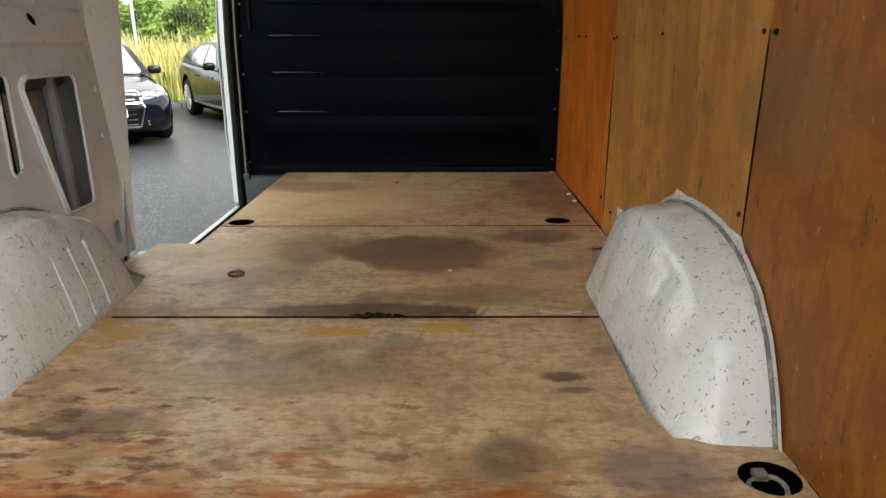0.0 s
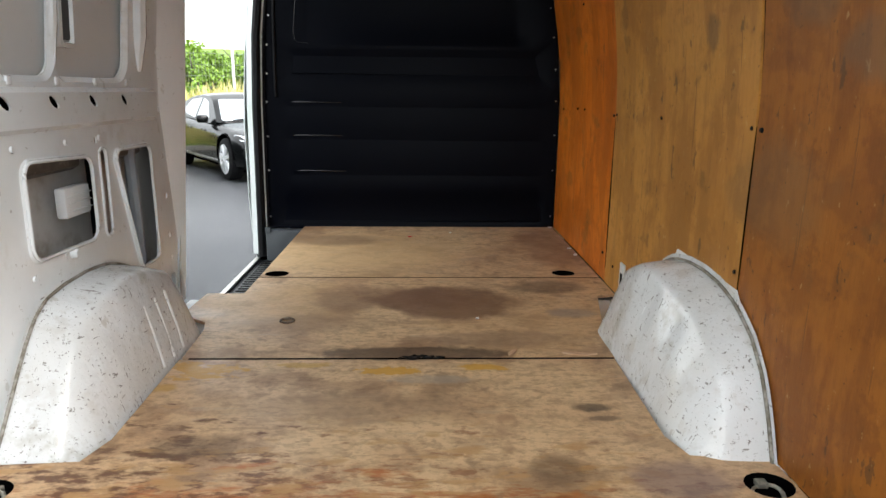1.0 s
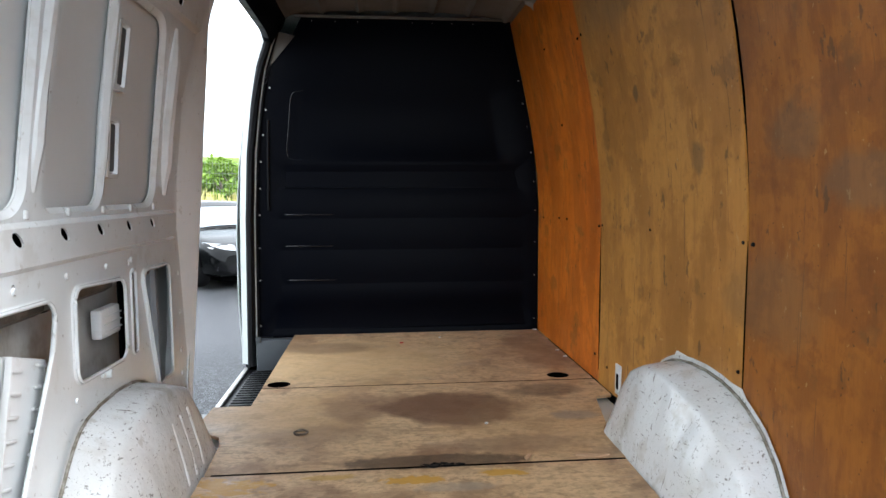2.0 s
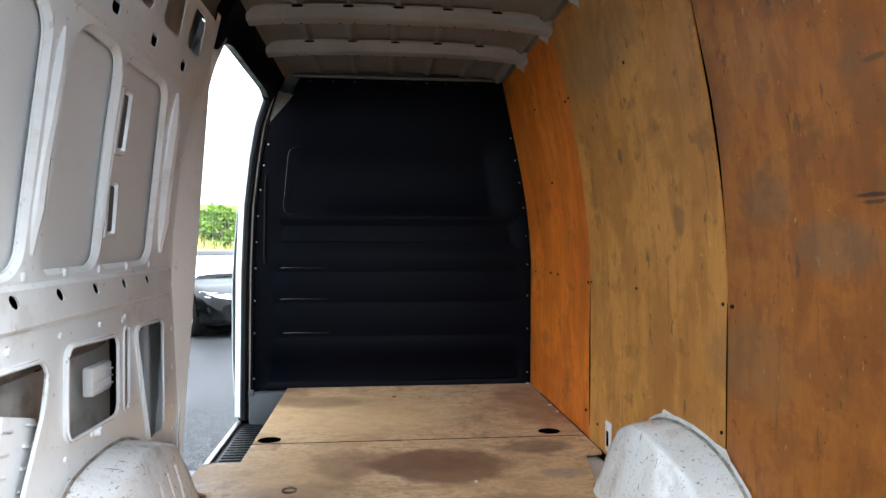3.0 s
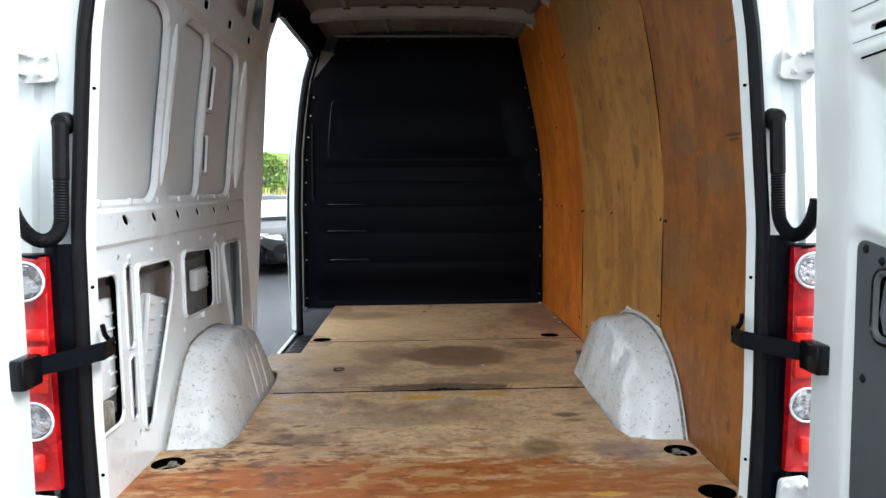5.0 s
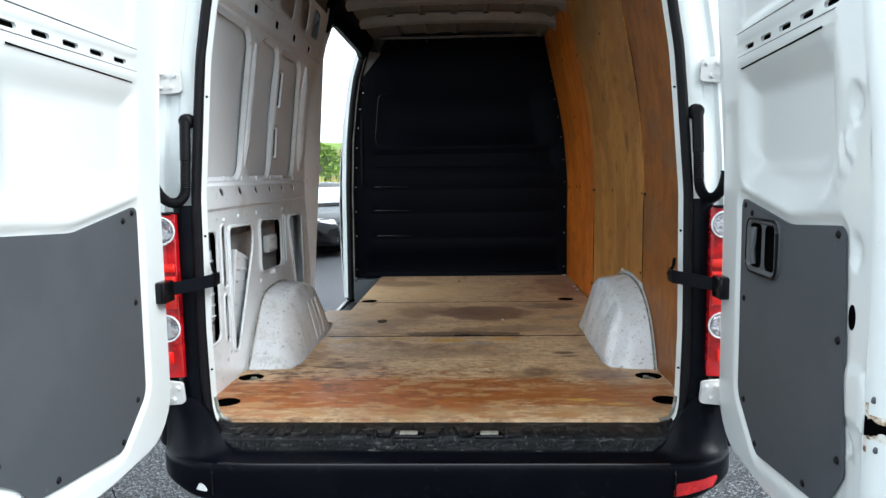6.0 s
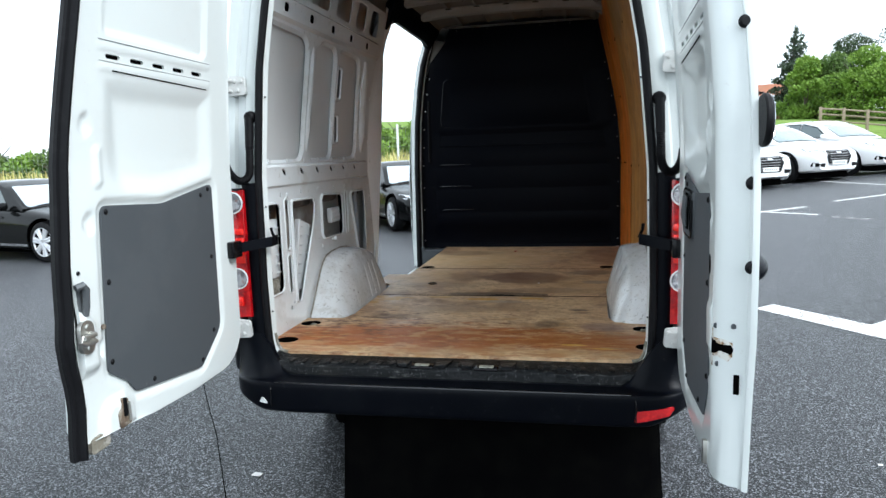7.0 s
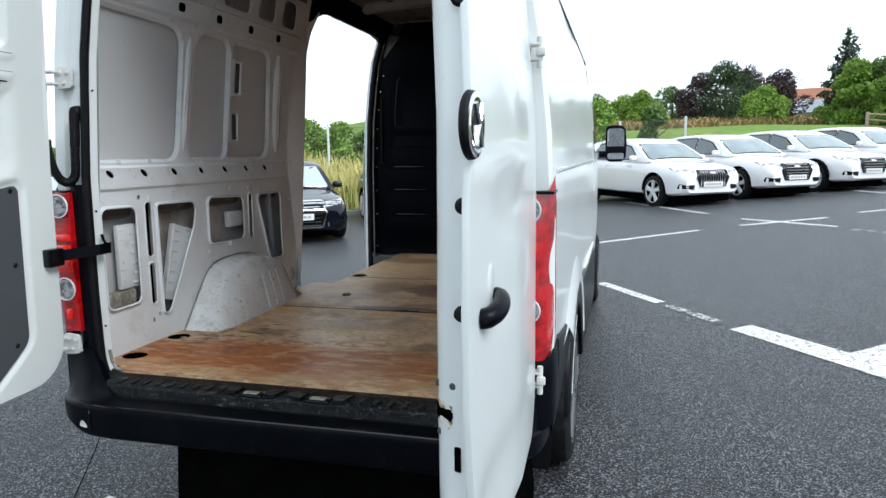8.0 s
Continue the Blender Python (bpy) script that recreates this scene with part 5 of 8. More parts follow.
mir = part("mirror_housing", loft([[Vector((u, y, v)) for u, v in inset(MIRROR_LOOP, e)] for y, e in ((4.322, 0.012), (4.312, 0.006), (4.318, 0.0), (4.37, 0.0), (4.42, 0.018), (4.45, 0.05))], True, True), PLASTIC, van, "black rounded cab mirror housing")
part("mirror_glass", plate(rrect(-0.076, 0.076, -0.105, 0.105, 0.035, 5), [], lambda u, v, d: Vector((u, d, v)), 0.004), MIRROR, mir, "upper mirror glass", 35, pose(1.140, 4.312, 1.635, 9, 0, 0))
part("mirror_glass", plate(rrect(-0.074, 0.074, -0.028, 0.028, 0.018, 4), [], lambda u, v, d: Vector((u, d, v)), 0.004), MIRROR, mir, "", 35, pose(1.140, 4.310, 1.482, 3, 0, 0))
part("mirror_housing", box(-1.17, -1.04, 4.32, 4.40, 1.50, 1.72, 0.03, 3), PLASTIC, van, "black cab mirror housing")


def wheel_parts(parent, at, r, w, sign, rim_mat, spokes=5, hub=0.62):
    """Tyre with a rim and spokes; the outside faces sign * x."""
    x, y, z = at
    prof = [(-w / 2, r * 0.72), (-w / 2, r * 0.88), (-w * 0.42, r * 0.97), (-w * 0.25, r), (w * 0.25, r), (w * 0.42, r * 0.97), (w / 2, r * 0.88), (w / 2, r * 0.72)]
    rings = []
    for px, pr in prof:
        rings.append([Vector((x + sign * px, y + pr * math.cos(a), z + pr * math.sin(a))) for a in [2 * math.pi * k / 32 for k in range(32)]])
    tyre = part("tyre", loft(rings, True), TYRE, parent)
    rr = r * 0.74
    prof = [(w * 0.46, rr * 1.0), (w * 0.48, rr * 0.97), (w * 0.36, rr * 0.93), (w * 0.12, rr * 0.88), (w * 0.05, 0.001)]
    rings = [[Vector((x + sign * px, y + pr * math.cos(a), z + pr * math.sin(a))) for a in [2 * math.pi * k / 32 for k in range(32)]] for px, pr in prof]
    rim = part("rim", loft(rings, True), DARK, parent)
    bm = bmesh.new()
    rings = [[Vector((x + sign * px, y + pr * math.cos(a), z + pr * math.sin(a))) for a in [2 * math.pi * k / 32 for k in range(32)]] for px, pr in ((w * 0.40, rr * 0.9), (w * 0.49, rr * 0.93), (w * 0.49, rr * 1.0), (w * 0.44, rr * 1.03))]
    part("rim_lip", loft(rings, True), rim_mat, parent)
    for k in range(spokes):
        for da in (-0.13, 0.13):
            a = 2 * math.pi * k / spokes + 0.3
            o = Vector((x + sign * w * 0.42, y, z))
            d0 = Vector((0, math.cos(a + 3 * da), math.sin(a + 3 * da)))
            d1 = Vector((0, math.cos(a + da), math.sin(a + da)))
            add_tube(bm, [o + d0 * rr * 0.16, o + d1 * rr * 0.6, o + d1 * rr * 0.95], rr * 0.10, 8)
    add_cyl(bm, (x + sign * w * 0.34, y, z), (sign, 0, 0), rr * 0.24, rr * 0.2, w * 0.12, 16)
    part("spokes", bm, rim_mat, parent)
    return tyre


for sx, sy, name in ((-1, 1.05, "wheel"), (1, 1.05, "wheel"), (1, 4.62, "wheel"), (-1, 4.62, "wheel")):
    wob = new("wheel")
    wob.parent = van
    gz = ground_z(sx * 0.86, sy)
    wheel_parts(wob, (sx * 0.88, sy, 0.345 + gz), 0.345, 0.23, sx, HANDLEGREY)


# ---- rear end: frame, pillars, lamps, bumper ----
def frame_band(o0, o1, y0, y1):
    """A band round the opening between two offsets and two depths."""
    rows = []
    zs = [0.60 + (2.53 - 0.60) * i / 44 for i in range(45)]
    path = [(1, along(OPEN_X, z), z) for z in zs] + [(1, 0.2, 2.545), (1, 0.0, 2.55)]
    path = path + [(-1, x, z) for s, x, z in path[::-1][1:]]
    for s, x, z in path:
        k = max(0.0, min(1.0, (z - 2.3) / 0.23))
        nx, nz = s * (1 - k), k
        if z < 0.70:
            nx, nz = s * 1.0, -0.5 * (0.70 - z) / 0.1
        rows.append([Vector((s * x + nx * o0, y0, z + nz * o0)), Vector((s * x + nx * o1, y1, z + nz * o1))])
    return rows


rows = []
for a, c, e in zip(frame_band(0.006, 0.008, 0.016, 0.004), frame_band(0.008, 0.014, 0.004, -0.012), frame_band(0.014, 0.05, -0.012, -0.012)):
    rows.append([a[0], a[1], c[1], e[1]])
part("door_frame_flange", loft(rows), WHITE, van, "white steel flange round the rear opening", 60)
for sign in (-1, 1):
    for z in (0.86, 1.32, 1.78):
        x = along(OPEN_X, z)
        part("flange_hole", cyl((sign * (x + 0.0105), -0.003, z), (-sign * 0.9, -0.35, 0), 0.004, 0.004, 0.004, 8), DARK, van)
pts = [((r[0] + r[1]) / 2) for r in frame_band(0.024, 0.028, -0.024, -0.024)]
part("rear_door_seal", tube([tuple(p) for p in pts], 0.016, 10), RUBBER, van, "black rubber seal round the rear opening")
# pillars
for sign in (-1, 1):
    rows = []
    for i in range(31):
        z = 0.76 + (2.56 - 0.76) * i / 30
        xi = along(OPEN_X, z) + 0.048
        xo = along(OUTER_X, z)
        if z > 2.3:
            xo = max(xo, xi + 0.01)
        w = xo - xi
        rows.append([Vector((sign * xi, -0.010, z)), Vector((sign * (xi + 0.12 * w), -0.012, z)), Vector((sign * (xi + 0.30 * w), -0.004, z)), Vector((sign * (xi + 0.36 * w), 0.006, z)), Vector((sign * (xi + 0.55 * w), 0.010, z)),
                     Vector((sign * (xi + 0.62 * w), -0.002, z)), Vector((sign * (xi + 0.92 * w), 0.004, z)), Vector((sign * xo, 0.03, z)), Vector((sign * (xo + 0.001), 0.14, z))])
    part("rear_pillar", loft(rows), WHITE, van, "white rear corner pillar", 25)
    # black cover beside the lamp
    rows = []
    for i in range(37):
        z = 0.595 + (1.425 - 0.595) * i / 36
        low = max(0.0, (0.80 - z) / 0.205)
        xi = along(OPEN_X, z) + 0.032
        xo = 0.885 + 0.05 * min(1.0, 1.6 * low)
        back = -0.030 - 0.045 * low ** 2.2
        rows.append([Vector((sign * xi, 0.004, z)), Vector((sign * (xi + 0.003), back + 0.008, z)), Vector((sign * (xi + 0.010), back, z)), Vector((sign * (0.5 * (xi + xo)), back - 0.004, z)), Vector((sign * (xo - 0.008), back, z)), Vector((sign * xo, back + 0.008, z)), Vector((sign * xo, 0.010, z))])
    part("pillar_cover", loft(rows, False, False), PLASTIC, van, "black plastic cover between seal and lamp", 50)
    # black corner piece below the lamp
    rows = []
    for i in range(15):
        z = 0.60 + 0.245 * i / 14
        tip = 0.006 * ease((z - 0.80) / 0.045)
        rows.append([Vector((sign * x, y, z + dz)) for x, y, dz in ((0.90, -0.020, 0), (0.925 - tip, -0.046 + tip, 0), (0.958 - tip, -0.040 + tip, 0.004), (0.984 - tip, -0.012, 0.012), (0.994 - tip, 0.04, 0.032), (0.998 - tip, 0.12, 0.050), (0.985, 0.14, 0.050))])
    part("corner_cladding", loft(rows), PLASTIC, van, "black plastic corner below the lamp", 50)
    # rear lamp, wrapping the corner
    rows = []
    for i in range(29):
        k = i / 28
        z = 0.845 + 0.552 * k
        bulge = 0.010 * math.sin(math.pi * k)
        xo = along(OUTER_X, z) - 0.014
        waist = 0.010 * math.exp(-((k - 0.52) / 0.10) ** 2)
        rows.append([Vector((sign * 0.868, -0.01, z)), Vector((sign * 0.870, -0.044 - bulge, z)), Vector((sign * 0.93, -0.052 - bulge, z)), Vector((sign * (xo - 0.018 - waist), -0.040 - bulge, z)), Vector((sign * (xo - waist), -0.012, z)),
                     Vector((sign * (xo + 0.012 - waist * 0.6), 0.026, z + 0.035)), Vector((sign * (xo + 0.016), 0.060 - 0.02 * k - 1.5 * waist, z + 0.055))])
    lamp = part("rear_lamp", loft(rows), REDLENS, van, "red rear lamp cluster", 50)
    for z0, z1, w in ((1.205, 1.232, 0.064), (1.145, 1.192, 0.060), (1.082, 1.13, 0.062), (0.895, 0.935, 0.022)):
        part("indicator_lens", box(min(0, sign * w), max(0, sign * w), -0.0635, -0.05, z0, z1, 0.004), AMBERRED, lamp, "orange-red ribbed lamp band", m=pose(sign * (0.874 if w > 0.03 else 0.897), 0, 0))
    lx, lr = (0.912, 0.044) if sign < 0 else (0.908, 0.041)
    for z in (1.343, 1.017):
        bm = bmesh.new()
        add_cyl(bm, (sign * lx, -0.052, z), (0, -1, 0), lr, lr - 0.004, 0.013, 24, 0.004)
        part("clear_lens", bm, CLEARLENS, lamp, "round clear lamp lens")
        bm = bmesh.new()
        add_tube(bm, [(sign * lx + lr * math.cos(a), -0.0625, z + lr * math.sin(a)) for a in [2 * math.pi * k / 24 for k in range(24)]], 0.0032, 6, True)
        part("lens_ring", bm, PLATE, lamp, "pale ring round the lens")
    part("lamp_top", box(0.885, 0.99, -0.05, 0.08, 1.393, 1.402, 0.003) if sign > 0 else box(-0.99, -0.885, -0.05, 0.08, 1.393, 1.402, 0.003), PLASTIC, lamp)
    # hinges
    for z in (1.83, 0.795):
        bm = plate(rpoly([(-0.040, -0.036), (0.030, -0.042), (0.040, -0.030), (0.040, 0.032), (0.026, 0.042), (-0.034, 0.036)], 0.012, 4), [], lambda u, v, d: Vector((u, -0.010 + d, v)), 0.014)
        for dx, dz in ((-0.020, 0.018), (0.012, 0.020), (-0.004, -0.020)):
            add_cyl(bm, (dx, -0.009, dz), (0, -1, 0), 0.0105, 0.0095, 0.003, 12)
            add_cyl(bm, (dx, -0.012, dz), (0, -1, 0), 0.0068, 0.0060, 0.006, 6)
        for dz in (-0.026, 0.018):
            add_box(bm, 0.022, 0.074, -0.040, -0.006, dz, dz + 0.010, 0.003)
        add_tube(bm, [(0.070, -0.030, -0.046), (0.070, -0.030, 0.046)], 0.0095, 10)
        add_box(bm, 0.060, 0.088, -0.045, -0.030, -0.013, 0.014, 0.004)
        if sign < 0:
            bmesh.ops.transform(bm, matrix=Matrix.Diagonal((-1, 1, 1, 1)), verts=bm.verts)
        part("hinge", bm, CASTWHITE, van, "painted steel door hinge", m=pose(sign * (0.872 if z > 1 else 0.905 if sign < 0 else 0.884), -0.012 if z > 1 else -0.055, z))
    # ribbed cable hose from pillar to door
    x0 = 0.835
    pts = []
    for k in range(41):
        t = k / 40
        if t < 0.42:
            q = t / 0.42
            pts.append((sign * (x0 - 0.012 + 0.006 * q), -0.034 - 0.010 * q, 1.70 - 0.215 * q))
        else:
            q = (t - 0.42) / 0.58
            a = math.pi * q
            pts.append((sign * (x0 - 0.006 + (0.118 if sign < 0 else 0.074) * (1 - math.cos(a)) / 2), -0.044 - (0.006 if sign < 0 else 0.030) * q, 1.485 - 0.062 * math.sin(a) + (0.12 if sign < 0 else 0.03) * q ** 3))
    fine = []
    for p, q in zip(pts, pts[1:]):
        for k in range(4):
            fine.append(Vector(p).lerp(Vector(q), k / 4))
    part("cable_hose", tube(fine, 0.017, 10, False, [0.0175 if i < 40 else (0.0150 if i % 2 else 0.0172) for i in range(len(fine))]), RUBBER, van, "black corrugated cable hose")
    part("hose_grommet", cyl((sign * (x0 - 0.012), -0.008, 1.70), (0, -1, 0), 0.026, 0.022, 0.032, 14, 0.005), RUBBER, van)

# sill and bumper
rows = []
for i in range(41):
    x = -0.775 + 1.55 * i / 40
    k = abs(x) / 0.775
    lift = 0.018 * max(0, (k - 0.90) / 0.10) ** 2
    rows.append([Vector((x, 0.03, 0.664 + lift)), Vector((x, -0.005, 0.666 + lift)), Vector((x, -0.03, 0.656 + lift)), Vector((x, -0.075, 0.652 + lift)), Vector((x, -0.088, 0.642 + lift)), Vector((x, -0.092, 0.61)), Vector((x, -0.118, 0.604))])
sill = part("rear_sill", loft(rows), TREAD, van, "scuffed black plastic loading sill")
for k in range(26):
    x = -0.70 + 0.056 * k
    if abs(x + 0.11) < 0.07 or abs(x - 0.16) < 0.07:
        continue
    part("tread_rib", box(x, x + 0.02, -0.072, -0.008, 0.6535, 0.6585, 0.002), TREAD, sill)
for x in (-0.11, 0.158):
    part("striker_pocket", box(x - 0.05, x + 0.05, -0.085, -0.03, 0.640, 0.658, 0.006), GLOSSBLACK, sill)
    part("striker", box(x - 0.030, x + 0.030, -0.080, -0.052, 0.656, 0.662, 0.003), STRIKER, sill, "pale metal door striker in the sill")
    for s in (-1, 1):
        part("guide_ramp", plate([(x + s * 0.055, -0.03), (x + s * 0.12, -0.015), (x + s * 0.10, -0.08), (x + s * 0.06, -0.085)], [], lambda u, v, d: Vector((u, v, 0.664 - d)), 0.012), TREAD, sill)
for sign in (-1, 1):
    bm = tube([(sign * 0.735, 0.006, 0.676), (sign * 0.765, 0.006, 0.684), (sign * 0.780, 0.004, 0.71), (sign * 0.788, 0.002, 0.76)], 0.007, 6)
    part("corner_grime", bm, GRIME, van, "dirty sealed corner of the frame")

stations = []
plan = [(-0.972, 0.42), (-0.972, 0.20), (-0.968, 0.06), (-0.95, -0.05), (-0.905, -0.125), (-0.85, -0.16), (-0.78, -0.178)] + [(-0.65 + 0.13 * k, -0.188 - 0.004 * math.cos(k * 0.3)) for k in range(11)] + [(0.78, -0.178), (0.85, -0.16), (0.905, -0.125), (0.95, -0.05), (0.968, 0.06), (0.972, 0.20), (0.972, 0.42)]
fine_plan = []
for i in range(len(plan) - 1):
    q0, q1, q2, q3 = (Vector(plan[max(0, min(len(plan) - 1, i + d))]) for d in (-1, 0, 1, 2))
    for t in (0, 0.25, 0.5, 0.75):
        fine_plan.append(0.5 * (2 * q1 + (q2 - q0) * t + (2 * q0 - 5 * q1 + 4 * q2 - q3) * t * t + (3 * q1 - q0 - 3 * q2 + q3) * t ** 3))
fine_plan.append(Vector(plan[-1]))
for px, py in fine_plan:
    sg = math.copysign(1.0, px)
    k = ease((abs(px) - 0.68) / 0.17)
    top = 0.605 + (0.165 + 0.11 * ease((py + 0.06) / 0.06)) * k
    inner = Vector((sg * min(abs(px), 0.935), (-0.10 + 0.055 * k) if py < -0.05 else py + 0.02, 0))
    o = Vector((px, py, 0))
    row = [Vector((inner.x, inner.y + 0.03, top)), Vector((inner.x, inner.y + 0.008, top))]
    for j in range(11):
        q = j / 10
        p = inner.lerp(o, 0.93 * q)
        row.append(Vector((p.x, p.y, 0.600 + (top - 0.600) * (1 - q) ** 2.4 + 0.004 * (1 - q))))
    for q, z in ((0.97, 0.597), (0.99, 0.590), (1.0, 0.578), (1.003, 0.56), (0.99, 0.535), (0.975, 0.515), (0.97, 0.498), (0.95, 0.484), (0.90, 0.475), (0.75, 0.470)):
        p = inner.lerp(o, q)
        row.append(Vector((p.x, p.y, z + 0.055 * ease((abs(px) - 0.76) / 0.19) * max(0.0, (0.598 - z) / 0.12))))
    row.append(Vector((inner.x * 0.98, inner.y + 0.10, 0.485)))
    stations.append(row)
bumper = part("rear_bumper", loft(stations), PLASTIC, van, "black plastic rear bumper with a step", 60)
# gloss tube that gives the step's lip its highlight line
part("step_edge", tube([(p.x, p.y + 0.010, 0.598) for p in fine_plan if abs(p.x) < 0.73], 0.006, 8), BEAD, bumper, "glossy black edge added for the highlight on the bumper step")
for sign in (-1, 1):
    part("bumper_joint", tube([(sign * 0.735, -0.10, 0.607), (sign * 0.735, -0.17, 0.598), (sign * 0.735, -0.187, 0.57), (sign * 0.735, -0.188, 0.50)], 0.0025, 6), GLOSSBLACK, bumper)
from mathutils.bvhtree import BVHTree
bb = bmesh.new()
bb.from_mesh(bumper.data)
BUMPER_TREE = BVHTree.FromBMesh(bb)
bb.free()


def on_bumper(u, v, d):
    hit = BUMPER_TREE.ray_cast(Vector((u, -2.0, v)), Vector((0, 1, 0)))[0]
    return Vector((u, hit.y - 0.004 + d, v)) if hit else Vector((u, -0.1 + d, v))


bm = pressed(rpoly([(0.728, 0.494), (0.86, 0.518), (0.885, 0.556), (0.74, 0.540)], 0.008, 3), [], [], on_bumper, 0.006, (0.02, 0.015))
part("reflector", bm, REDLENS, bumper, "red rear reflector")
bm = pressed(rpoly([(-0.795, 0.512), (-0.752, 0.506), (-0.768, 0.530), (-0.782, 0.534)], 0.004, 2), [], [], on_bumper, 0.006)
part("broken_socket", bm, PLATE, bumper, "pale broken edge where a reflector is missing")
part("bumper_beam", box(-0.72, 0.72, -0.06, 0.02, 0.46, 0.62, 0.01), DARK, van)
# underbody and skirts hang low to keep light off the ground
part("underbody", box(-0.74, 0.80, 0.48, 5.2, 0.12, 0.555, 0.06, 3), DARK, van, "dark underbody set low to shade the ground")
for s_ in (-1, 1):
    part("side_skirt", box(s_ * 0.93 - 0.03, s_ * 0.93 + 0.03, 1.55, 4.1, 0.25, 0.45, 0.01), DARK, van)
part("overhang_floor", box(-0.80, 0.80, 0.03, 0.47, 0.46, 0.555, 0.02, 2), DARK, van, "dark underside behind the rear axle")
# assumed spare wheel, unseen; its bulk also darkens the ground
spare = part("spare_wheel", cyl((0.10, 0.50, 0.135), (0, 0, 1), 0.365, 0.365, 0.215, 40, 0.07), DARK, van, "black spare wheel assumed under the rear floor")
part("rim", cyl((0.10, 0.50, 0.125), (0, 0, 1), 0.21, 0.215, 0.03, 28, 0.006), TRIM, spare)
# black block added in place of the deep shade under the bumper
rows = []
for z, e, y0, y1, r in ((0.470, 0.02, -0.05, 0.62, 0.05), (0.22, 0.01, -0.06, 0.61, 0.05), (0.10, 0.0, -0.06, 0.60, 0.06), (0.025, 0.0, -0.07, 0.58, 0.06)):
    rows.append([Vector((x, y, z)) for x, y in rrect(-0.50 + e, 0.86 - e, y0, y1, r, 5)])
part("wheel_carrier", loft(rows, True, True), DARK, van, "black block standing in for the shade below the bumper", 60)
# unseen flaps, added to help keep the ground under the van dark
for s_ in (-1, 1):
    part("mud_flap", plate(rpoly([(s_ * 0.74, 0.15), (s_ * 0.92, 0.15), (s_ * 0.94, 0.52), (s_ * 0.74, 0.52)], 0.02, 3), [], lambda u, v, d: Vector((u, 0.60 + d, v)), 0.008), RUBBER, van, "added black rubber mud flap")
part("rear_axle", tube([(-0.75, 1.05, 0.33), (0.75, 1.05, 0.33)], 0.11, 12), DARK, van)


# ---- rear doors, held open by straps ----
def rear_door(sign):
    """Local place: u from the hinge to the free edge, v height, depth outwards."""
    if sign < 0:
        p0, p1 = Vector((-0.886, -0.075, 0)), Vector((-0.905, -0.97, 0))
    else:
        p0, p1 = Vector((0.889, -0.075, 0)), Vector((0.853, -0.925, 0))
    d = (p1 - p0).normalized()
    nrm = Vector((-d.y, d.x, 0))
    if nrm.x * sign < 0:
        nrm = -nrm

    def lean(v):
        return -0.10 * max(0, (v - 1.5)) ** 1.5

    def place(u, v, dep):
        q = p0 + d * u + nrm * (dep + lean(v))
        return Vector((q.x, q.y, v))

    wfree = [(0.68, 0.955), (1.2, 0.945), (1.55, 0.905), (1.9, 0.845), (2.2, 0.80), (2.5, 0.74)] if sign < 0 else [(0.68, 0.862), (1.2, 0.865), (1.55, 0.845), (1.9, 0.80), (2.2, 0.76), (2.5, 0.71)]
    top = 2.50
    free = [(along(wfree, 0.70 + k * 0.18), 0.70 + k * 0.18) for k in range(11)]
    outline = [(0.045, 0.69), (0.40, 0.672), (0.64, 0.678), (0.80, 0.70)] + free + [(0.60, top + 0.03), (0.30, top + 0.03), (0.06, 2.42), (0.035, 2.0), (0.03, 1.5), (0.04, 1.0)]
    if sign > 0:
        outline = [(u - 0.006, v) if u < 0.08 else (u, v) for u, v in outline]
    outline = rpoly(outline, [0.17, 0.1, 0.1, 0.05] + [0.0] * 10 + [0.05, 0.08, 0.1, 0.1, 0, 0, 0.1], 6)
    ue = 0.76 if sign < 0 else 0.715
    trim_pts = [(0.185, 0.86), (0.335, 0.735), (0.63, 0.765), (0.715, 0.775), (0.752, 0.825), (ue + 0.075, 0.88), (ue + 0.035, 1.402), (0.49, 1.385), (0.17, 1.44)]
    trim_loop = rpoly(trim_pts, [0.08, 0.05, 0.02, 0.03, 0.03, 0.03, 0.03, 0.2, 0.025], 5)
    dp = 0.55 if sign < 0 else 1.0
    feats = [(rpoly([(0.15, 1.455), (0.49, 1.40), (ue + 0.005, 1.42), (ue - 0.005, 1.792), (0.15, 1.792)], [0.10, 0.3, 0.12, 0.01, 0.01], 8), 0.085, 0.030 * dp),
             (rpoly([(0.185, 1.52), (ue - 0.045, 1.52), (ue - 0.055, 1.794), (0.185, 1.794)], [0.10, 0.10, 0.006, 0.006], 5), 0.012, 0.006 if sign > 0 else 0.0015),
             (rpoly([(0.185, 1.905), (ue - 0.02, 1.915), (ue - 0.06, 2.38), (0.20, 2.38)], 0.03, 5), 0.012, 0.012),
             (rpoly([(0.16, 1.800), (ue + 0.004, 1.806), (ue + 0.004, 1.826), (0.16, 1.820)], 0.006, 3), 0.006, -0.005), (rpoly([(0.16, 1.866), (ue + 0.004, 1.872), (ue + 0.004, 1.890), (0.16, 1.884)], 0.006, 3), 0.006, -0.005),
             (inset(trim_loop, -0.020), 0.016, 0.012)]
    for u, v in ((ue + 0.07, 1.64), (ue + 0.085, 1.35), (ue + 0.085, 0.955)):
        feats.append((rpoly([(u - 0.026, v - 0.034), (u + 0.026, v - 0.030), (u + 0.022, v + 0.032), (u - 0.020, v + 0.036)], 0.024, 4), 0.012, 0.011))
    if sign > 0:
        for k in range(3):
            u, v = ue + 0.005 + 0.020 * k, 1.475 + 0.028 * k
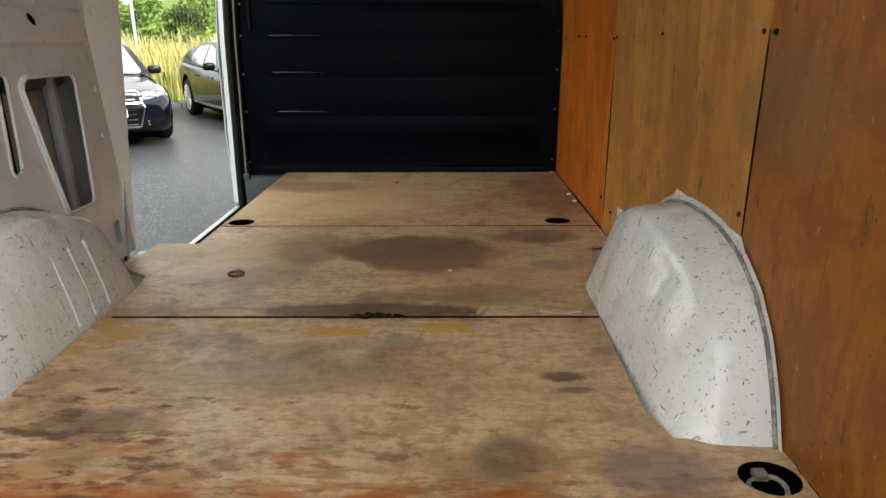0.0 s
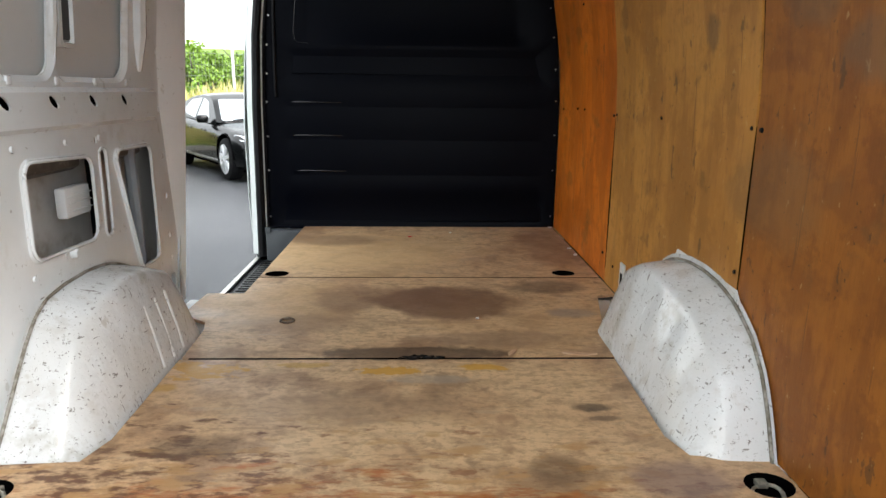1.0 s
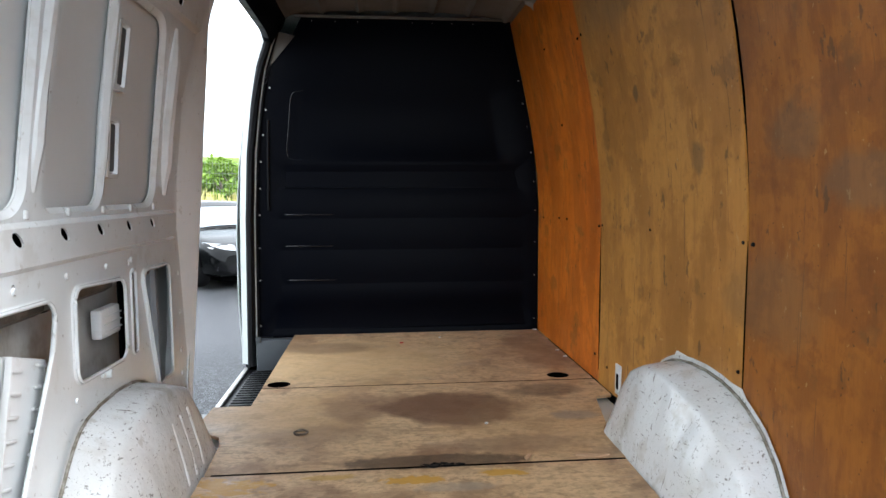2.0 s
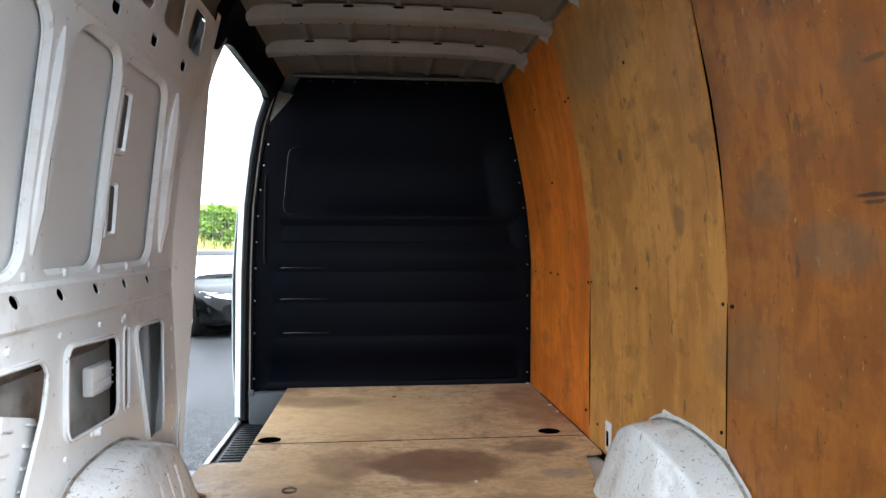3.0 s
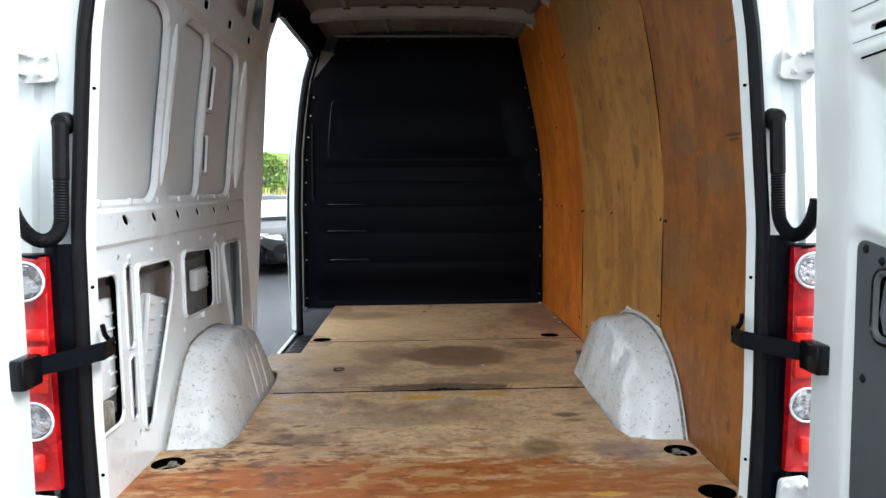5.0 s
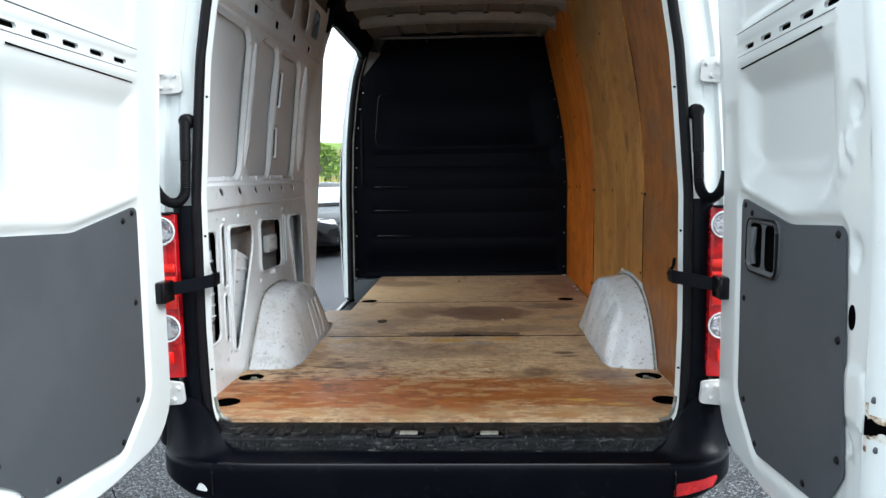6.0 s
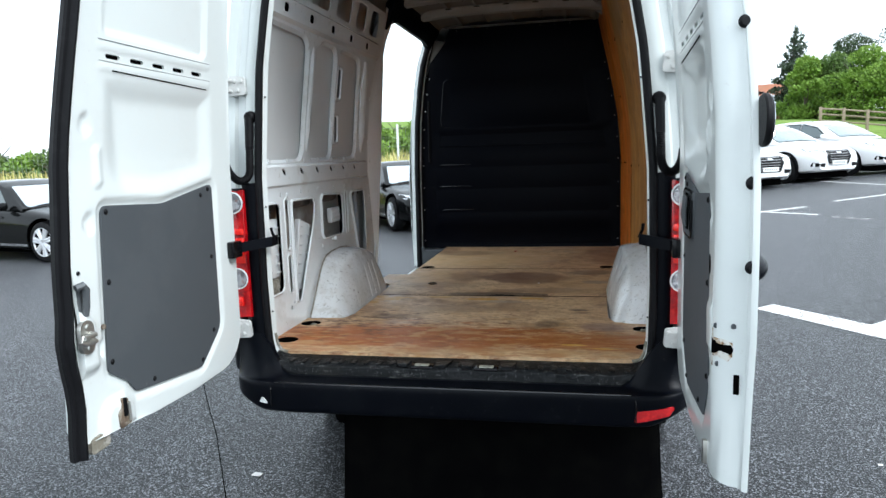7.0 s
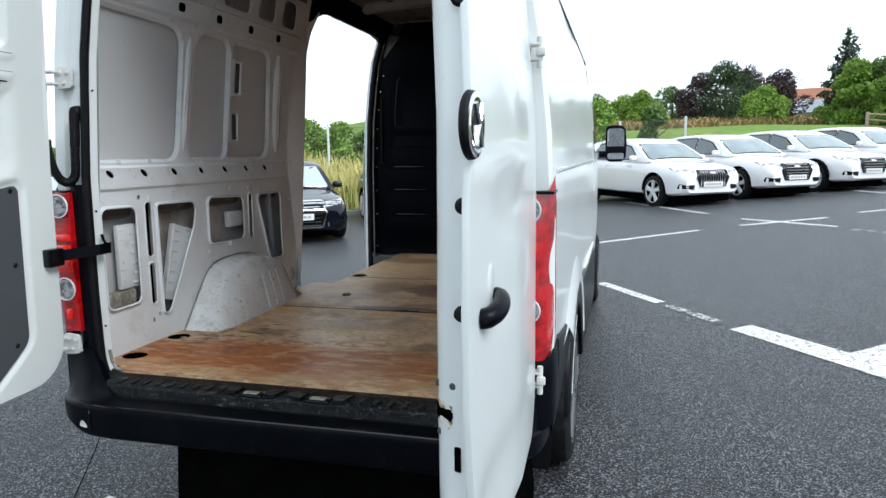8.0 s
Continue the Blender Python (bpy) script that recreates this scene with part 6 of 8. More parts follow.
            feats.append((rpoly([(u - 0.008, v), (u + 0.010, v - 0.006), (u + 0.026, v + 0.10 - 0.02 * k), (u + 0.008, v + 0.108 - 0.02 * k)], 0.007, 3), 0.007, -0.008))
        feats.append((rpoly([(ue + 0.06, 1.0), (ue + 0.16, 1.0), (ue + 0.16, 1.13), (ue + 0.06, 1.13)], 0.02, 3), 0.02, -0.006))
    else:
        feats.append((rpoly([(ue + 0.015, 1.46), (ue + 0.055, 1.45), (ue + 0.045, 1.58), (ue + 0.01, 1.575)], 0.012, 3), 0.008, -0.008))
        feats.append((rpoly([(0.860, 0.90), (1.04, 0.90), (1.04, 1.075), (1.0, 1.12), (0.90, 1.10), (0.865, 1.05)], 0.03, 4), 0.030, -0.022))
        feats.append((rpoly([(0.73, 0.66), (0.90, 0.66), (0.90, 0.76), (0.86, 0.805), (0.78, 0.805), (0.74, 0.76)], 0.03, 4), 0.025, -0.020))
    press = relief(feats)

    def pan(u, v, dep):
        return place(u, v, dep + press(u, v))

    holes = []
    for k in range(5):
        u = 0.252 + 0.112 * k
        if u < ue - 0.005:
            holes.append(rrect(u - 0.032, u + 0.032, 1.838 + 0.001 * k, 1.852 + 0.001 * k, 0.007, 3))
    door = part("rear_door", pressed(outline, [], holes, pan, 0.012, (0.0125, 0.0125)), WHITE, van, "white rear door held wide open" if sign < 0 else "white rear door with grab handle, held open", 60)
    part("panel_gap", tube([pan(0.19 + (ue - 0.245) * k / 12, 1.7935 + 0.0012 * k, -0.0005) for k in range(13)], 0.0022, 6), DARK, door, "dark gap along the slotted band")
    # thin grey tubes draw the shade beside the band's ridges
    for v, r in ((1.890, 0.0014), (1.8275, 0.0010)):
        part("panel_gap", tube([pan(0.165 + (ue - 0.165) * k / 12, v + 0.0005 * k, -0.0004) for k in range(13)], r, 6), HANDLEGREY, door, "thin grey line drawn as the shade along the slotted band")
    # folded edge, hem and outer skin
    GROW = [(0.66, 0.058), (0.925, 0.060), (0.955, 0.086), (1.455, 0.086), (1.475, 0.068), (1.70, 0.066), (2.5, 0.064)]

    def thick(u):
        return (0.045 if sign < 0 else 0.050) + (0.04 if sign < 0 else 0.035) * max(0.0, min(1.0, u / 0.5))

    wide, rows = [], []
    for q, (u, v) in enumerate(outline):
        k = max(0.0, min(1.0, (u - 0.72) / 0.09)) * (1.0 if v > 0.69 else 0.3)
        base = 1.0 - ease((v - 0.74) / 0.12)
        g = along(GROW, v) if sign > 0 else -0.03
        if sign > 0:
            fold = [(0.0, 0.0), (0.012, 0.001), (0.027, 0.009), (0.039, 0.024), (0.046, 0.042), (0.048, 0.060), (0.053, 0.069), (g - 0.002, 0.070), (g, 0.075), (g, 0.085)]
        else:
            fold = [(0.0, 0.0), (0.003, 0.002), (0.006, 0.008), (0.006, 0.020), (0.0, 0.034), (-0.010, 0.046), (-0.02, 0.058), (-0.026, 0.066), (g, 0.074), (g, 0.085)]
        t = thick(u) / 0.085
        hem = 0.006 + 0.018 * base
        plain = [(0.0, 0.0), (0.003, 0.002), (0.006, 0.008), (0.006, 0.020 * t), (0.004, 0.036 * t), (0.004, 0.046 * t), (hem - 0.004, 0.052 * t), (hem, 0.058 * t), (hem, 0.074 * t), (hem - 0.003, 0.085 * t)]
        wide.append([(a[0] * k + b[0] * (1 - k), a[1] * k + b[1] * (1 - k)) for a, b in zip(fold, plain)])
    far_in = [inset(outline, -0.01)[q] for q in range(len(outline))]
    for q in list(range(len(outline))) + [0]:
        o, n_ = Vector(outline[q]), Vector(far_in[q])
        e = (n_ - o).normalized()
        rows.append([place((o + e * a).x, (o + e * a).y, dep) for a, dep in wide[q]])
    part("door_edge", loft(rows), WHITE, door, "", 50)
    rim = []
    for q in range(len(outline)):
        o = Vector(outline[q])
        e = (Vector(far_in[q]) - o).normalized()
        rim.append(tuple(o + e * wide[q][-1][0]))

    def outer(u, v, dep):
        x = max(0.0, min(1.0, u / 0.85))
        dent = 0.012 * math.exp(-((v - 1.42) / 0.07) ** 2) * (0.2 + math.sin(math.pi * x)) * ease((0.85 - u) / 0.2)
        crease = 0.010 * ease((0.92 - v) / 0.10) * ease(x)
        return place(u, v, thick(u) + 0.006 * math.sin(math.pi * x) - dent - crease * ease((u - 0.2) / 0.3) * ease((0.9 - u) / 0.1))

    part("outer_skin", pressed(rim, [], [], outer, 0.0, (0.05, 0.04)), WHITE, door, "white outer door skin with splashes", 40)
    part("bottom_seal", tube([place(u, v - 0.006, 0.040) for u, v in [(0.20 + 0.055 * k, 0.676 + 0.0006 * k) for k in range(11)]], 0.005, 6), TRIM, door, "grey rubber strip along the bottom edge")
    # black sheet in place of the shade behind the slots and openings
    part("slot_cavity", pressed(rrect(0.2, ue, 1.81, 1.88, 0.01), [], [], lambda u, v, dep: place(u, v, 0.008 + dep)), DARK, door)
    # trim board
    tr = part("trim_board", plate(inset(trim_loop, 0.004), [], lambda u, v, dep: place(u, v, 0.008 - 0.005 + dep), 0.006), TRIM, door, "grey fibreboard door trim")
    for u, v in ((ue + 0.012, 1.378), (0.255, 1.395), (0.205, 1.415), (0.215, 1.15), (0.24, 0.86), (0.33, 0.765), (0.62, 0.79), (ue + 0.05, 0.91), (ue + 0.03, 1.16)):
        c = place(u, v, 0.004)
        part("clip", cyl(c, -nrm, 0.0095, 0.007, 0.006, 10, 0.002), RUBBER, tr)
    if sign > 0:
        hp = part("grab_recess", pressed(rrect(0.245, 0.445, 1.235, 1.385, 0.03, 4), [(inset(rrect(0.245, 0.445, 1.235, 1.385, 0.03, 4), 0.010), 0.006, 0.006)], [], lambda u, v, dep: place(u, v, dep - 0.008), 0.012, (0.012, 0.012)), HANDLEGREY, tr, "grey moulded inner handle recess")
        for u0, u1 in ((0.264, 0.338), (0.366, 0.428)):
            part("pocket", plate(rrect(u0, u1, 1.252, 1.370, 0.018, 4), [], lambda u, v, dep: place(u, v, dep - 0.0045), 0.006), DARK, hp, "dark finger pocket")
        part("recess_rim", tube([place(u, v, -0.006) for u, v in rrect(0.247, 0.443, 1.237, 1.383, 0.03, 4)], 0.004, 6, True), GLOSSBLACK, hp)
        part("release_lever", tube([place(0.30, 1.262, -0.004), place(0.298, 1.30, -0.012), place(0.30, 1.36, -0.006)], 0.011, 8), HANDLEGREY, hp)
        for u0, u1 in ((0.375, 0.42), (0.268, 0.288), (0.312, 0.33)):
            part("pocket", plate(rrect(u0, u1, 1.265, 1.357, 0.009, 3), [], lambda u, v, dep: place(u, v, 0.006 + dep), 0.004), GLOSSBLACK, hp)
    # hardware on the free edge
    if sign < 0:
        rows = []
        for k in range(27):
            v = 0.66 + 1.86 * k / 26
            u = along(wfree, v) + 0.004
            u += 0.012 * math.exp(-((v - 1.0) / 0.07) ** 2) - 0.010 * math.exp(-((v - 0.82) / 0.08) ** 2)
            rows.append([place(u - 0.004, v, -0.003), place(u + 0.004, v, -0.010), place(u + 0.013, v, -0.011), place(u + 0.017, v, -0.003), place(u + 0.020, v, 0.006), place(u + 0.030, v, 0.008), place(u + 0.034, v, 0.016), place(u + 0.028, v, 0.035), place(u - 0.005, v, 0.045)])
        part("edge_seal", loft(rows), RUBBER, door, "black rubber seal along the door edge")
        lv = part("lock_lever", tube([place(0.948, 1.172, -0.016), place(0.928, 1.178, -0.024), place(0.918, 1.165, -0.024), place(0.916, 1.11, -0.018), place(0.916, 1.085, -0.010)], 0.011, 8), HANDLEGREY, door, "grey plastic locking lever")
        part("lever_base", plate(rrect(0.903, 0.930, 1.075, 1.175, 0.008, 3), [], lambda u, v, dep: place(u, v, -0.006 + dep), 0.008), HANDLEGREY, lv)
        bm = plate(rrect(0.908, 0.962, 0.975, 1.075, 0.026, 4), [], lambda u, v, dep: place(u, v, -0.030 + dep), 0.014)
        for du, dv in ((0.935, 1.055), (0.935, 0.993)):
            add_cyl(bm, place(du, dv, -0.031), -nrm, 0.010, 0.008, 0.005, 10)
        st = part("door_striker", bm, ZINC, door, "zinc-plated striker plate")
        part("striker_loop", tube([place(0.925, 1.034, -0.030), place(0.932, 1.034, -0.052), place(0.975, 1.034, -0.052), place(0.992, 1.024, -0.050), place(0.975, 1.014, -0.052), place(0.932, 1.014, -0.052), place(0.925, 1.014, -0.030)], 0.0075, 8), ZINC, st)
        for u, v in ((0.915, 1.21), (0.895, 1.145)):
            part("hole_plug", cyl(place(u, v, 0.002), -nrm, 0.007, 0.006, 0.006, 8), RUBBER, door)
        part("rust_hole", cyl(place(0.838, 1.03, 0.0), -nrm, 0.009, 0.009, 0.004, 10), RUSTY, door)
        part("rod_guide", plate(rpoly([(0.785, 0.705), (0.835, 0.70), (0.838, 0.75), (0.822, 0.765), (0.815, 0.792), (0.795, 0.79), (0.79, 0.76)], 0.008, 3), [], lambda u, v, dep: place(u, v, -0.026 + dep), 0.02), RUSTY, door, "rusty lower bolt guide")
        part("bolt_mouth", plate(rpoly([(0.803, 0.735), (0.819, 0.735), (0.816, 0.795), (0.806, 0.795)], 0.004, 2), [], lambda u, v, dep: place(u, v, -0.031 + dep), 0.006), RUBBER, door)
        part("dirt_ledge", plate(rpoly([(0.86, 0.665), (0.945, 0.66), (0.94, 0.705), (0.90, 0.712), (0.865, 0.70)], 0.012, 3), [], lambda u, v, dep: place(u, v, -0.006 + dep), 0.02), GRIME, door, "mud-caked foot of the door edge")
        part("bolt_end", tube([place(0.795, 0.715, -0.030), place(0.797, 0.775, -0.030)], 0.005, 8), ZINC, door)
    else:
        def edge_place(s, v, dep):
            """On the folded free edge: s 0..1 from the crest to the outer flange."""
            table_u = [(0.0, 0.0), (0.15, 0.012), (0.35, 0.030), (0.6, 0.042), (0.8, 0.047), (0.9, 0.053), (1.0, 0.080)]
            table_d = [(0.0, 0.0), (0.15, 0.001), (0.35, 0.012), (0.6, 0.031), (0.8, 0.050), (0.9, 0.066), (1.0, 0.070)]
            q = place(along(wfree, v) + along(table_u, s), v, along(table_d, s))
            return q + (d * 0.8 - nrm * 0.6) * (-dep)

        for v, s in ((1.80, 0.92), (1.43, 0.95), (1.235, 0.97)):
            c = edge_place(s, v, 0.0)
            bm = cyl(c, (0.25, -1, 0), 0.016, 0.014, 0.011, 14, 0.004)
            part("edge_buffer", bm, RUBBER, door, "black rubber buffer on the door edge")
        part("latch_slot", pressed(rpoly([(-0.02, 1.006), (0.22, 1.010), (0.26, 1.014), (0.66, 1.014), (0.74, 1.026), (0.66, 1.038), (0.26, 1.038), (0.22, 1.043), (-0.02, 1.046)], 0.004, 3), [], [], lambda s, v, dep: edge_place(s, v, dep - 0.003), 0.004, (0.06, 0.012)), DARK, door, "dark latch mouth")
        part("latch_wear", pressed(rpoly([(-0.06, 0.975), (0.10, 0.975), (0.14, 1.002), (0.30, 1.004), (0.60, 0.996), (0.70, 1.010), (0.70, 1.044), (0.5, 1.050), (0.3, 1.05), (0.12, 1.05), (0.10, 1.072), (-0.06, 1.07)], 0.004, 3), [], [], lambda s, v, dep: edge_place(s, v, dep - 0.0015), 0.003, (0.06, 0.012)), LATCHRUST, door, "rust-stained paint round the latch")
        for s, v in ((0.22, 1.080), (0.70, 1.085), (0.30, 0.985)):
            part("latch_screw", cyl(edge_place(s, v, 0.001), (0.25, -1, 0), 0.0075, 0.006, 0.004, 10), TRIM, door)
        part("edge_slot", pressed(rrect(0.74, 0.84, 0.915, 0.965, 0.006, 2), [], [], lambda s, v, dep: edge_place(s, v, dep - 0.002), 0.003, (0.04, 0.02)), DARK, door)
        part("rod_hole", plate(ellipse(ue + 0.085, 1.22, 0.013, 0.026, 14), [], lambda u, v, dep: place(u, v, -0.001 + dep), 0.004), DARK, door)
        part("rod_guide", plate(rpoly([(0.80, 0.685), (0.825, 0.69), (0.825, 0.755), (0.80, 0.75)], 0.006, 2), [], lambda u, v, dep: place(u, v, -0.010 + dep), 0.016), ZINC, door)
        # outside: round emblem and pull handle
        c = Vector((0.930, -1.012, 1.572))
        em = part("emblem", cyl(c, nrm, 0.061, 0.060, 0.016, 32, 0.004), RUBBER, door, "round chrome badge, seen edge on")
        part("emblem_face", cyl(c + nrm * 0.015, nrm, 0.057, 0.050, 0.005, 32, 0.002), CHROME, em)
        part("emblem_disc", cyl(c + nrm * 0.0185, nrm, 0.043, 0.041, 0.003, 28), GLOSSBLACK, em)
        for a in (-0.5, 0.5):
            s = Vector((math.sin(a) * d.x, math.sin(a) * d.y, math.cos(a)))
            part("emblem_bar", tube([c + nrm * 0.021 - s * 0.042, c + nrm * 0.023, c + nrm * 0.021 + s * 0.042], 0.005, 6), CHROME, em)
        part("pull_cup", pressed(ellipse(0.785, 1.272, 0.036, 0.046, 20), [(ellipse(0.785, 1.272, 0.030, 0.040, 20), 0.012, -0.006)], [], lambda u, v, dep: place(u, v, 0.0835 - dep), 0.004, (0.012, 0.012)), WHITE, door, "shallow white cup behind the pull")
        grip = [Vector(place(*q)) for q in ((0.860, 1.208, 0.084), (0.856, 1.209, 0.096), (0.838, 1.214, 0.107), (0.812, 1.221, 0.112), (0.785, 1.229, 0.110), (0.762, 1.235, 0.102), (0.750, 1.238, 0.088))]
        fine = []
        for i in range(len(grip) - 1):
            q0, q1, q2, q3 = (grip[max(0, min(len(grip) - 1, i + e))] for e in (-1, 0, 1, 2))
            for t in (0, 0.2, 0.4, 0.6, 0.8):
                fine.append(0.5 * (2 * q1 + (q2 - q0) * t + (2 * q0 - 5 * q1 + 4 * q2 - q3) * t * t + (3 * q1 - q0 - 3 * q2 + q3) * t ** 3))
        fine.append(grip[-1])
        bm = tube(fine, 0.016, 16, False, [0.0205 - 0.009 * k / (len(fine) - 1) + 0.003 * math.sin(math.pi * k / (len(fine) - 1)) for k in range(len(fine))])
        part("door_pull", bm, PLASTIC, door, "black outer door pull")
    # strap that holds the door
    zb = 1.155
    px = sign * 0.757
    a = [Vector((px, 0.02, zb + 0.02)), Vector((px - sign * 0.004, -0.035, zb + 0.02)), Vector((sign * 0.80, -0.075, zb + 0.014)), Vector((sign * 0.865, -0.105, zb + 0.004))]
    rows = [[p + Vector((0, -0.004, 0.021)), p + Vector((0, -0.006, -0.021)), p + Vector((0, 0.003, -0.021)), p + Vector((0, 0.005, 0.021))] for p in a]
    strap = part("door_check_strap", loft(rows, True, True), PLASTIC, van, "black plastic door check strap")
    cb = place(0.065, zb, -0.012)
    part("strap_buckle", box(-0.018, 0.018, -0.036, 0.036, -0.034, 0.034, 0.006), GLOSSBLACK, strap, m=pose(cb.x, cb.y, cb.z))
    part("strap_hook", tube([(px, 0.015, zb + 0.02), (px + sign * 0.012, 0.0, zb + 0.05), (px + sign * 0.014, -0.005, zb + 0.075)], 0.006, 6), PLASTIC, strap)


rear_door(-1)
rear_door(1)


# ---- outside: ground, markings, verge ----
HEAD = Vector((0.56, -0.83, 0)).normalized()  # the way the parked cars face
ROW = Vector((0.83, 0.56, 0)).normalized()    # along the row of bays
KERB0 = Vector((-5.4, 14.1, 0))


def behind_kerb(x, y):
    """Metres past the kerb line, away from the bays; the line steps back on the far side of the van."""
    k = Vector((x, y, 0)) - KERB0
    return k.dot(-HEAD) - 0.9 * max(0.0, min(1.0, (k.dot(ROW) - 3.0) / 4.0))


def land_z(x, y):
    b = behind_kerb(x, y)
    z = ground_z(x, y)
    r = (Vector((x, y, 0)) - KERB0).dot(ROW)
    right = max(0.0, min(1.0, (r - 10.0) / 9.0))
    if b > 0.0:
        z += 0.02 + 0.02 * min(b, 8) + right * (0.15 * min(b, 12.0) + 0.065 * max(0.0, min(b - 12.0, 70.0))) + 0.004 * max(0.0, min(b - 20, 200))
        z += 0.10 * noise.noise(Vector((x * 0.2, y * 0.2, 0))) * min(1.0, b / 4)
    return z


def sheet(xs, ys, test, zf):
    bm = bmesh.new()
    grid = {}
    for i, x in enumerate(xs):
        for j, y in enumerate(ys):
            grid[i, j] = bm.verts.new((x, y, zf(x, y)))
    for i in range(len(xs) - 1):
        for j in range(len(ys) - 1):
            if test((xs[i] + xs[i + 1]) / 2, (ys[j] + ys[j + 1]) / 2):
                bm.faces.new((grid[i, j], grid[i + 1, j], grid[i + 1, j + 1], grid[i, j + 1]))
    bmesh.ops.delete(bm, geom=[v for v in bm.verts if not v.link_faces], context="VERTS")
    return bm


def spread(lo, hi, fine, n):
    """Coordinates that are dense near the middle and coarse far off."""
    near = [fine * k for k in range(-n, n + 1)]
    out = []
    x = fine * n
    step = fine
    while x < hi:
        step *= 1.35
        x += step
        out.append(x)
    return sorted([-v for v in out if -v > lo - step] + near + out)


GX, GY = spread(-900, 900, 1.2, 26), spread(-900, 900, 1.2, 30)
ground = solo("ground", sheet(GX, GY, lambda x, y: True, lambda x, y: land_z(x, y) if behind_kerb(x, y) <= 0 else land_z(x, y) - 0.25), ASPHALT, "dark speckled asphalt car park", "ground", kind="structure")


def meadow_mesh():
    """Grass land laid out along the kerb line."""
    rows = []
    us = [-400, -200, -100, -60, -40, -30, -24, -20] + [-18 + 1.5 * k for k in range(40)] + [44, 50, 60, 80, 110, 160, 250, 500]
    bs = [0.14, 0.5, 1, 2, 3, 4.5, 6, 8, 10, 13, 16, 20, 25, 30, 36, 44, 54, 66, 80, 100, 130, 170, 230, 320, 480, 800]
    for u in us:
        off = 0.9 * max(0.0, min(1.0, (u - 3.0) / 4.0))
        row = []
        for b in bs:
            p = KERB0 + ROW * u - HEAD * (b + off)
            row.append(Vector((p.x, p.y, land_z(p.x, p.y) + 0.10)))
        rows.append(row)
    return loft(rows)


meadow = solo("meadow", meadow_mesh(), GRASS, "green meadow rising beyond the kerb", "meadow", kind="structure")
kerb = thing("kerb", "pale concrete kerb along the car park", "kerb", kind="structure")
kst = box(-0.455, 0.455, -0.06, 0.07, -0.15, 0.115, 0.012)
kme = None
for k in range(46):
    u = -18 + 0.92 * k
    off = 0.9 * max(0.0, min(1.0, (u - 3.0) / 4.0))
    p = KERB0 + ROW * u - HEAD * (off + 0.06)
    m = pose(p.x, p.y, ground_z(p.x, p.y), 0, 0, math.degrees(math.atan2(ROW.y, ROW.x)))
    if kme is None:
        kme = part("kerb_stone", kst, KERB, kerb, "", 35, m).data
    else:
        part("kerb_stone", kme, None, kerb, "", 35, m)


def marking(pts, label, material=LINE, cat="road marking"):
    """A painted shape a little over the ground."""
    a, c = Vector(pts[0]), Vector(pts[2])
    bm = pressed(pts, [], [], lambda u, v, d: Vector((u, v, ground_z(u, v) + 0.005 + 0.0 * d)), 0.0, (0.5, 0.5))
    for f in bm.faces:
        f.normal_update()
    return solo("road_marking", bm, material, label, cat, group="bay markings", kind="structure")


def stripe(p, q, w=0.10):
    p, q = Vector(p), Vector(q)
    d = (q - p).normalized()
    n = Vector((-d.y, d.x)) * w / 2
    return [tuple(p - n), tuple(q - n), tuple(q + n), tuple(p + n)]


# ---- parked cars ----
from mathutils.bvhtree import BVHTree


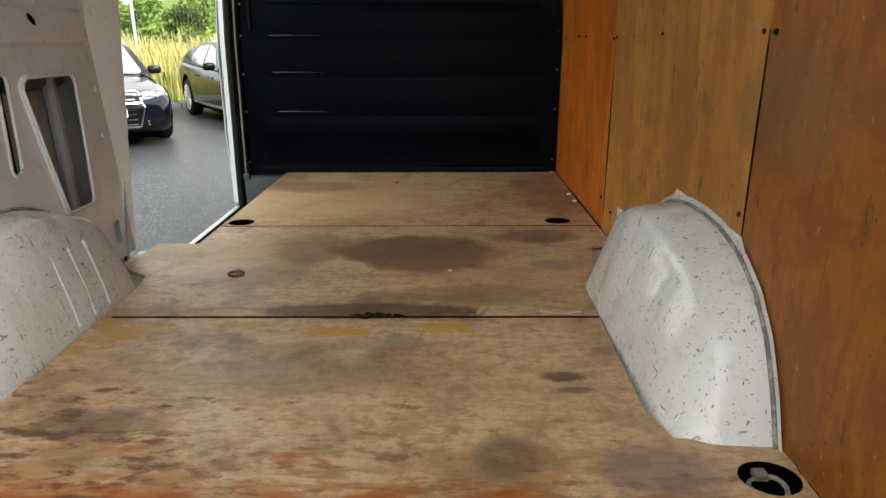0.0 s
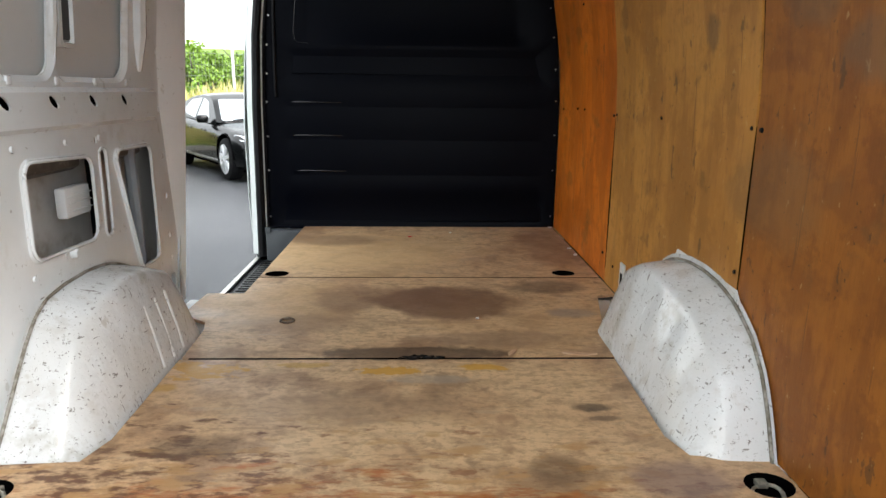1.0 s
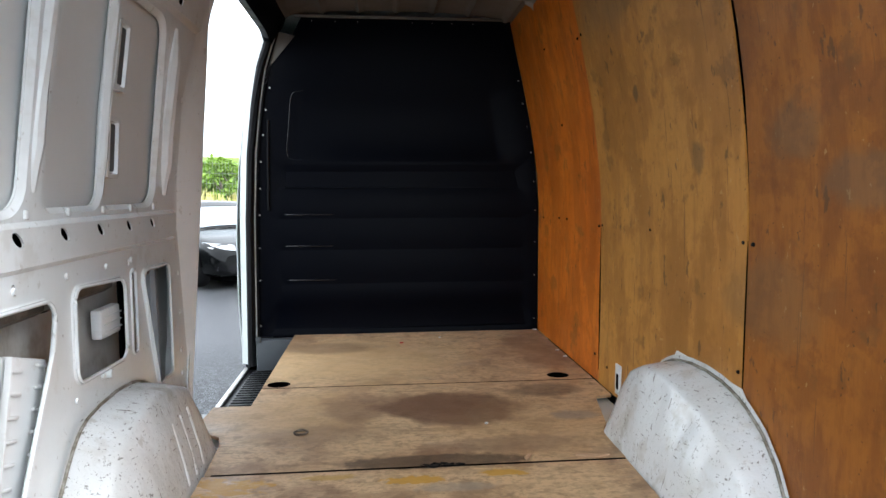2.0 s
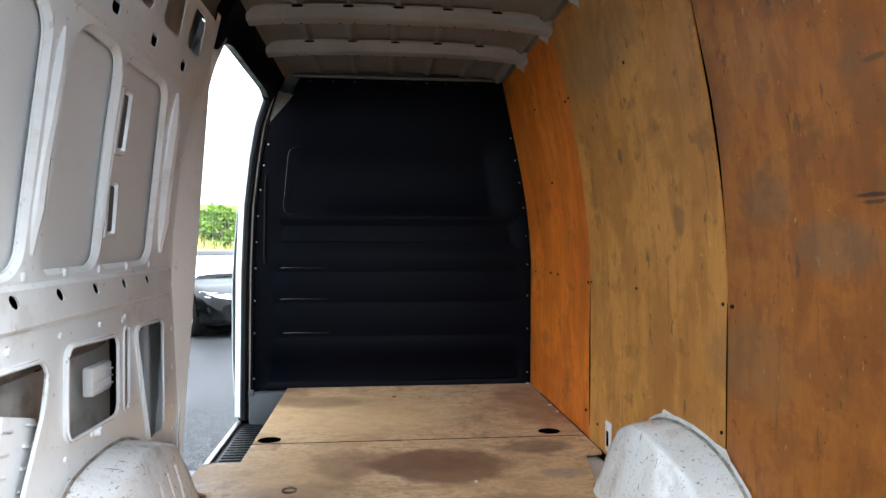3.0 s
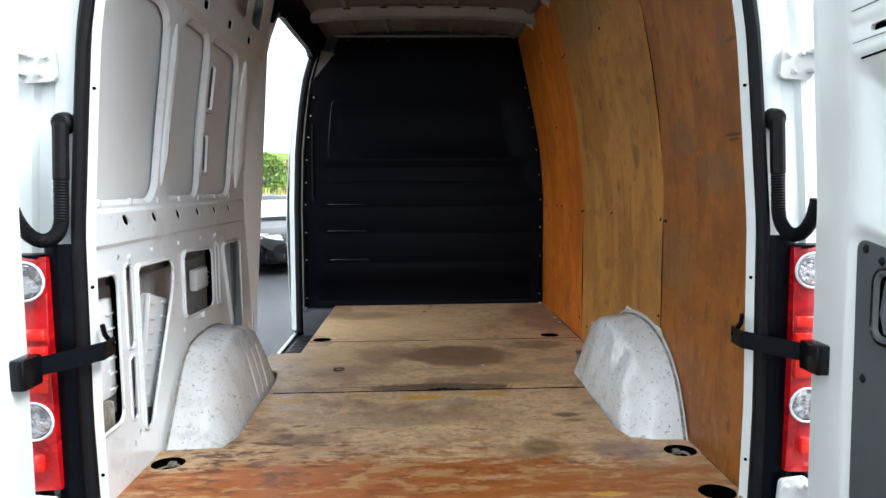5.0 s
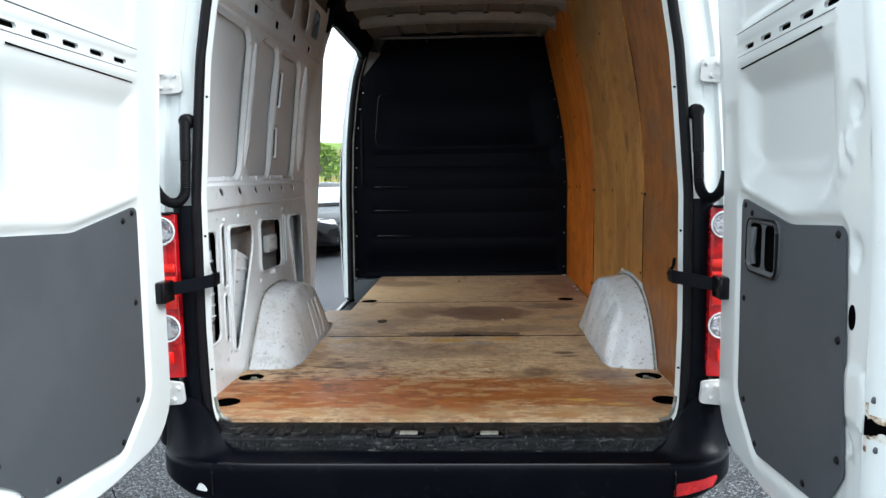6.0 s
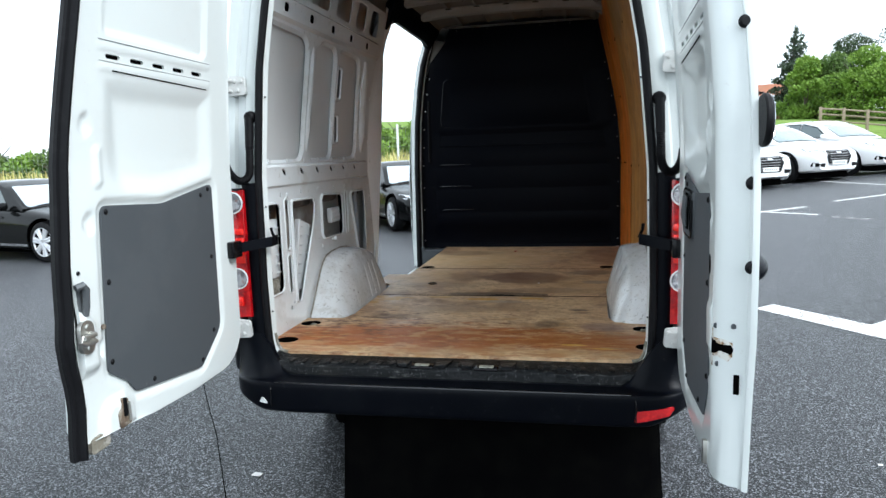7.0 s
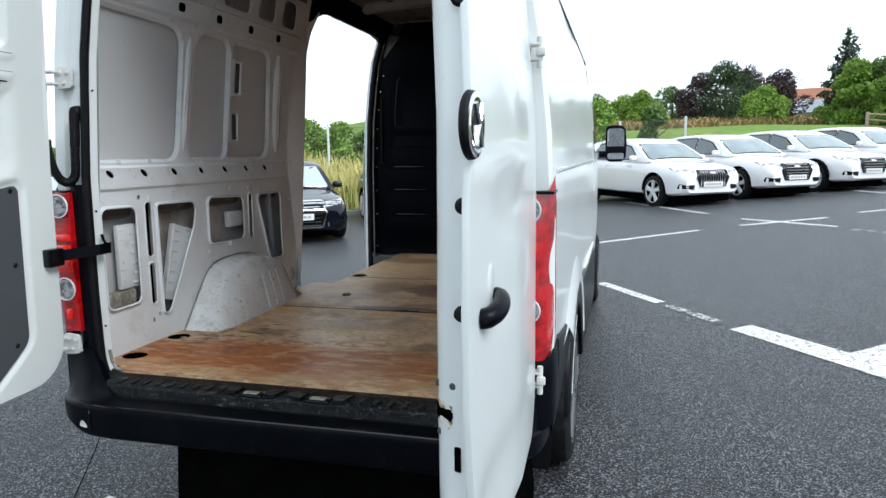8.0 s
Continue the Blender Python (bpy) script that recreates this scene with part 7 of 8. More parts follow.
def car(name, label, paint, at_wheel, which, dims, look_, group="", head=HEAD):
    """A parked car. at_wheel: ground place of a front wheel, which: +1 its right, -1 its left front wheel; local y is forwards."""
    L, W, H, base, wr = dims["L"], dims["W"], dims["H"], dims["base"], dims["r"]
    front_over = dims["front"]
    yf, yr = base / 2 + front_over, base / 2 + front_over - L
    turn = math.degrees(math.atan2(head.y, head.x)) - 90
    off = Matrix.Rotation(radians(turn), 4, "Z") @ Vector((which * (W / 2 - 0.06), base / 2, 0))
    x0, y0 = at_wheel[0] - off.x, at_wheel[1] - off.y
    root = thing(name, label, "car", (x0, y0, ground_z(x0, y0)), group, "", turn)
    hood = dims["hood"]   # (share of the length from the rear, height of hood, belt or deck)
    roof = dims["roof"]   # (share of the length, roof height)
    half = [(0.0, 0.80), (0.03, 0.90), (0.10, 0.965), (0.25, 0.995), (0.5, 1.0), (0.78, 0.995), (0.90, 0.965), (0.96, 0.90), (0.985, 0.83), (1.0, 0.74)]
    low = [(0.0, 0.50), (0.03, 0.30), (0.10, 0.22), (0.5, 0.20), (0.92, 0.20), (0.98, 0.23), (1.0, 0.28)]
    rows = []
    for i in range(41):
        s = i / 40
        s = s + 0.10 * math.sin(2 * math.pi * s) * -0.35
        y = yr + s * L
        w = W / 2 * along(half, s)
        zt, zl = along(hood, s), along(low, s) + dims.get("lift", 0)
        ring = [(0, zl), (w * 0.86, zl), (w * 0.96, zl + 0.05), (w * 0.985, zl + 0.16), (w * 0.995, zl + (zt - zl) * 0.45), (w, zl + (zt - zl) * 0.62), (w * 0.992, zl + (zt - zl) * 0.74), (w * 0.965, zl + (zt - zl) * 0.86), (w * 0.91, zl + (zt - zl) * 0.955), (w * 0.80, zt - 0.004), (w * 0.5, zt + 0.018), (0, zt + 0.024)]
        rows.append([Vector((x, y, z)) for x, z in ring] + [Vector((-x, y, z)) for x, z in ring[-2:0:-1]])
    body_bm = loft(rows, True, True)
    arches = []
    for sx in (-1, 1):
        for yy in (base / 2, -base / 2):
            arches.append(cyl((sx * (W / 2 - 0.30), yy, wr + 0.01), (sx, 0, 0), wr + 0.062, wr + 0.062, 0.5, 28))
    body_me = cut(body_bm, arches)
    body = part("body", body_me, paint, root)
    # cabin
    crows = []
    s0, s1 = roof[0][0], roof[-1][0]
    for i in range(33):
        s = s0 + (s1 - s0) * i / 32
        y = yr + s * L
        h = along(roof, s)
        zb = along(hood, s) - 0.03
        h = max(h, zb + 0.005)
        wb, wt = W / 2 * 0.93 * along(half, s), W / 2 * 0.70
        ring = []
        for k in range(8):
            z = zb + (h - zb) * (k / 7) ** 0.9 * 0.93
            ring.append((wb + (wt - wb) * (z - zb) / (H - 0.9), z))
        wl = ring[-1][0]
        ring += [(wl - 0.05, h - 0.012), (wl * 0.7, h + 0.002), (wl * 0.35, h + 0.012), (0, h + 0.016)]
        crows.append([Vector((x, y, z)) for x, z in ring] + [Vector((-x, y, z)) for x, z in ring[-2::-1]])
    cab_bm = loft(crows)
    tree_c, tree_b = BVHTree.FromBMesh(cab_bm), None
    cabin = part("cabin", cab_bm, paint, root, "", 40)
    bb = bmesh.new()
    bb.from_mesh(body_me)
    tree_b = BVHTree.FromBMesh(bb)
    bb.free()

    def hit(o, d):
        best = None
        for t in (tree_b, tree_c):
            q = t.ray_cast(Vector(o), Vector(d))
            if q[0] is not None and (best is None or q[3] < best[1]):
                best = (q[0], q[3])
        return best[0] if best else Vector(o) + Vector(d) * 4

    def from_front(u, v, d):
        q = hit((u, 6.0, v), (0, -1, 0))
        return Vector((u, q.y + 0.006 - d, v))

    def from_side(sx):
        def f(u, v, d):
            q = hit((sx * 4.0, u, v), (-sx, 0, 0))
            return Vector((q.x + sx * (0.005 - d), u, v))
        return f

    def from_top(u, v, d):
        q = hit((u, v, 5.0), (0, 0, -1))
        return Vector((u, v, q.z + 0.006 - d))

    def decal(nm, loop, place, material, parent=root, lab="", t=0.012, grid=(0.08, 0.06)):
        return part(nm, pressed(loop, [], [], place, t, grid), material, parent, lab, 50)

    # windows
    ws0, ws1 = dims["screen"]
    glass = dims.get("glass", GLASS)
    yb, yt = yr + ws0 * L, yr + ws1 * L
    scr = rpoly([(-W * 0.40, yt + 0.02), (W * 0.40, yt + 0.02), (W * 0.325, yb), (-W * 0.325, yb)], 0.05, 3)
    decal("screen_surround", inset(scr, -0.035), lambda u, v, d: from_top(u, v, d) - Vector((0, 0, 0.003)), GLOSSBLACK, root, "black windscreen surround", 0.004, (0.2, 0.08))
    decal("windscreen", scr, from_top, SCREEN if glass is GLASS else SCREENL, root, "", 0.006, (0.2, 0.08))
    for sx in (-1, 1):
        f = from_side(sx)
        for nm, loop in zip(("front_window", "rear_window", "quarter_window"), dims["panes"]):
            if glass is not GLASS:
                decal("window_surround", inset(rpoly([(yr + a * L, z) for a, z in loop], 0.03, 3), -0.028), lambda u, v, d, f=f, sx=sx: f(u, v, d) - Vector((sx * 0.003, 0, 0)), GLOSSBLACK, root, "black window surround", 0.004, (0.1, 0.05))
            decal("side_window", rpoly([(yr + a * L, z) for a, z in loop], 0.03, 3), f, glass, root, "", 0.006, (0.1, 0.05))
        for a in dims["doors"]:
            decal("door_gap", rrect(yr + a * L - 0.005, yr + a * L + 0.005, 0.36, dims["belt"] - 0.06, 0.002, 1), f, GLOSSBLACK, root, "", 0.002, (0.1, 0.06))
        for a in dims["pulls"]:
            decal("door_pull", rrect(yr + a * L - 0.10, yr + a * L + 0.10, dims["belt"] - 0.145, dims["belt"] - 0.115, 0.012, 2), f, paint if paint is not WHITECAR else PLATE, root, "", -0.012, (0.05, 0.03))
        m = box(-0.10, 0.10, -0.055, 0.055, -0.065, 0.065, 0.045, 3)
        part("mirror", m, paint, root, "", 50, pose(sx * (W / 2 + 0.045), yr + dims["mirror"] * L, dims["belt"] + 0.06))
        decal("sill_strip", rpoly([(-base / 2 + wr + 0.08, 0.27 + dims.get("lift", 0)), (base / 2 - wr - 0.08, 0.27 + dims.get("lift", 0)), (base / 2 - wr - 0.06, 0.31 + dims.get("lift", 0)), (-base / 2 + wr + 0.06, 0.31 + dims.get("lift", 0))], 0.01, 2), f, look_["sill"], root, "", 0.006, (0.3, 0.03))
        # lights and lower intakes
        hx0, hx1, hz = W * 0.235, W * 0.455, dims["lamp"]
        hl = rpoly([(sx * hx0, hz - 0.045), (sx * hx0 * 1.08, hz + 0.045), (sx * hx1, hz + 0.085), (sx * (hx1 - 0.02), hz - 0.01)], 0.02, 3)
        h = decal("headlight", hl, from_front, HEADLIGHT, root, "clear headlight", 0.02, (0.06, 0.03))
        decal("light_strip", rpoly([(sx * hx0 * 1.12, hz - 0.030), (sx * hx0 * 1.12, hz - 0.015), (sx * (hx1 - 0.04), hz + 0.012), (sx * (hx1 - 0.04), hz - 0.004)], 0.004, 1), lambda u, v, d: from_front(u, v, d) + Vector((0, 0.006, 0)), CHROME, h, "", 0.004, (0.06, 0.03))
        iz = dims["intake"]
        inn = rpoly([(sx * W * 0.265, iz - 0.06), (sx * W * 0.255, iz + 0.05), (sx * W * 0.43, iz + 0.07), (sx * W * 0.44, iz - 0.035)], 0.02, 3)
        it = decal("air_intake", inn, from_front, GLOSSBLACK, root, "", 0.01, (0.06, 0.04))
        if look_.get("fog"):
            q = from_front(sx * W * 0.36, iz, 0)
            part("fog_lamp", cyl(q, (0, 1, 0), 0.04, 0.036, 0.012, 16), CHROME, it)
        for z in look_.get("blades", ()):
            decal("chrome_blade", rrect(min(sx * W * 0.26, sx * W * 0.42), max(sx * W * 0.26, sx * W * 0.42), z, z + 0.014, 0.004, 1), lambda u, v, d: from_front(u, v, d) + Vector((0, 0.006, 0)), CHROME, it, "", 0.004, (0.06, 0.03))
    # grille with frame, bars, badge shape and plate
    gz0, gz1, gw0, gw1 = dims["grille"]
    gl = rpoly([(-gw0, gz0), (gw0, gz0), (gw1, gz0 + (gz1 - gz0) * 0.55), (gw1 * 0.94, gz1), (-gw1 * 0.94, gz1), (-gw1, gz0 + (gz1 - gz0) * 0.55)], 0.05, 4)
    fr = decal("grille_frame", gl, lambda u, v, d: from_front(u, v, d) + Vector((0, 0.004, 0)), look_["frame"], root, "", 0.012, (0.07, 0.05))
    gr = decal("grille", inset(gl, 0.020), lambda u, v, d: from_front(u, v, d) + Vector((0, 0.009, 0)), GLOSSBLACK, root, "dark radiator grille", 0.006, (0.07, 0.05))

    def fwd(e):
        return lambda u, v, d: from_front(u, v, d) + Vector((0, e, 0))

    if look_["bars"] == "upright":
        for k in range(11):
            x = -gw0 * 0.86 + gw0 * 1.72 * k / 10
            decal("grille_bar", rrect(x - 0.010, x + 0.010, gz0 + 0.035, gz1 - 0.035, 0.003, 1), fwd(0.015), look_["frame"] if look_["frame"] is not GLOSSBLACK else CHROME, gr, "", 0.006, (0.02, 0.025))
    else:
        n = look_["bars"]
        for k in range(n):
            z = gz0 + 0.045 + (gz1 - gz0 - 0.09) * k / (n - 1)
            decal("grille_bar", rrect(-gw0 * 0.90, gw0 * 0.90, z - 0.006, z + 0.006, 0.002, 1), fwd(0.015), look_["barmat"], gr, "", 0.006, (0.05, 0.02))
    bz = gz1 - 0.085
    decal("badge", rrect(-0.085, 0.085, bz - 0.022, bz + 0.022, 0.021, 5), fwd(0.020), CHROME, gr, "plain chrome badge shape", 0.006, (0.06, 0.03))
    pz = dims["plate"]
    pl = decal("number_plate", rrect(-0.26, 0.26, pz - 0.055, pz + 0.055, 0.006, 1), fwd(0.030), PLATEWHITE, root, "white number plate", 0.02, (0.2, 0.1))
    for k in range(6):
        x = -0.20 + 0.073 * k
        decal("plate_bar", rrect(x, x + 0.045, pz - 0.02, pz + 0.02, 0.004, 1), fwd(0.034), BARGREY, pl, "", 0.003, (0.2, 0.1))
    decal("lower_lip", rrect(-W * 0.36, W * 0.36, dims["lip"], dims["lip"] + 0.035, 0.01, 2), from_front, look_["lip"], root, "", 0.008, (0.1, 0.05))
    for sx in (-1, 1):
        for yy in (base / 2, -base / 2):
            wob = new("wheel")
            wob.parent = root
            gx = Matrix.Rotation(radians(turn), 4, "Z") @ Vector((sx * W / 2, yy, 0))
            dz = ground_z(x0 + gx.x, y0 + gx.y) - ground_z(x0, y0)
            wheel_parts(wob, (sx * (W / 2 - 0.125), yy, wr + dz), wr, 0.23, sx, ALLOY, look_.get("spokes", 5))
            rings = [[Vector((sx * px, yy + (wr + 0.056) * math.cos(a), wr + 0.01 + (wr + 0.056) * math.sin(a))) for a in [math.pi * k / 14 for k in range(15)]] for px in (W / 2 - 0.30, W / 2 - 0.02)]
            part("wheel_arch_liner", loft(rings), DARK, root)
            if look_.get("clad"):
                part("arch_cladding", tube([(sx * (W / 2 - 0.012), yy + (wr + 0.08) * math.cos(a), wr + 0.01 + (wr + 0.08) * math.sin(a)) for a in [math.pi * k / 14 for k in range(15)]], 0.03, 6), PLASTIC, root)
    # box set lower than a real floor, to deepen the shade below the car
    part("underbody", box(-W / 2 + 0.25, W / 2 - 0.25, yr + 0.3, yf - 0.25, 0.12, 0.42, 0.03), DARK, root)
    part("seats", box(-0.55, 0.55, -0.35, 0.25, 0.7, 1.12, 0.08), DARK, root)
    return root


SALOON = dict(L=5.12, W=1.94, H=1.45, base=3.0, r=0.345, front=0.95, belt=0.92, lamp=0.70, intake=0.36, plate=0.50, lip=0.24,
              hood=[(0, 0.86), (0.03, 0.98), (0.15, 1.02), (0.30, 0.99), (0.65, 0.93), (0.72, 0.91), (0.86, 0.83), (0.95, 0.75), (0.985, 0.68), (1.0, 0.60)],
              roof=[(0.10, 1.0), (0.24, 1.26), (0.34, 1.40), (0.46, 1.45), (0.54, 1.43), (0.60, 1.34), (0.72, 0.93)], screen=(0.595, 0.71), mirror=0.645,
              panes=[[(0.47, 0.97), (0.635, 0.97), (0.565, 1.30), (0.48, 1.36)], [(0.29, 1.02), (0.455, 0.97), (0.465, 1.36), (0.36, 1.34)]], doors=[0.30, 0.46, 0.68], pulls=[0.42, 0.60],
              grille=(0.30, 0.78, 0.42, 0.50))
SPORT = dict(L=4.75, W=1.86, H=1.39, base=2.82, r=0.345, front=0.90, belt=0.90, lamp=0.67, intake=0.36, plate=0.47, lip=0.22,
             hood=[(0, 0.84), (0.03, 0.98), (0.12, 1.02), (0.30, 0.98), (0.62, 0.92), (0.70, 0.90), (0.86, 0.80), (0.95, 0.71), (0.985, 0.64), (1.0, 0.57)],
             roof=[(0.06, 1.0), (0.20, 1.20), (0.33, 1.35), (0.45, 1.39), (0.52, 1.37), (0.58, 1.28), (0.70, 0.92)], screen=(0.575, 0.69), mirror=0.625,
             panes=[[(0.46, 0.95), (0.615, 0.95), (0.545, 1.24), (0.47, 1.31)], [(0.25, 1.04), (0.445, 0.95), (0.455, 1.31), (0.33, 1.27)]], doors=[0.29, 0.45, 0.665], pulls=[0.41, 0.585],
             grille=(0.27, 0.70, 0.40, 0.50))
SUV = dict(L=4.63, W=1.90, H=1.60, base=2.81, r=0.365, front=0.90, belt=1.06, lamp=0.825, intake=0.475, plate=0.535, lip=0.32, lift=0.07, glass=GLASSL,
           hood=[(0, 0.98), (0.03, 1.12), (0.15, 1.14), (0.30, 1.11), (0.62, 1.07), (0.72, 1.05), (0.86, 0.985), (0.95, 0.905), (0.985, 0.83), (1.0, 0.73)],
           roof=[(0.015, 1.10), (0.07, 1.35), (0.15, 1.51), (0.30, 1.585), (0.44, 1.60), (0.52, 1.57), (0.60, 1.44), (0.75, 1.05)], screen=(0.595, 0.725), mirror=0.655,
           panes=[[(0.455, 1.10), (0.650, 1.10), (0.570, 1.38), (0.465, 1.49)], [(0.24, 1.12), (0.44, 1.10), (0.45, 1.49), (0.27, 1.475)], [(0.10, 1.17), (0.225, 1.13), (0.245, 1.455), (0.16, 1.40)]], doors=[0.26, 0.445, 0.68], pulls=[0.40, 0.60],
           grille=(0.46, 0.875, 0.37, 0.47))
dark_look = dict(sill=CHROME, frame=CHROME, bars=7, barmat=CHROME, lip=GLOSSBLACK, blades=(0.33, 0.37), spokes=7)
car("saloon_car", "dark navy saloon car with a chrome grille, parked in a bay", NAVY, (-3.97, 9.60), -1, SALOON, dark_look, "cars parked by the verge")
car("saloon_car", "glossy black low saloon car with silver wheels, parked by the verge", BLACKCAR, (-3.16, 10.40), 1, SPORT, dict(dark_look, frame=GLOSSBLACK, barmat=CHROME), "cars parked by the verge")
car("saloon_car", "glossy black low saloon car at the end of the row", BLACKCAR, (-8.3, 6.95), 1, SPORT, dict(dark_look, barmat=CHROME), "cars parked by the verge", Vector((0.97, -0.22, 0)))
WHITE0 = Vector((1.95, 14.1))
ROW2 = Vector((ROW.x, ROW.y))
for k, (bars, frame_m, fog, clad) in enumerate([("upright", ALLOY, True, False), (6, GLOSSBLACK, False, False), (6, ALLOY, False, True), (6, GLOSSBLACK, False, False)]):
    p = WHITE0 + ROW2 * (2.44 * k)
    lk = dict(sill=PLATE, frame=frame_m, bars=bars, barmat=BARGREY, lip=PLATE, fog=fog, clad=clad, spokes=5 if k != 2 else 10)
    car("suv", "white sport utility car with %s, parked in bay" % ("chrome upright-bar grille" if bars == "upright" else "black arch trim" if clad else "black grille"), WHITECAR, tuple(p), 1, SUV, lk, "white cars in a row")

# bay markings
marking(stripe((1.0, 5.55), (1.60, 4.62), 0.13), "worn white bay line on asphalt")
marking([(2.10, 3.68), (2.88, 2.57), (3.75, 1.33), (3.95, 1.42), (3.12, 2.72), (3.25, 3.05), (3.9, 3.75), (3.72, 3.92), (2.84, 3.13), (2.30, 3.85)], "broad white arrow-like bay marking on asphalt")
marking(stripe((0.2, 8.05), (2.50, 9.80), 0.10), "worn white bay line on asphalt")
marking(stripe((1.3, 15.6), (2.90, 12.05), 0.10), "worn white bay line on asphalt")
marking(stripe((3.37, 11.1), (4.63, 9.93), 0.11), "worn white bay line on asphalt")
marking(stripe((3.21, 10.25), (4.76, 10.95), 0.12), "worn white bay line on asphalt")
marking(stripe((5.41, 11.5), (8.7, 13.2), 0.10), "worn white bay line on asphalt")
marking(stripe((6.84, 16.65), (7.45, 14.2), 0.10), "worn white bay line on asphalt")
marking(stripe((1.66, 4.52), (2.08, 3.86), 0.12), "almost worn away bay line", LINEFAINT)
marking(stripe((4.65, 9.7), (6.6, 8.2), 0.10), "almost worn away bay line", LINEFAINT)
seam = [(-2.6, 2.2), (-1.87, 1.14), (-1.5, 0.62), (-1.056, -0.062), (-0.7, -0.6), (-0.2, -1.4)]
solo("tar_joint", tube([(x, y, ground_z(x, y) - 0.001) for x, y in seam], 0.0032, 6), DARK, "thin dark joint in the asphalt", "joint", kind="structure")
rs = random.Random(4)
for x, y, s in ((-1.03, 0.19, 0.028), (1.9, 0.6, 0.012), (1.30, 0.05, 0.013), (2.6, 1.3, 0.012)):
    bm = plate(rpoly([(-s, -s * 0.5), (s * 0.8, -s * 0.6), (s, s * 0.4), (-s * 0.7, s * 0.7)], s * 0.2, 2), [], lambda u, v, d: Vector((u, v, -d)), 0.004)
    solo("litter", bm, WHITEBIT, "small white scrap lying on the asphalt", "litter", (x, y, ground_z(x, y) + 0.006), "scraps on the ground")
# bits on the load floor
for x, y, s, w, a, mt, lab in ((0.365, 1.225, 0.035, 0.012, 60, PALEBIT, "pale wood splinter on the plywood floor"), (0.575, 1.215, 0.055, 0.016, -12, PALEBIT, "pale wood splinter on the plywood floor"), (0.62, 1.212, 0.02, 0.008, 10, PALEBIT, "pale wood splinter on the plywood floor"),
                         (0.006, 2.934, 0.012, 0.007, 0, REDBIT, "tiny red scrap on the plywood floor"), (0.24, 3.05, 0.008, 0.006, 0, WHITEBIT, "white crumb on the plywood floor"), (0.858, 2.66, 0.014, 0.011, 20, WHITEBIT, "white crumb by the wall lining"),
                         (0.862, 2.52, 0.015, 0.012, 50, WHITEBIT, "white crumb by the wall lining"), (0.86, 3.215, 0.015, 0.012, 0, WHITEBIT, "white crumb in the corner of the floor"), (0.28, 1.55, 0.007, 0.005, 0, WHITEBIT, "white crumb on the plywood floor")):
    loop = [(s * math.cos(t) * (0.8 + 0.25 * math.sin(3 * t + s * 90)), w * math.sin(t) * (0.85 + 0.2 * math.cos(2 * t))) for t in [2 * math.pi * k / 9 for k in range(9)]]
    solo("splinter" if mt is PALEBIT else "crumb", plate(loop, [], lambda u, v, d: Vector((u, v, -d)), 0.006 if s < 0.02 else 0.004), mt, lab, "debris", (x, y, F + (0.0075 if s < 0.02 else 0.0045)), "bits on the load floor", "", a)


# ---- trees, shrubs, grass, fence, house ----
def leaf_mesh(name, blobs, n, size, rnd, flat=0.0):
    """Many small folded leaf sprays scattered through lumpy blobs ((centre, radii))."""
    vol = [b[1][0] * b[1][1] * b[1][2] for b in blobs]
    tot = sum(vol)
    vs, fs = [], []
    for (c, r), v in zip(blobs, vol):
        for _ in range(int(n * v / tot) + 1):
            while True:
                p = Vector((rnd.uniform(-1, 1), rnd.uniform(-1, 1), rnd.uniform(-1, 1)))
                if 0.25 < p.length < 1.0:
                    break
            p = p.normalized() * (p.length ** 0.45)
            q = Vector((c[0] + p.x * r[0], c[1] + p.y * r[1], c[2] + p.z * r[2]))
            a = Vector((rnd.gauss(0, 1), rnd.gauss(0, 1), rnd.gauss(0, 0.8) - flat)).normalized()
            b = a.cross(Vector((rnd.gauss(0, 1), rnd.gauss(0, 1), rnd.gauss(0, 1)))).normalized()
            nrm = a.cross(b)
            s = size * rnd.uniform(0.6, 1.4)
            i = len(vs)
            vs += [q, q + a * s * 0.5 + b * s * 0.42 + nrm * s * 0.12, q + a * s, q + a * s * 0.5 - b * s * 0.42 + nrm * s * 0.12]
            fs += [(i, i + 1, i + 2), (i, i + 2, i + 3)]
    me = bpy.data.meshes.new(name)
    me.from_pydata([tuple(v) for v in vs], [], fs)
    me.update()
    return me


def trunk_mesh(h, r, rnd, limbs, spread_, z0):
    bm = bmesh.new()
    pts = [(rnd.uniform(-0.04, 0.04) * h * k / 6, rnd.uniform(-0.04, 0.04) * h * k / 6, -0.4 + (h + 0.4) * k / 6) for k in range(7)]
    add_tube(bm, pts, r, 8, False, True, [r * (1.25 - 0.16 * k) for k in range(7)])
    for k in range(limbs):
        a = 2 * math.pi * k / limbs + rnd.uniform(-0.4, 0.4)
        z = z0 + (h - z0) * rnd.uniform(0.0, 0.75)
        ln = spread_ * rnd.uniform(0.55, 0.95)
        o = Vector((0, 0, z))
        d = Vector((math.cos(a), math.sin(a), rnd.uniform(0.35, 0.9)))
        add_tube(bm, [o, o + d * ln * 0.5, o + d * ln + Vector((0, 0, 0.1 * ln))], r * 0.4, 6, False, True, [r * 0.45, r * 0.28, r * 0.08])
    return bm


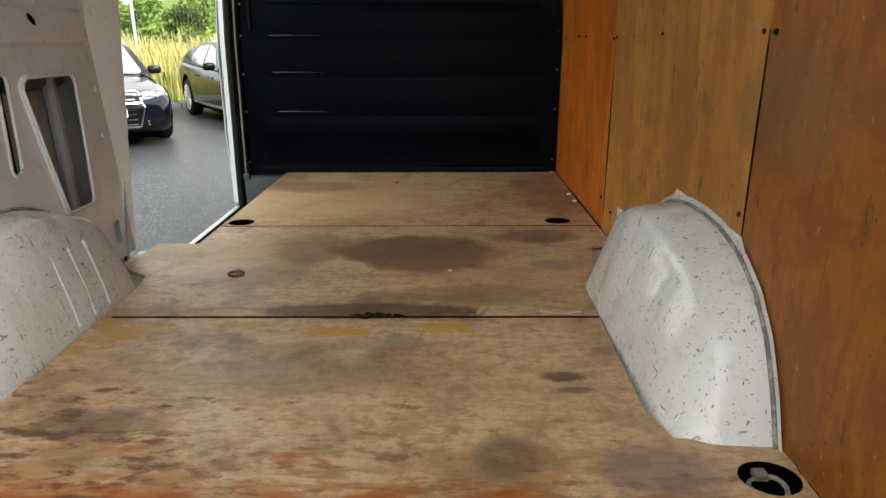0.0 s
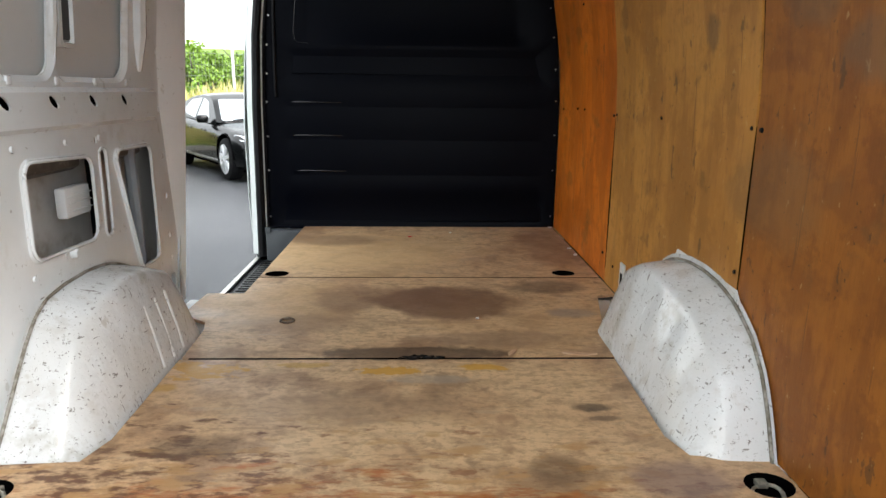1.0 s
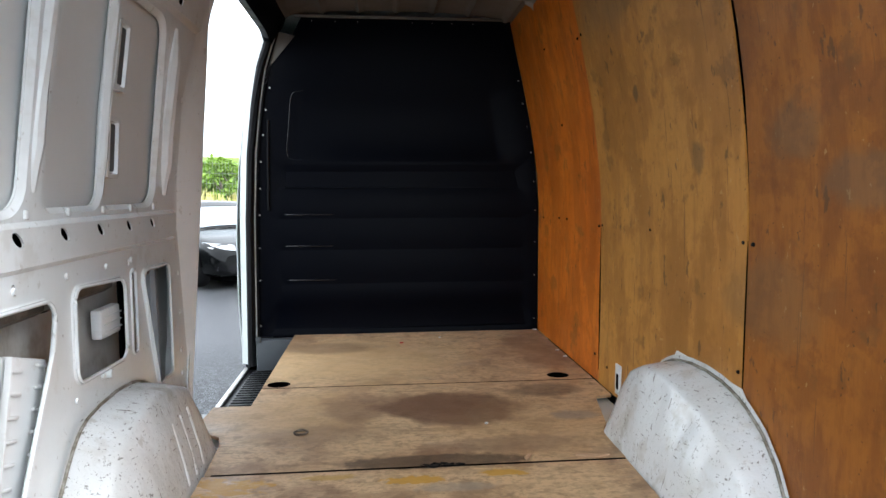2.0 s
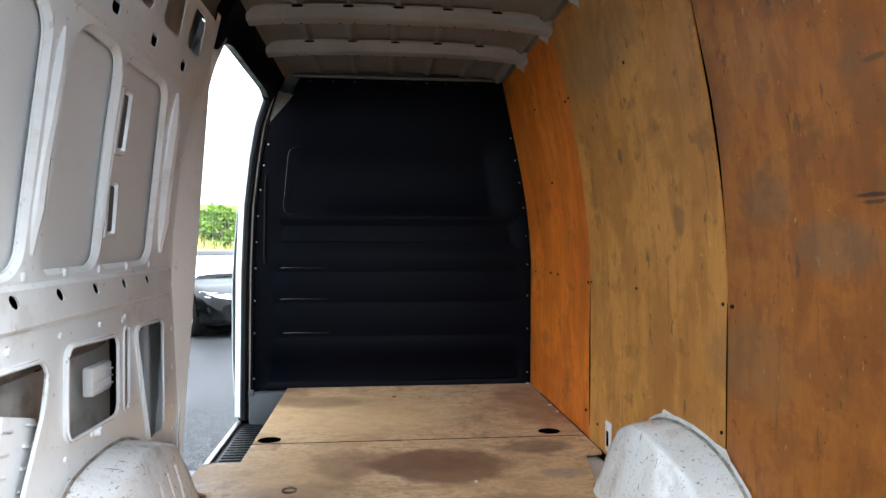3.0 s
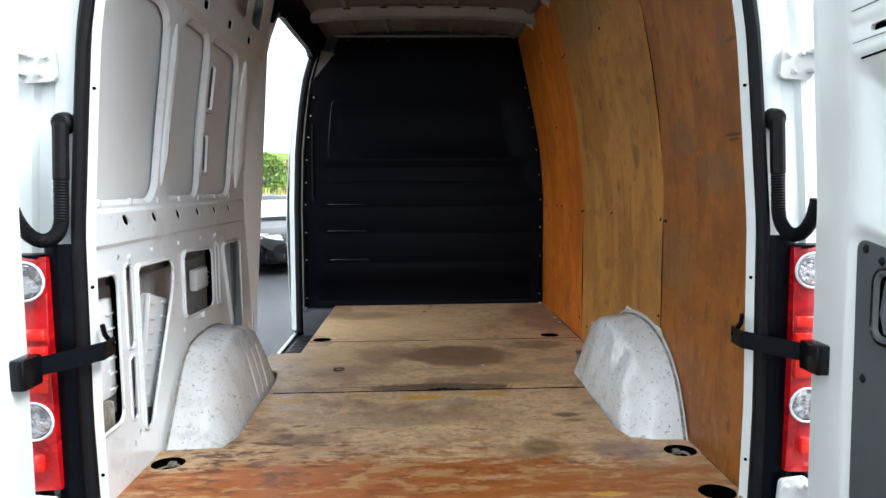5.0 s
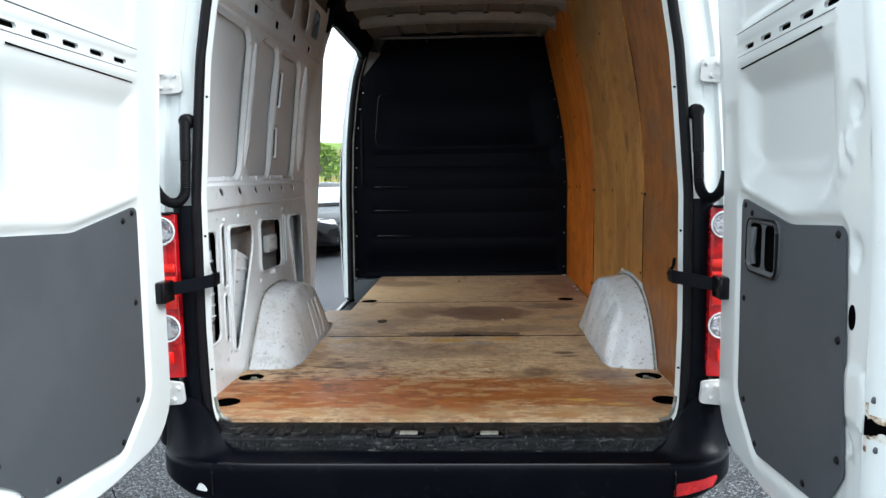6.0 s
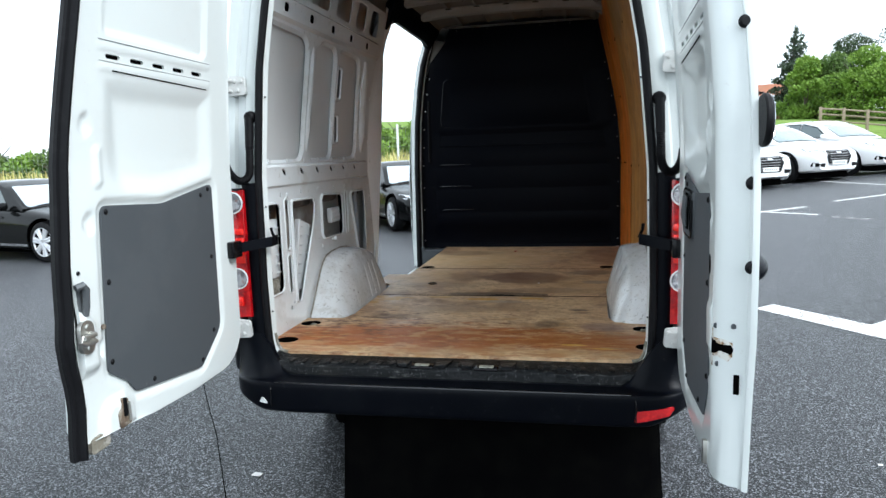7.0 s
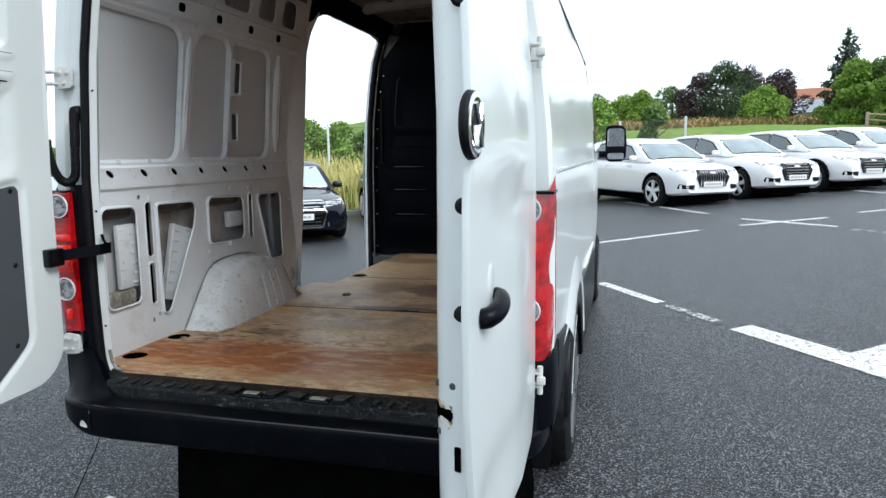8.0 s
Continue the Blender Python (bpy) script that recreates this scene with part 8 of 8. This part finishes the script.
def tree(name, label, at, h, spread_, leaf, seed, n=2600, size=0.34, clear=0.25, group="", lumps=16, base_z=None, cat="tree"):
    rnd = random.Random(seed)
    z = land_z(*at) if base_z is None else base_z
    root = thing(name, label, cat, (at[0], at[1], z), group)
    z0 = h * clear
    part("trunk", trunk_mesh(h * 0.85, 0.022 * h + 0.05, rnd, 7, spread_ * 0.9, z0), BARK, root)
    blobs = []
    for k in range(lumps):
        a = rnd.uniform(0, 2 * math.pi)
        t = (k + 0.5) / lumps
        zz = z0 + (h - z0) * t
        wide = math.sin(math.pi * min(1, 0.16 + 0.84 * t) ** 0.85) * spread_
        d = wide * rnd.uniform(0.2, 0.95)
        rr = spread_ * rnd.uniform(0.17, 0.44)
        blobs.append(((d * math.cos(a), d * math.sin(a), zz - rr * 0.3), (rr, rr, rr * rnd.uniform(0.6, 0.9))))
    part("crown", leaf_mesh("crown", blobs, n, size, rnd), leaf, root, "", 180)
    return root


def conifer(label, at, h, spread_, seed, n=5200, leaf=LEAF_FIR):
    rnd = random.Random(seed)
    root = thing("conifer", label, "tree", (at[0], at[1], land_z(*at)), "far trees")
    part("trunk", trunk_mesh(h * 0.97, 0.018 * h, rnd, 4, spread_ * 0.3, h * 0.3), BARK, root)
    blobs = []
    for k in range(40):
        t = (k + 0.5) / 40
        a = k * 2.4 + rnd.uniform(-0.4, 0.4)
        w = spread_ * (1 - t) ** 0.8 * rnd.uniform(0.55, 1.1) + 0.15
        blobs.append(((0.5 * w * math.cos(a), 0.5 * w * math.sin(a), h * (0.10 + 0.9 * t)), (w * 0.55 + 0.12, w * 0.55 + 0.12, h * 0.026 + 0.10)))
    part("crown", leaf_mesh("crown", blobs, n, 0.26, rnd, 0.5), leaf, root, "", 180)
    return root


def far(deg, dist):
    """A place by compass from the van's rear: degrees to the right of straight ahead."""
    return (1.0 + dist * math.sin(radians(deg)), -2.2 + dist * math.cos(radians(deg)))


# hedge and bushes beyond the verge, seen through the side door and past the open door
rs = random.Random(11)
for k in range(15):
    u = -30 + 3.3 * k + rs.uniform(-0.7, 0.7)
    p = KERB0 + ROW * u - HEAD * (12.5 + rs.uniform(-1.0, 2.0))
    tree("shrub", "bright green rounded bush in a rough hedge", (p.x, p.y), rs.uniform(2.0, 2.8), rs.uniform(1.8, 2.3), LEAF_BRIGHT if k % 3 else LEAF_MID, 30 + k, 3600, 0.17, 0.04, "hedge bushes", 12, None, "bush")
for k in range(14):
    u = -2.5 + 1.05 * k + rs.uniform(-0.3, 0.3)
    p = KERB0 + ROW * u - HEAD * (10.6 + rs.uniform(-0.6, 1.2))
    tree("shrub", "bright yellow-green bush in the hedge behind the fence", (p.x, p.y), rs.uniform(2.65, 3.2) - land_z(p.x, p.y), rs.uniform(1.05, 1.35), LEAF_BRIGHT if k % 5 else LEAF_MID, 45 + k, 3000, 0.13, 0.03, "hedge bushes", 12, None, "bush")
for k in range(22):
    u = -42 + 2.9 * k + rs.uniform(-1.2, 1.2)
    p = KERB0 + ROW * u - HEAD * (27 + rs.uniform(-3, 6))
    top = rs.uniform(2.2, 3.0)
    if 1.0 < u < 20.0:
        top = rs.uniform(3.0, 3.5) - land_z(p.x, p.y)
        if top < 1.2:
            continue
    tree("shrub", "mid-green tall bush behind the hedge", (p.x, p.y), top, rs.uniform(2.0, 2.6), LEAF_MID if k % 2 else LEAF_BRIGHT, 60 + k, 3000, 0.24, 0.05, "tall bushes", 13, None, "bush")
for k in range(12):
    u = -120 + 14 * k + rs.uniform(-4, 4)
    p = KERB0 + ROW * u - HEAD * (70 + rs.uniform(-6, 14))
    if 4.0 < u < 40.0:
        continue
    tree("tree", "dark green tree on the far rise", (p.x, p.y), rs.uniform(2.0, 3.0), rs.uniform(2.4, 3.2), LEAF_DARK if k % 2 else LEAF_MID, 90 + k, 3500, 0.28, 0.05, "far trees on the left", 13)
for k, (u, b, h) in enumerate(((-3.0, 48, 4.4), (6.5, 52, 4.8), (2.0, 60, 4.6))):
    p = KERB0 + ROW * u - HEAD * b
    conifer("slim dark conifer behind the hedge", (p.x, p.y), h, 1.3, 120 + k, 1500)

# right: trees round the house on the rise
for k, (deg, dist, h, sp, leaf, lab, n) in enumerate([
        (-2.0, 62, 5.0, 3.2, LEAF_MID, "mid-green bushy tree", 1600), (0.2, 60, 5.0, 3.0, LEAF_BRIGHT, "bright green bushy tree", 1800), (1.8, 58, 5.4, 2.6, LEAF_BRIGHT, "bright green bushy tree", 2000), (4.0, 66, 6.6, 3.0, LEAF_MID, "mid-green tree", 1600),
        (6.2, 64, 8.2, 3.2, LEAF_COPPER, "copper-leaved tree", 2400), (8.0, 62, 9.4, 4.0, LEAF_DARK, "broad dark green tree", 3600), (9.6, 66, 9.6, 3.4, LEAF_COPPER, "copper-leaved tree", 2600), (10.6, 56, 5.2, 3.0, LEAF_BRIGHT, "light green shrub-like tree", 2400),
        (11.8, 64, 8.2, 3.2, LEAF_COPPER, "copper-leaved tree", 2400),
        (16.6, 56, 8.2, 3.0, LEAF_BRIGHT, "bright green dense tree", 4200), (18.4, 57, 8.8, 3.4, LEAF_MID, "mid-green dense tree", 4200), (20.4, 54, 9.4, 3.6, LEAF_BRIGHT, "mid-green broad tree", 4200), (22.6, 52, 9.0, 3.8, LEAF_BRIGHT, "bright green broad tree", 4200),
        (19.5, 78, 15.0, 5.0, LEAF_DARK, "tall dark green tree", 3600), (22.2, 76, 16.0, 5.4, LEAF_DARK, "tall dark green tree", 3600), (25.0, 70, 16.0, 5.5, LEAF_MID, "tall mid-green tree", 3600), (26.5, 50, 10.5, 4.2, LEAF_BRIGHT, "bright green broad tree", 3800),
        (29.5, 48, 10.5, 4.4, LEAF_MID, "mid-green broad tree", 3000), (33, 52, 11, 4.5, LEAF_MID, "mid-green broad tree", 2000), (38, 56, 11, 5, LEAF_DARK, "dark green tree", 1500)]):
    tree("tree", lab + " on the far rise", far(deg, dist), h * 0.52, sp * 0.74, leaf, 200 + k, int(n * 3.2), 0.155, 0.08, "trees round the house", 28)
conifer("tall blue-green conifer above the house", far(15.9, 84), 9.6, 2.7, 301, 7000)
conifer("tall blue-green conifer above the house", far(18.6, 88), 8.0, 2.0, 302, 4000)


tree("shrub", "green climbing bush behind the mesh fence", (2.6, 29.0), 3.5 - land_z(2.6, 29.0), 1.0, LEAF_MID, 411, 2600, 0.13, 0.03, "", 12, None, "bush")


# tall straw grass on the verge, past about three hundred blades one object
def blades(name, label, material, us, bs, n, h, seed, leanm=0.25, w=0.012):
    rnd = random.Random(seed)
    vs, fs = [], []
    for _ in range(n):
        u, b = rnd.uniform(*us), bs[0] + (bs[1] - bs[0]) * rnd.random() ** 1.3
        off = 0.9 * max(0.0, min(1.0, (u - 3.0) / 4.0))
        p = KERB0 + ROW * u - HEAD * (b + off)
        z = land_z(p.x, p.y) + 0.06
        clump = 0.65 + 0.7 * max(0.0, 0.5 + noise.noise(Vector((p.x * 0.5, p.y * 0.5, 3.0))))
        hh = h * clump * rnd.uniform(0.5, 1.15)
        a = rnd.uniform(0, 2 * math.pi)
        d = Vector((math.cos(a), math.sin(a), 0))
        s = Vector((-d.y, d.x, 0)) * w * rnd.uniform(0.7, 1.6)
        base = Vector((p.x, p.y, z))
        ln = d * hh * leanm * rnd.uniform(0.2, 1.4)
        i = len(vs)
        vs += [base - s, base + s, base + ln * 0.35 + Vector((0, 0, hh * 0.62)) + s * 0.9, base + ln * 0.35 + Vector((0, 0, hh * 0.62)) - s * 0.9, base + ln + Vector((0, 0, hh)) + s * 1.5, base + ln + Vector((0, 0, hh)) - s * 0.3]
        fs += [(i, i + 1, i + 2, i + 3), (i + 3, i + 2, i + 4, i + 5)]
    me = bpy.data.meshes.new(name)
    me.from_pydata([tuple(v) for v in vs], [], fs)
    me.update()
    me.materials.append(material)
    return tagged(new(name, me), label, "grass", "", "stuff")


blades("tall_grass", "tall pale yellow meadow grass on the verge", STRAW, (-24, 10), (0.3, 11), 30000, 1.05, 5, 0.22, 0.011)
blades("tall_grass_green", "green undergrowth in the tall grass", LEAF_BRIGHT, (-24, 12), (0.25, 11), 9000, 0.6, 6, 0.4, 0.014)
blades("brown_grass", "brown seeding grass on the rise", RUSSET, (15, 62), (20, 37), 26000, 0.45, 7, 0.9, 0.03)
blades("verge_tufts", "green grass tufts along the kerb", GRASS, (2, 40), (0.3, 4), 7000, 0.30, 8, 0.4, 0.012)

# mesh fence along the verge
fence = thing("fence", "pale steel mesh fence with square posts", "fence")
wire_v, wire_f = [], []


def wire(a, c, r):
    d = (c - a).normalized()
    s = d.cross(Vector((0.3, 0.5, 0.81))).normalized()
    t = d.cross(s)
    i = len(wire_v)
    for q in (a, c):
        for k in range(3):
            g = 2.094 * k
            wire_v.append(tuple(q + r * (math.cos(g) * s + math.sin(g) * t)))
    for k in range(3):
        wire_f.append((i + k, i + (k + 1) % 3, i + 3 + (k + 1) % 3, i + 3 + k))


post_me = None
FU = [-24 + 3.0 * k for k in range(12)]
prev = None
for u in FU:
    p = KERB0 + ROW * u - HEAD * 4.6
    z = land_z(p.x, p.y)
    if post_me is None:
        post_me = part("post", box(-0.035, 0.035, -0.035, 0.035, -0.2, 2.45, 0.006), FENCEWHITE, fence, "", 35, pose(p.x, p.y, z, 0, 0, 34)).data
    else:
        part("post", post_me, None, fence, "", 35, pose(p.x, p.y, z, 0, 0, 34))
    q = Vector((p.x, p.y, z))
    if prev is not None:
        for k in range(8):
            wire(prev + Vector((0, 0, 0.15 + 0.31 * k)), q + Vector((0, 0, 0.15 + 0.31 * k)), 0.006)
        for k in range(1, 30):
            c = prev.lerp(q, k / 30)
            wire(c + Vector((0, 0, 0.05)), c + Vector((0, 0, 2.4)), 0.0035)
    prev = q
# second run of fence on the far side of the van, ending in a post
prev = None
for deg in (-11.0, -5.4, 0.25, 5.3):
    x, y = far(deg, 28.5)
    z = land_z(x, y)
    part("post", box(-0.045, 0.045, -0.045, 0.045, -0.2, 2.1, 0.008), FENCEWHITE, fence, "", 35, pose(x, y, z))
    q = Vector((x, y, z))
    if prev is not None:
        for k in range(7):
            wire(prev + Vector((0, 0, 0.15 + 0.31 * k)), q + Vector((0, 0, 0.15 + 0.31 * k)), 0.006)
        for k in range(1, 40):
            c = prev.lerp(q, k / 40)
            wire(c + Vector((0, 0, 0.05)), c + Vector((0, 0, 2.0)), 0.0035)
    prev = q
wm = bpy.data.meshes.new("wire_mesh")
wm.from_pydata(wire_v, [], wire_f)
wm.update()
tagged(part("wire_mesh", wm, FENCEWIRE, fence, "thin welded wire panels"), kind="stuff")

# house on the rise
hx, hy = far(14.3, 98)
hz = land_z(hx, hy) - 0.9
house = thing("house", "cream rendered house with terracotta roof and glass-roofed extension", "house", (hx, hy, hz), turn=-20)
part("wall", box(-4.5, 4.5, -3.0, 3.0, -2.5, 3.2, 0.03), RENDERWALL, house)
roof_rows = [[Vector((x, -3.4, 3.0)), Vector((x, 0, 4.9)), Vector((x, 3.4, 3.0)), Vector((x, 3.3, 2.85)), Vector((x, 0, 4.7)), Vector((x, -3.3, 2.85))] for x in (-4.9, 4.9)]
part("roof", loft(roof_rows, True, True), ROOFTILE, house)
part("extension", box(-5.2, 1.2, -6.0, -3.0, -2.5, 1.6, 0.03), RENDERWALL, house)
er = [[Vector((x, -6.4, 1.6)), Vector((x, -3.0, 3.3)), Vector((x, -3.0, 3.15)), Vector((x, -6.3, 1.45))] for x in (-5.6, 1.6)]
part("glass_roof", loft(er, True, True), SLATE, house, "pale glazed lean-to roof")
for k in range(5):
    w = part("window", box(-4.9 + 1.25 * k, -3.9 + 1.25 * k, -6.03, -5.99, -0.9, 1.2, 0.01), GLASS, house)
    part("frame", box(-4.96 + 1.25 * k, -4.9 + 1.25 * k, -6.06, -5.99, -1.0, 1.3, 0.01), WHITECAR, w)
part("chimney", box(2.4, 3.1, -0.4, 0.4, 4.6, 6.6, 0.04), ROOFTILE, house)
# wooden rail fence by the trees and a lamp post
rail = thing("rail_fence", "weathered wooden rail fence before the trees", "fence")
pts = [far(a, 42) for a in (17.5, 19.0, 20.5, 22.0, 23.5, 25.0)]
for (x, y) in pts:
    part("post", box(-0.07, 0.07, -0.07, 0.07, -0.3, 1.25, 0.02), WOODRAIL, rail, "", 35, pose(x, y, land_z(x, y)))
for (x0, y0), (x1, y1) in zip(pts, pts[1:]):
    for h in (0.5, 0.85, 1.15):
        part("rail", tube([(x0, y0, land_z(x0, y0) + h), (x1, y1, land_z(x1, y1) + h)], 0.05, 6), WOODRAIL, rail)
lp = far(22.3, 26)
lamp_post = thing("lamp_post", "white steel lamp post beside the bays", "lamp post", (lp[0], lp[1], land_z(*lp)))
part("pole", tube([(0, 0, -0.3), (0, 0, 3), (0, 0, 7.5)], 0.08, 12, False, [0.10, 0.085, 0.06]), FENCEWHITE, lamp_post)
part("lantern", box(-0.15, 0.15, -0.5, 0.2, 7.4, 7.55, 0.04), FENCEWHITE, lamp_post)
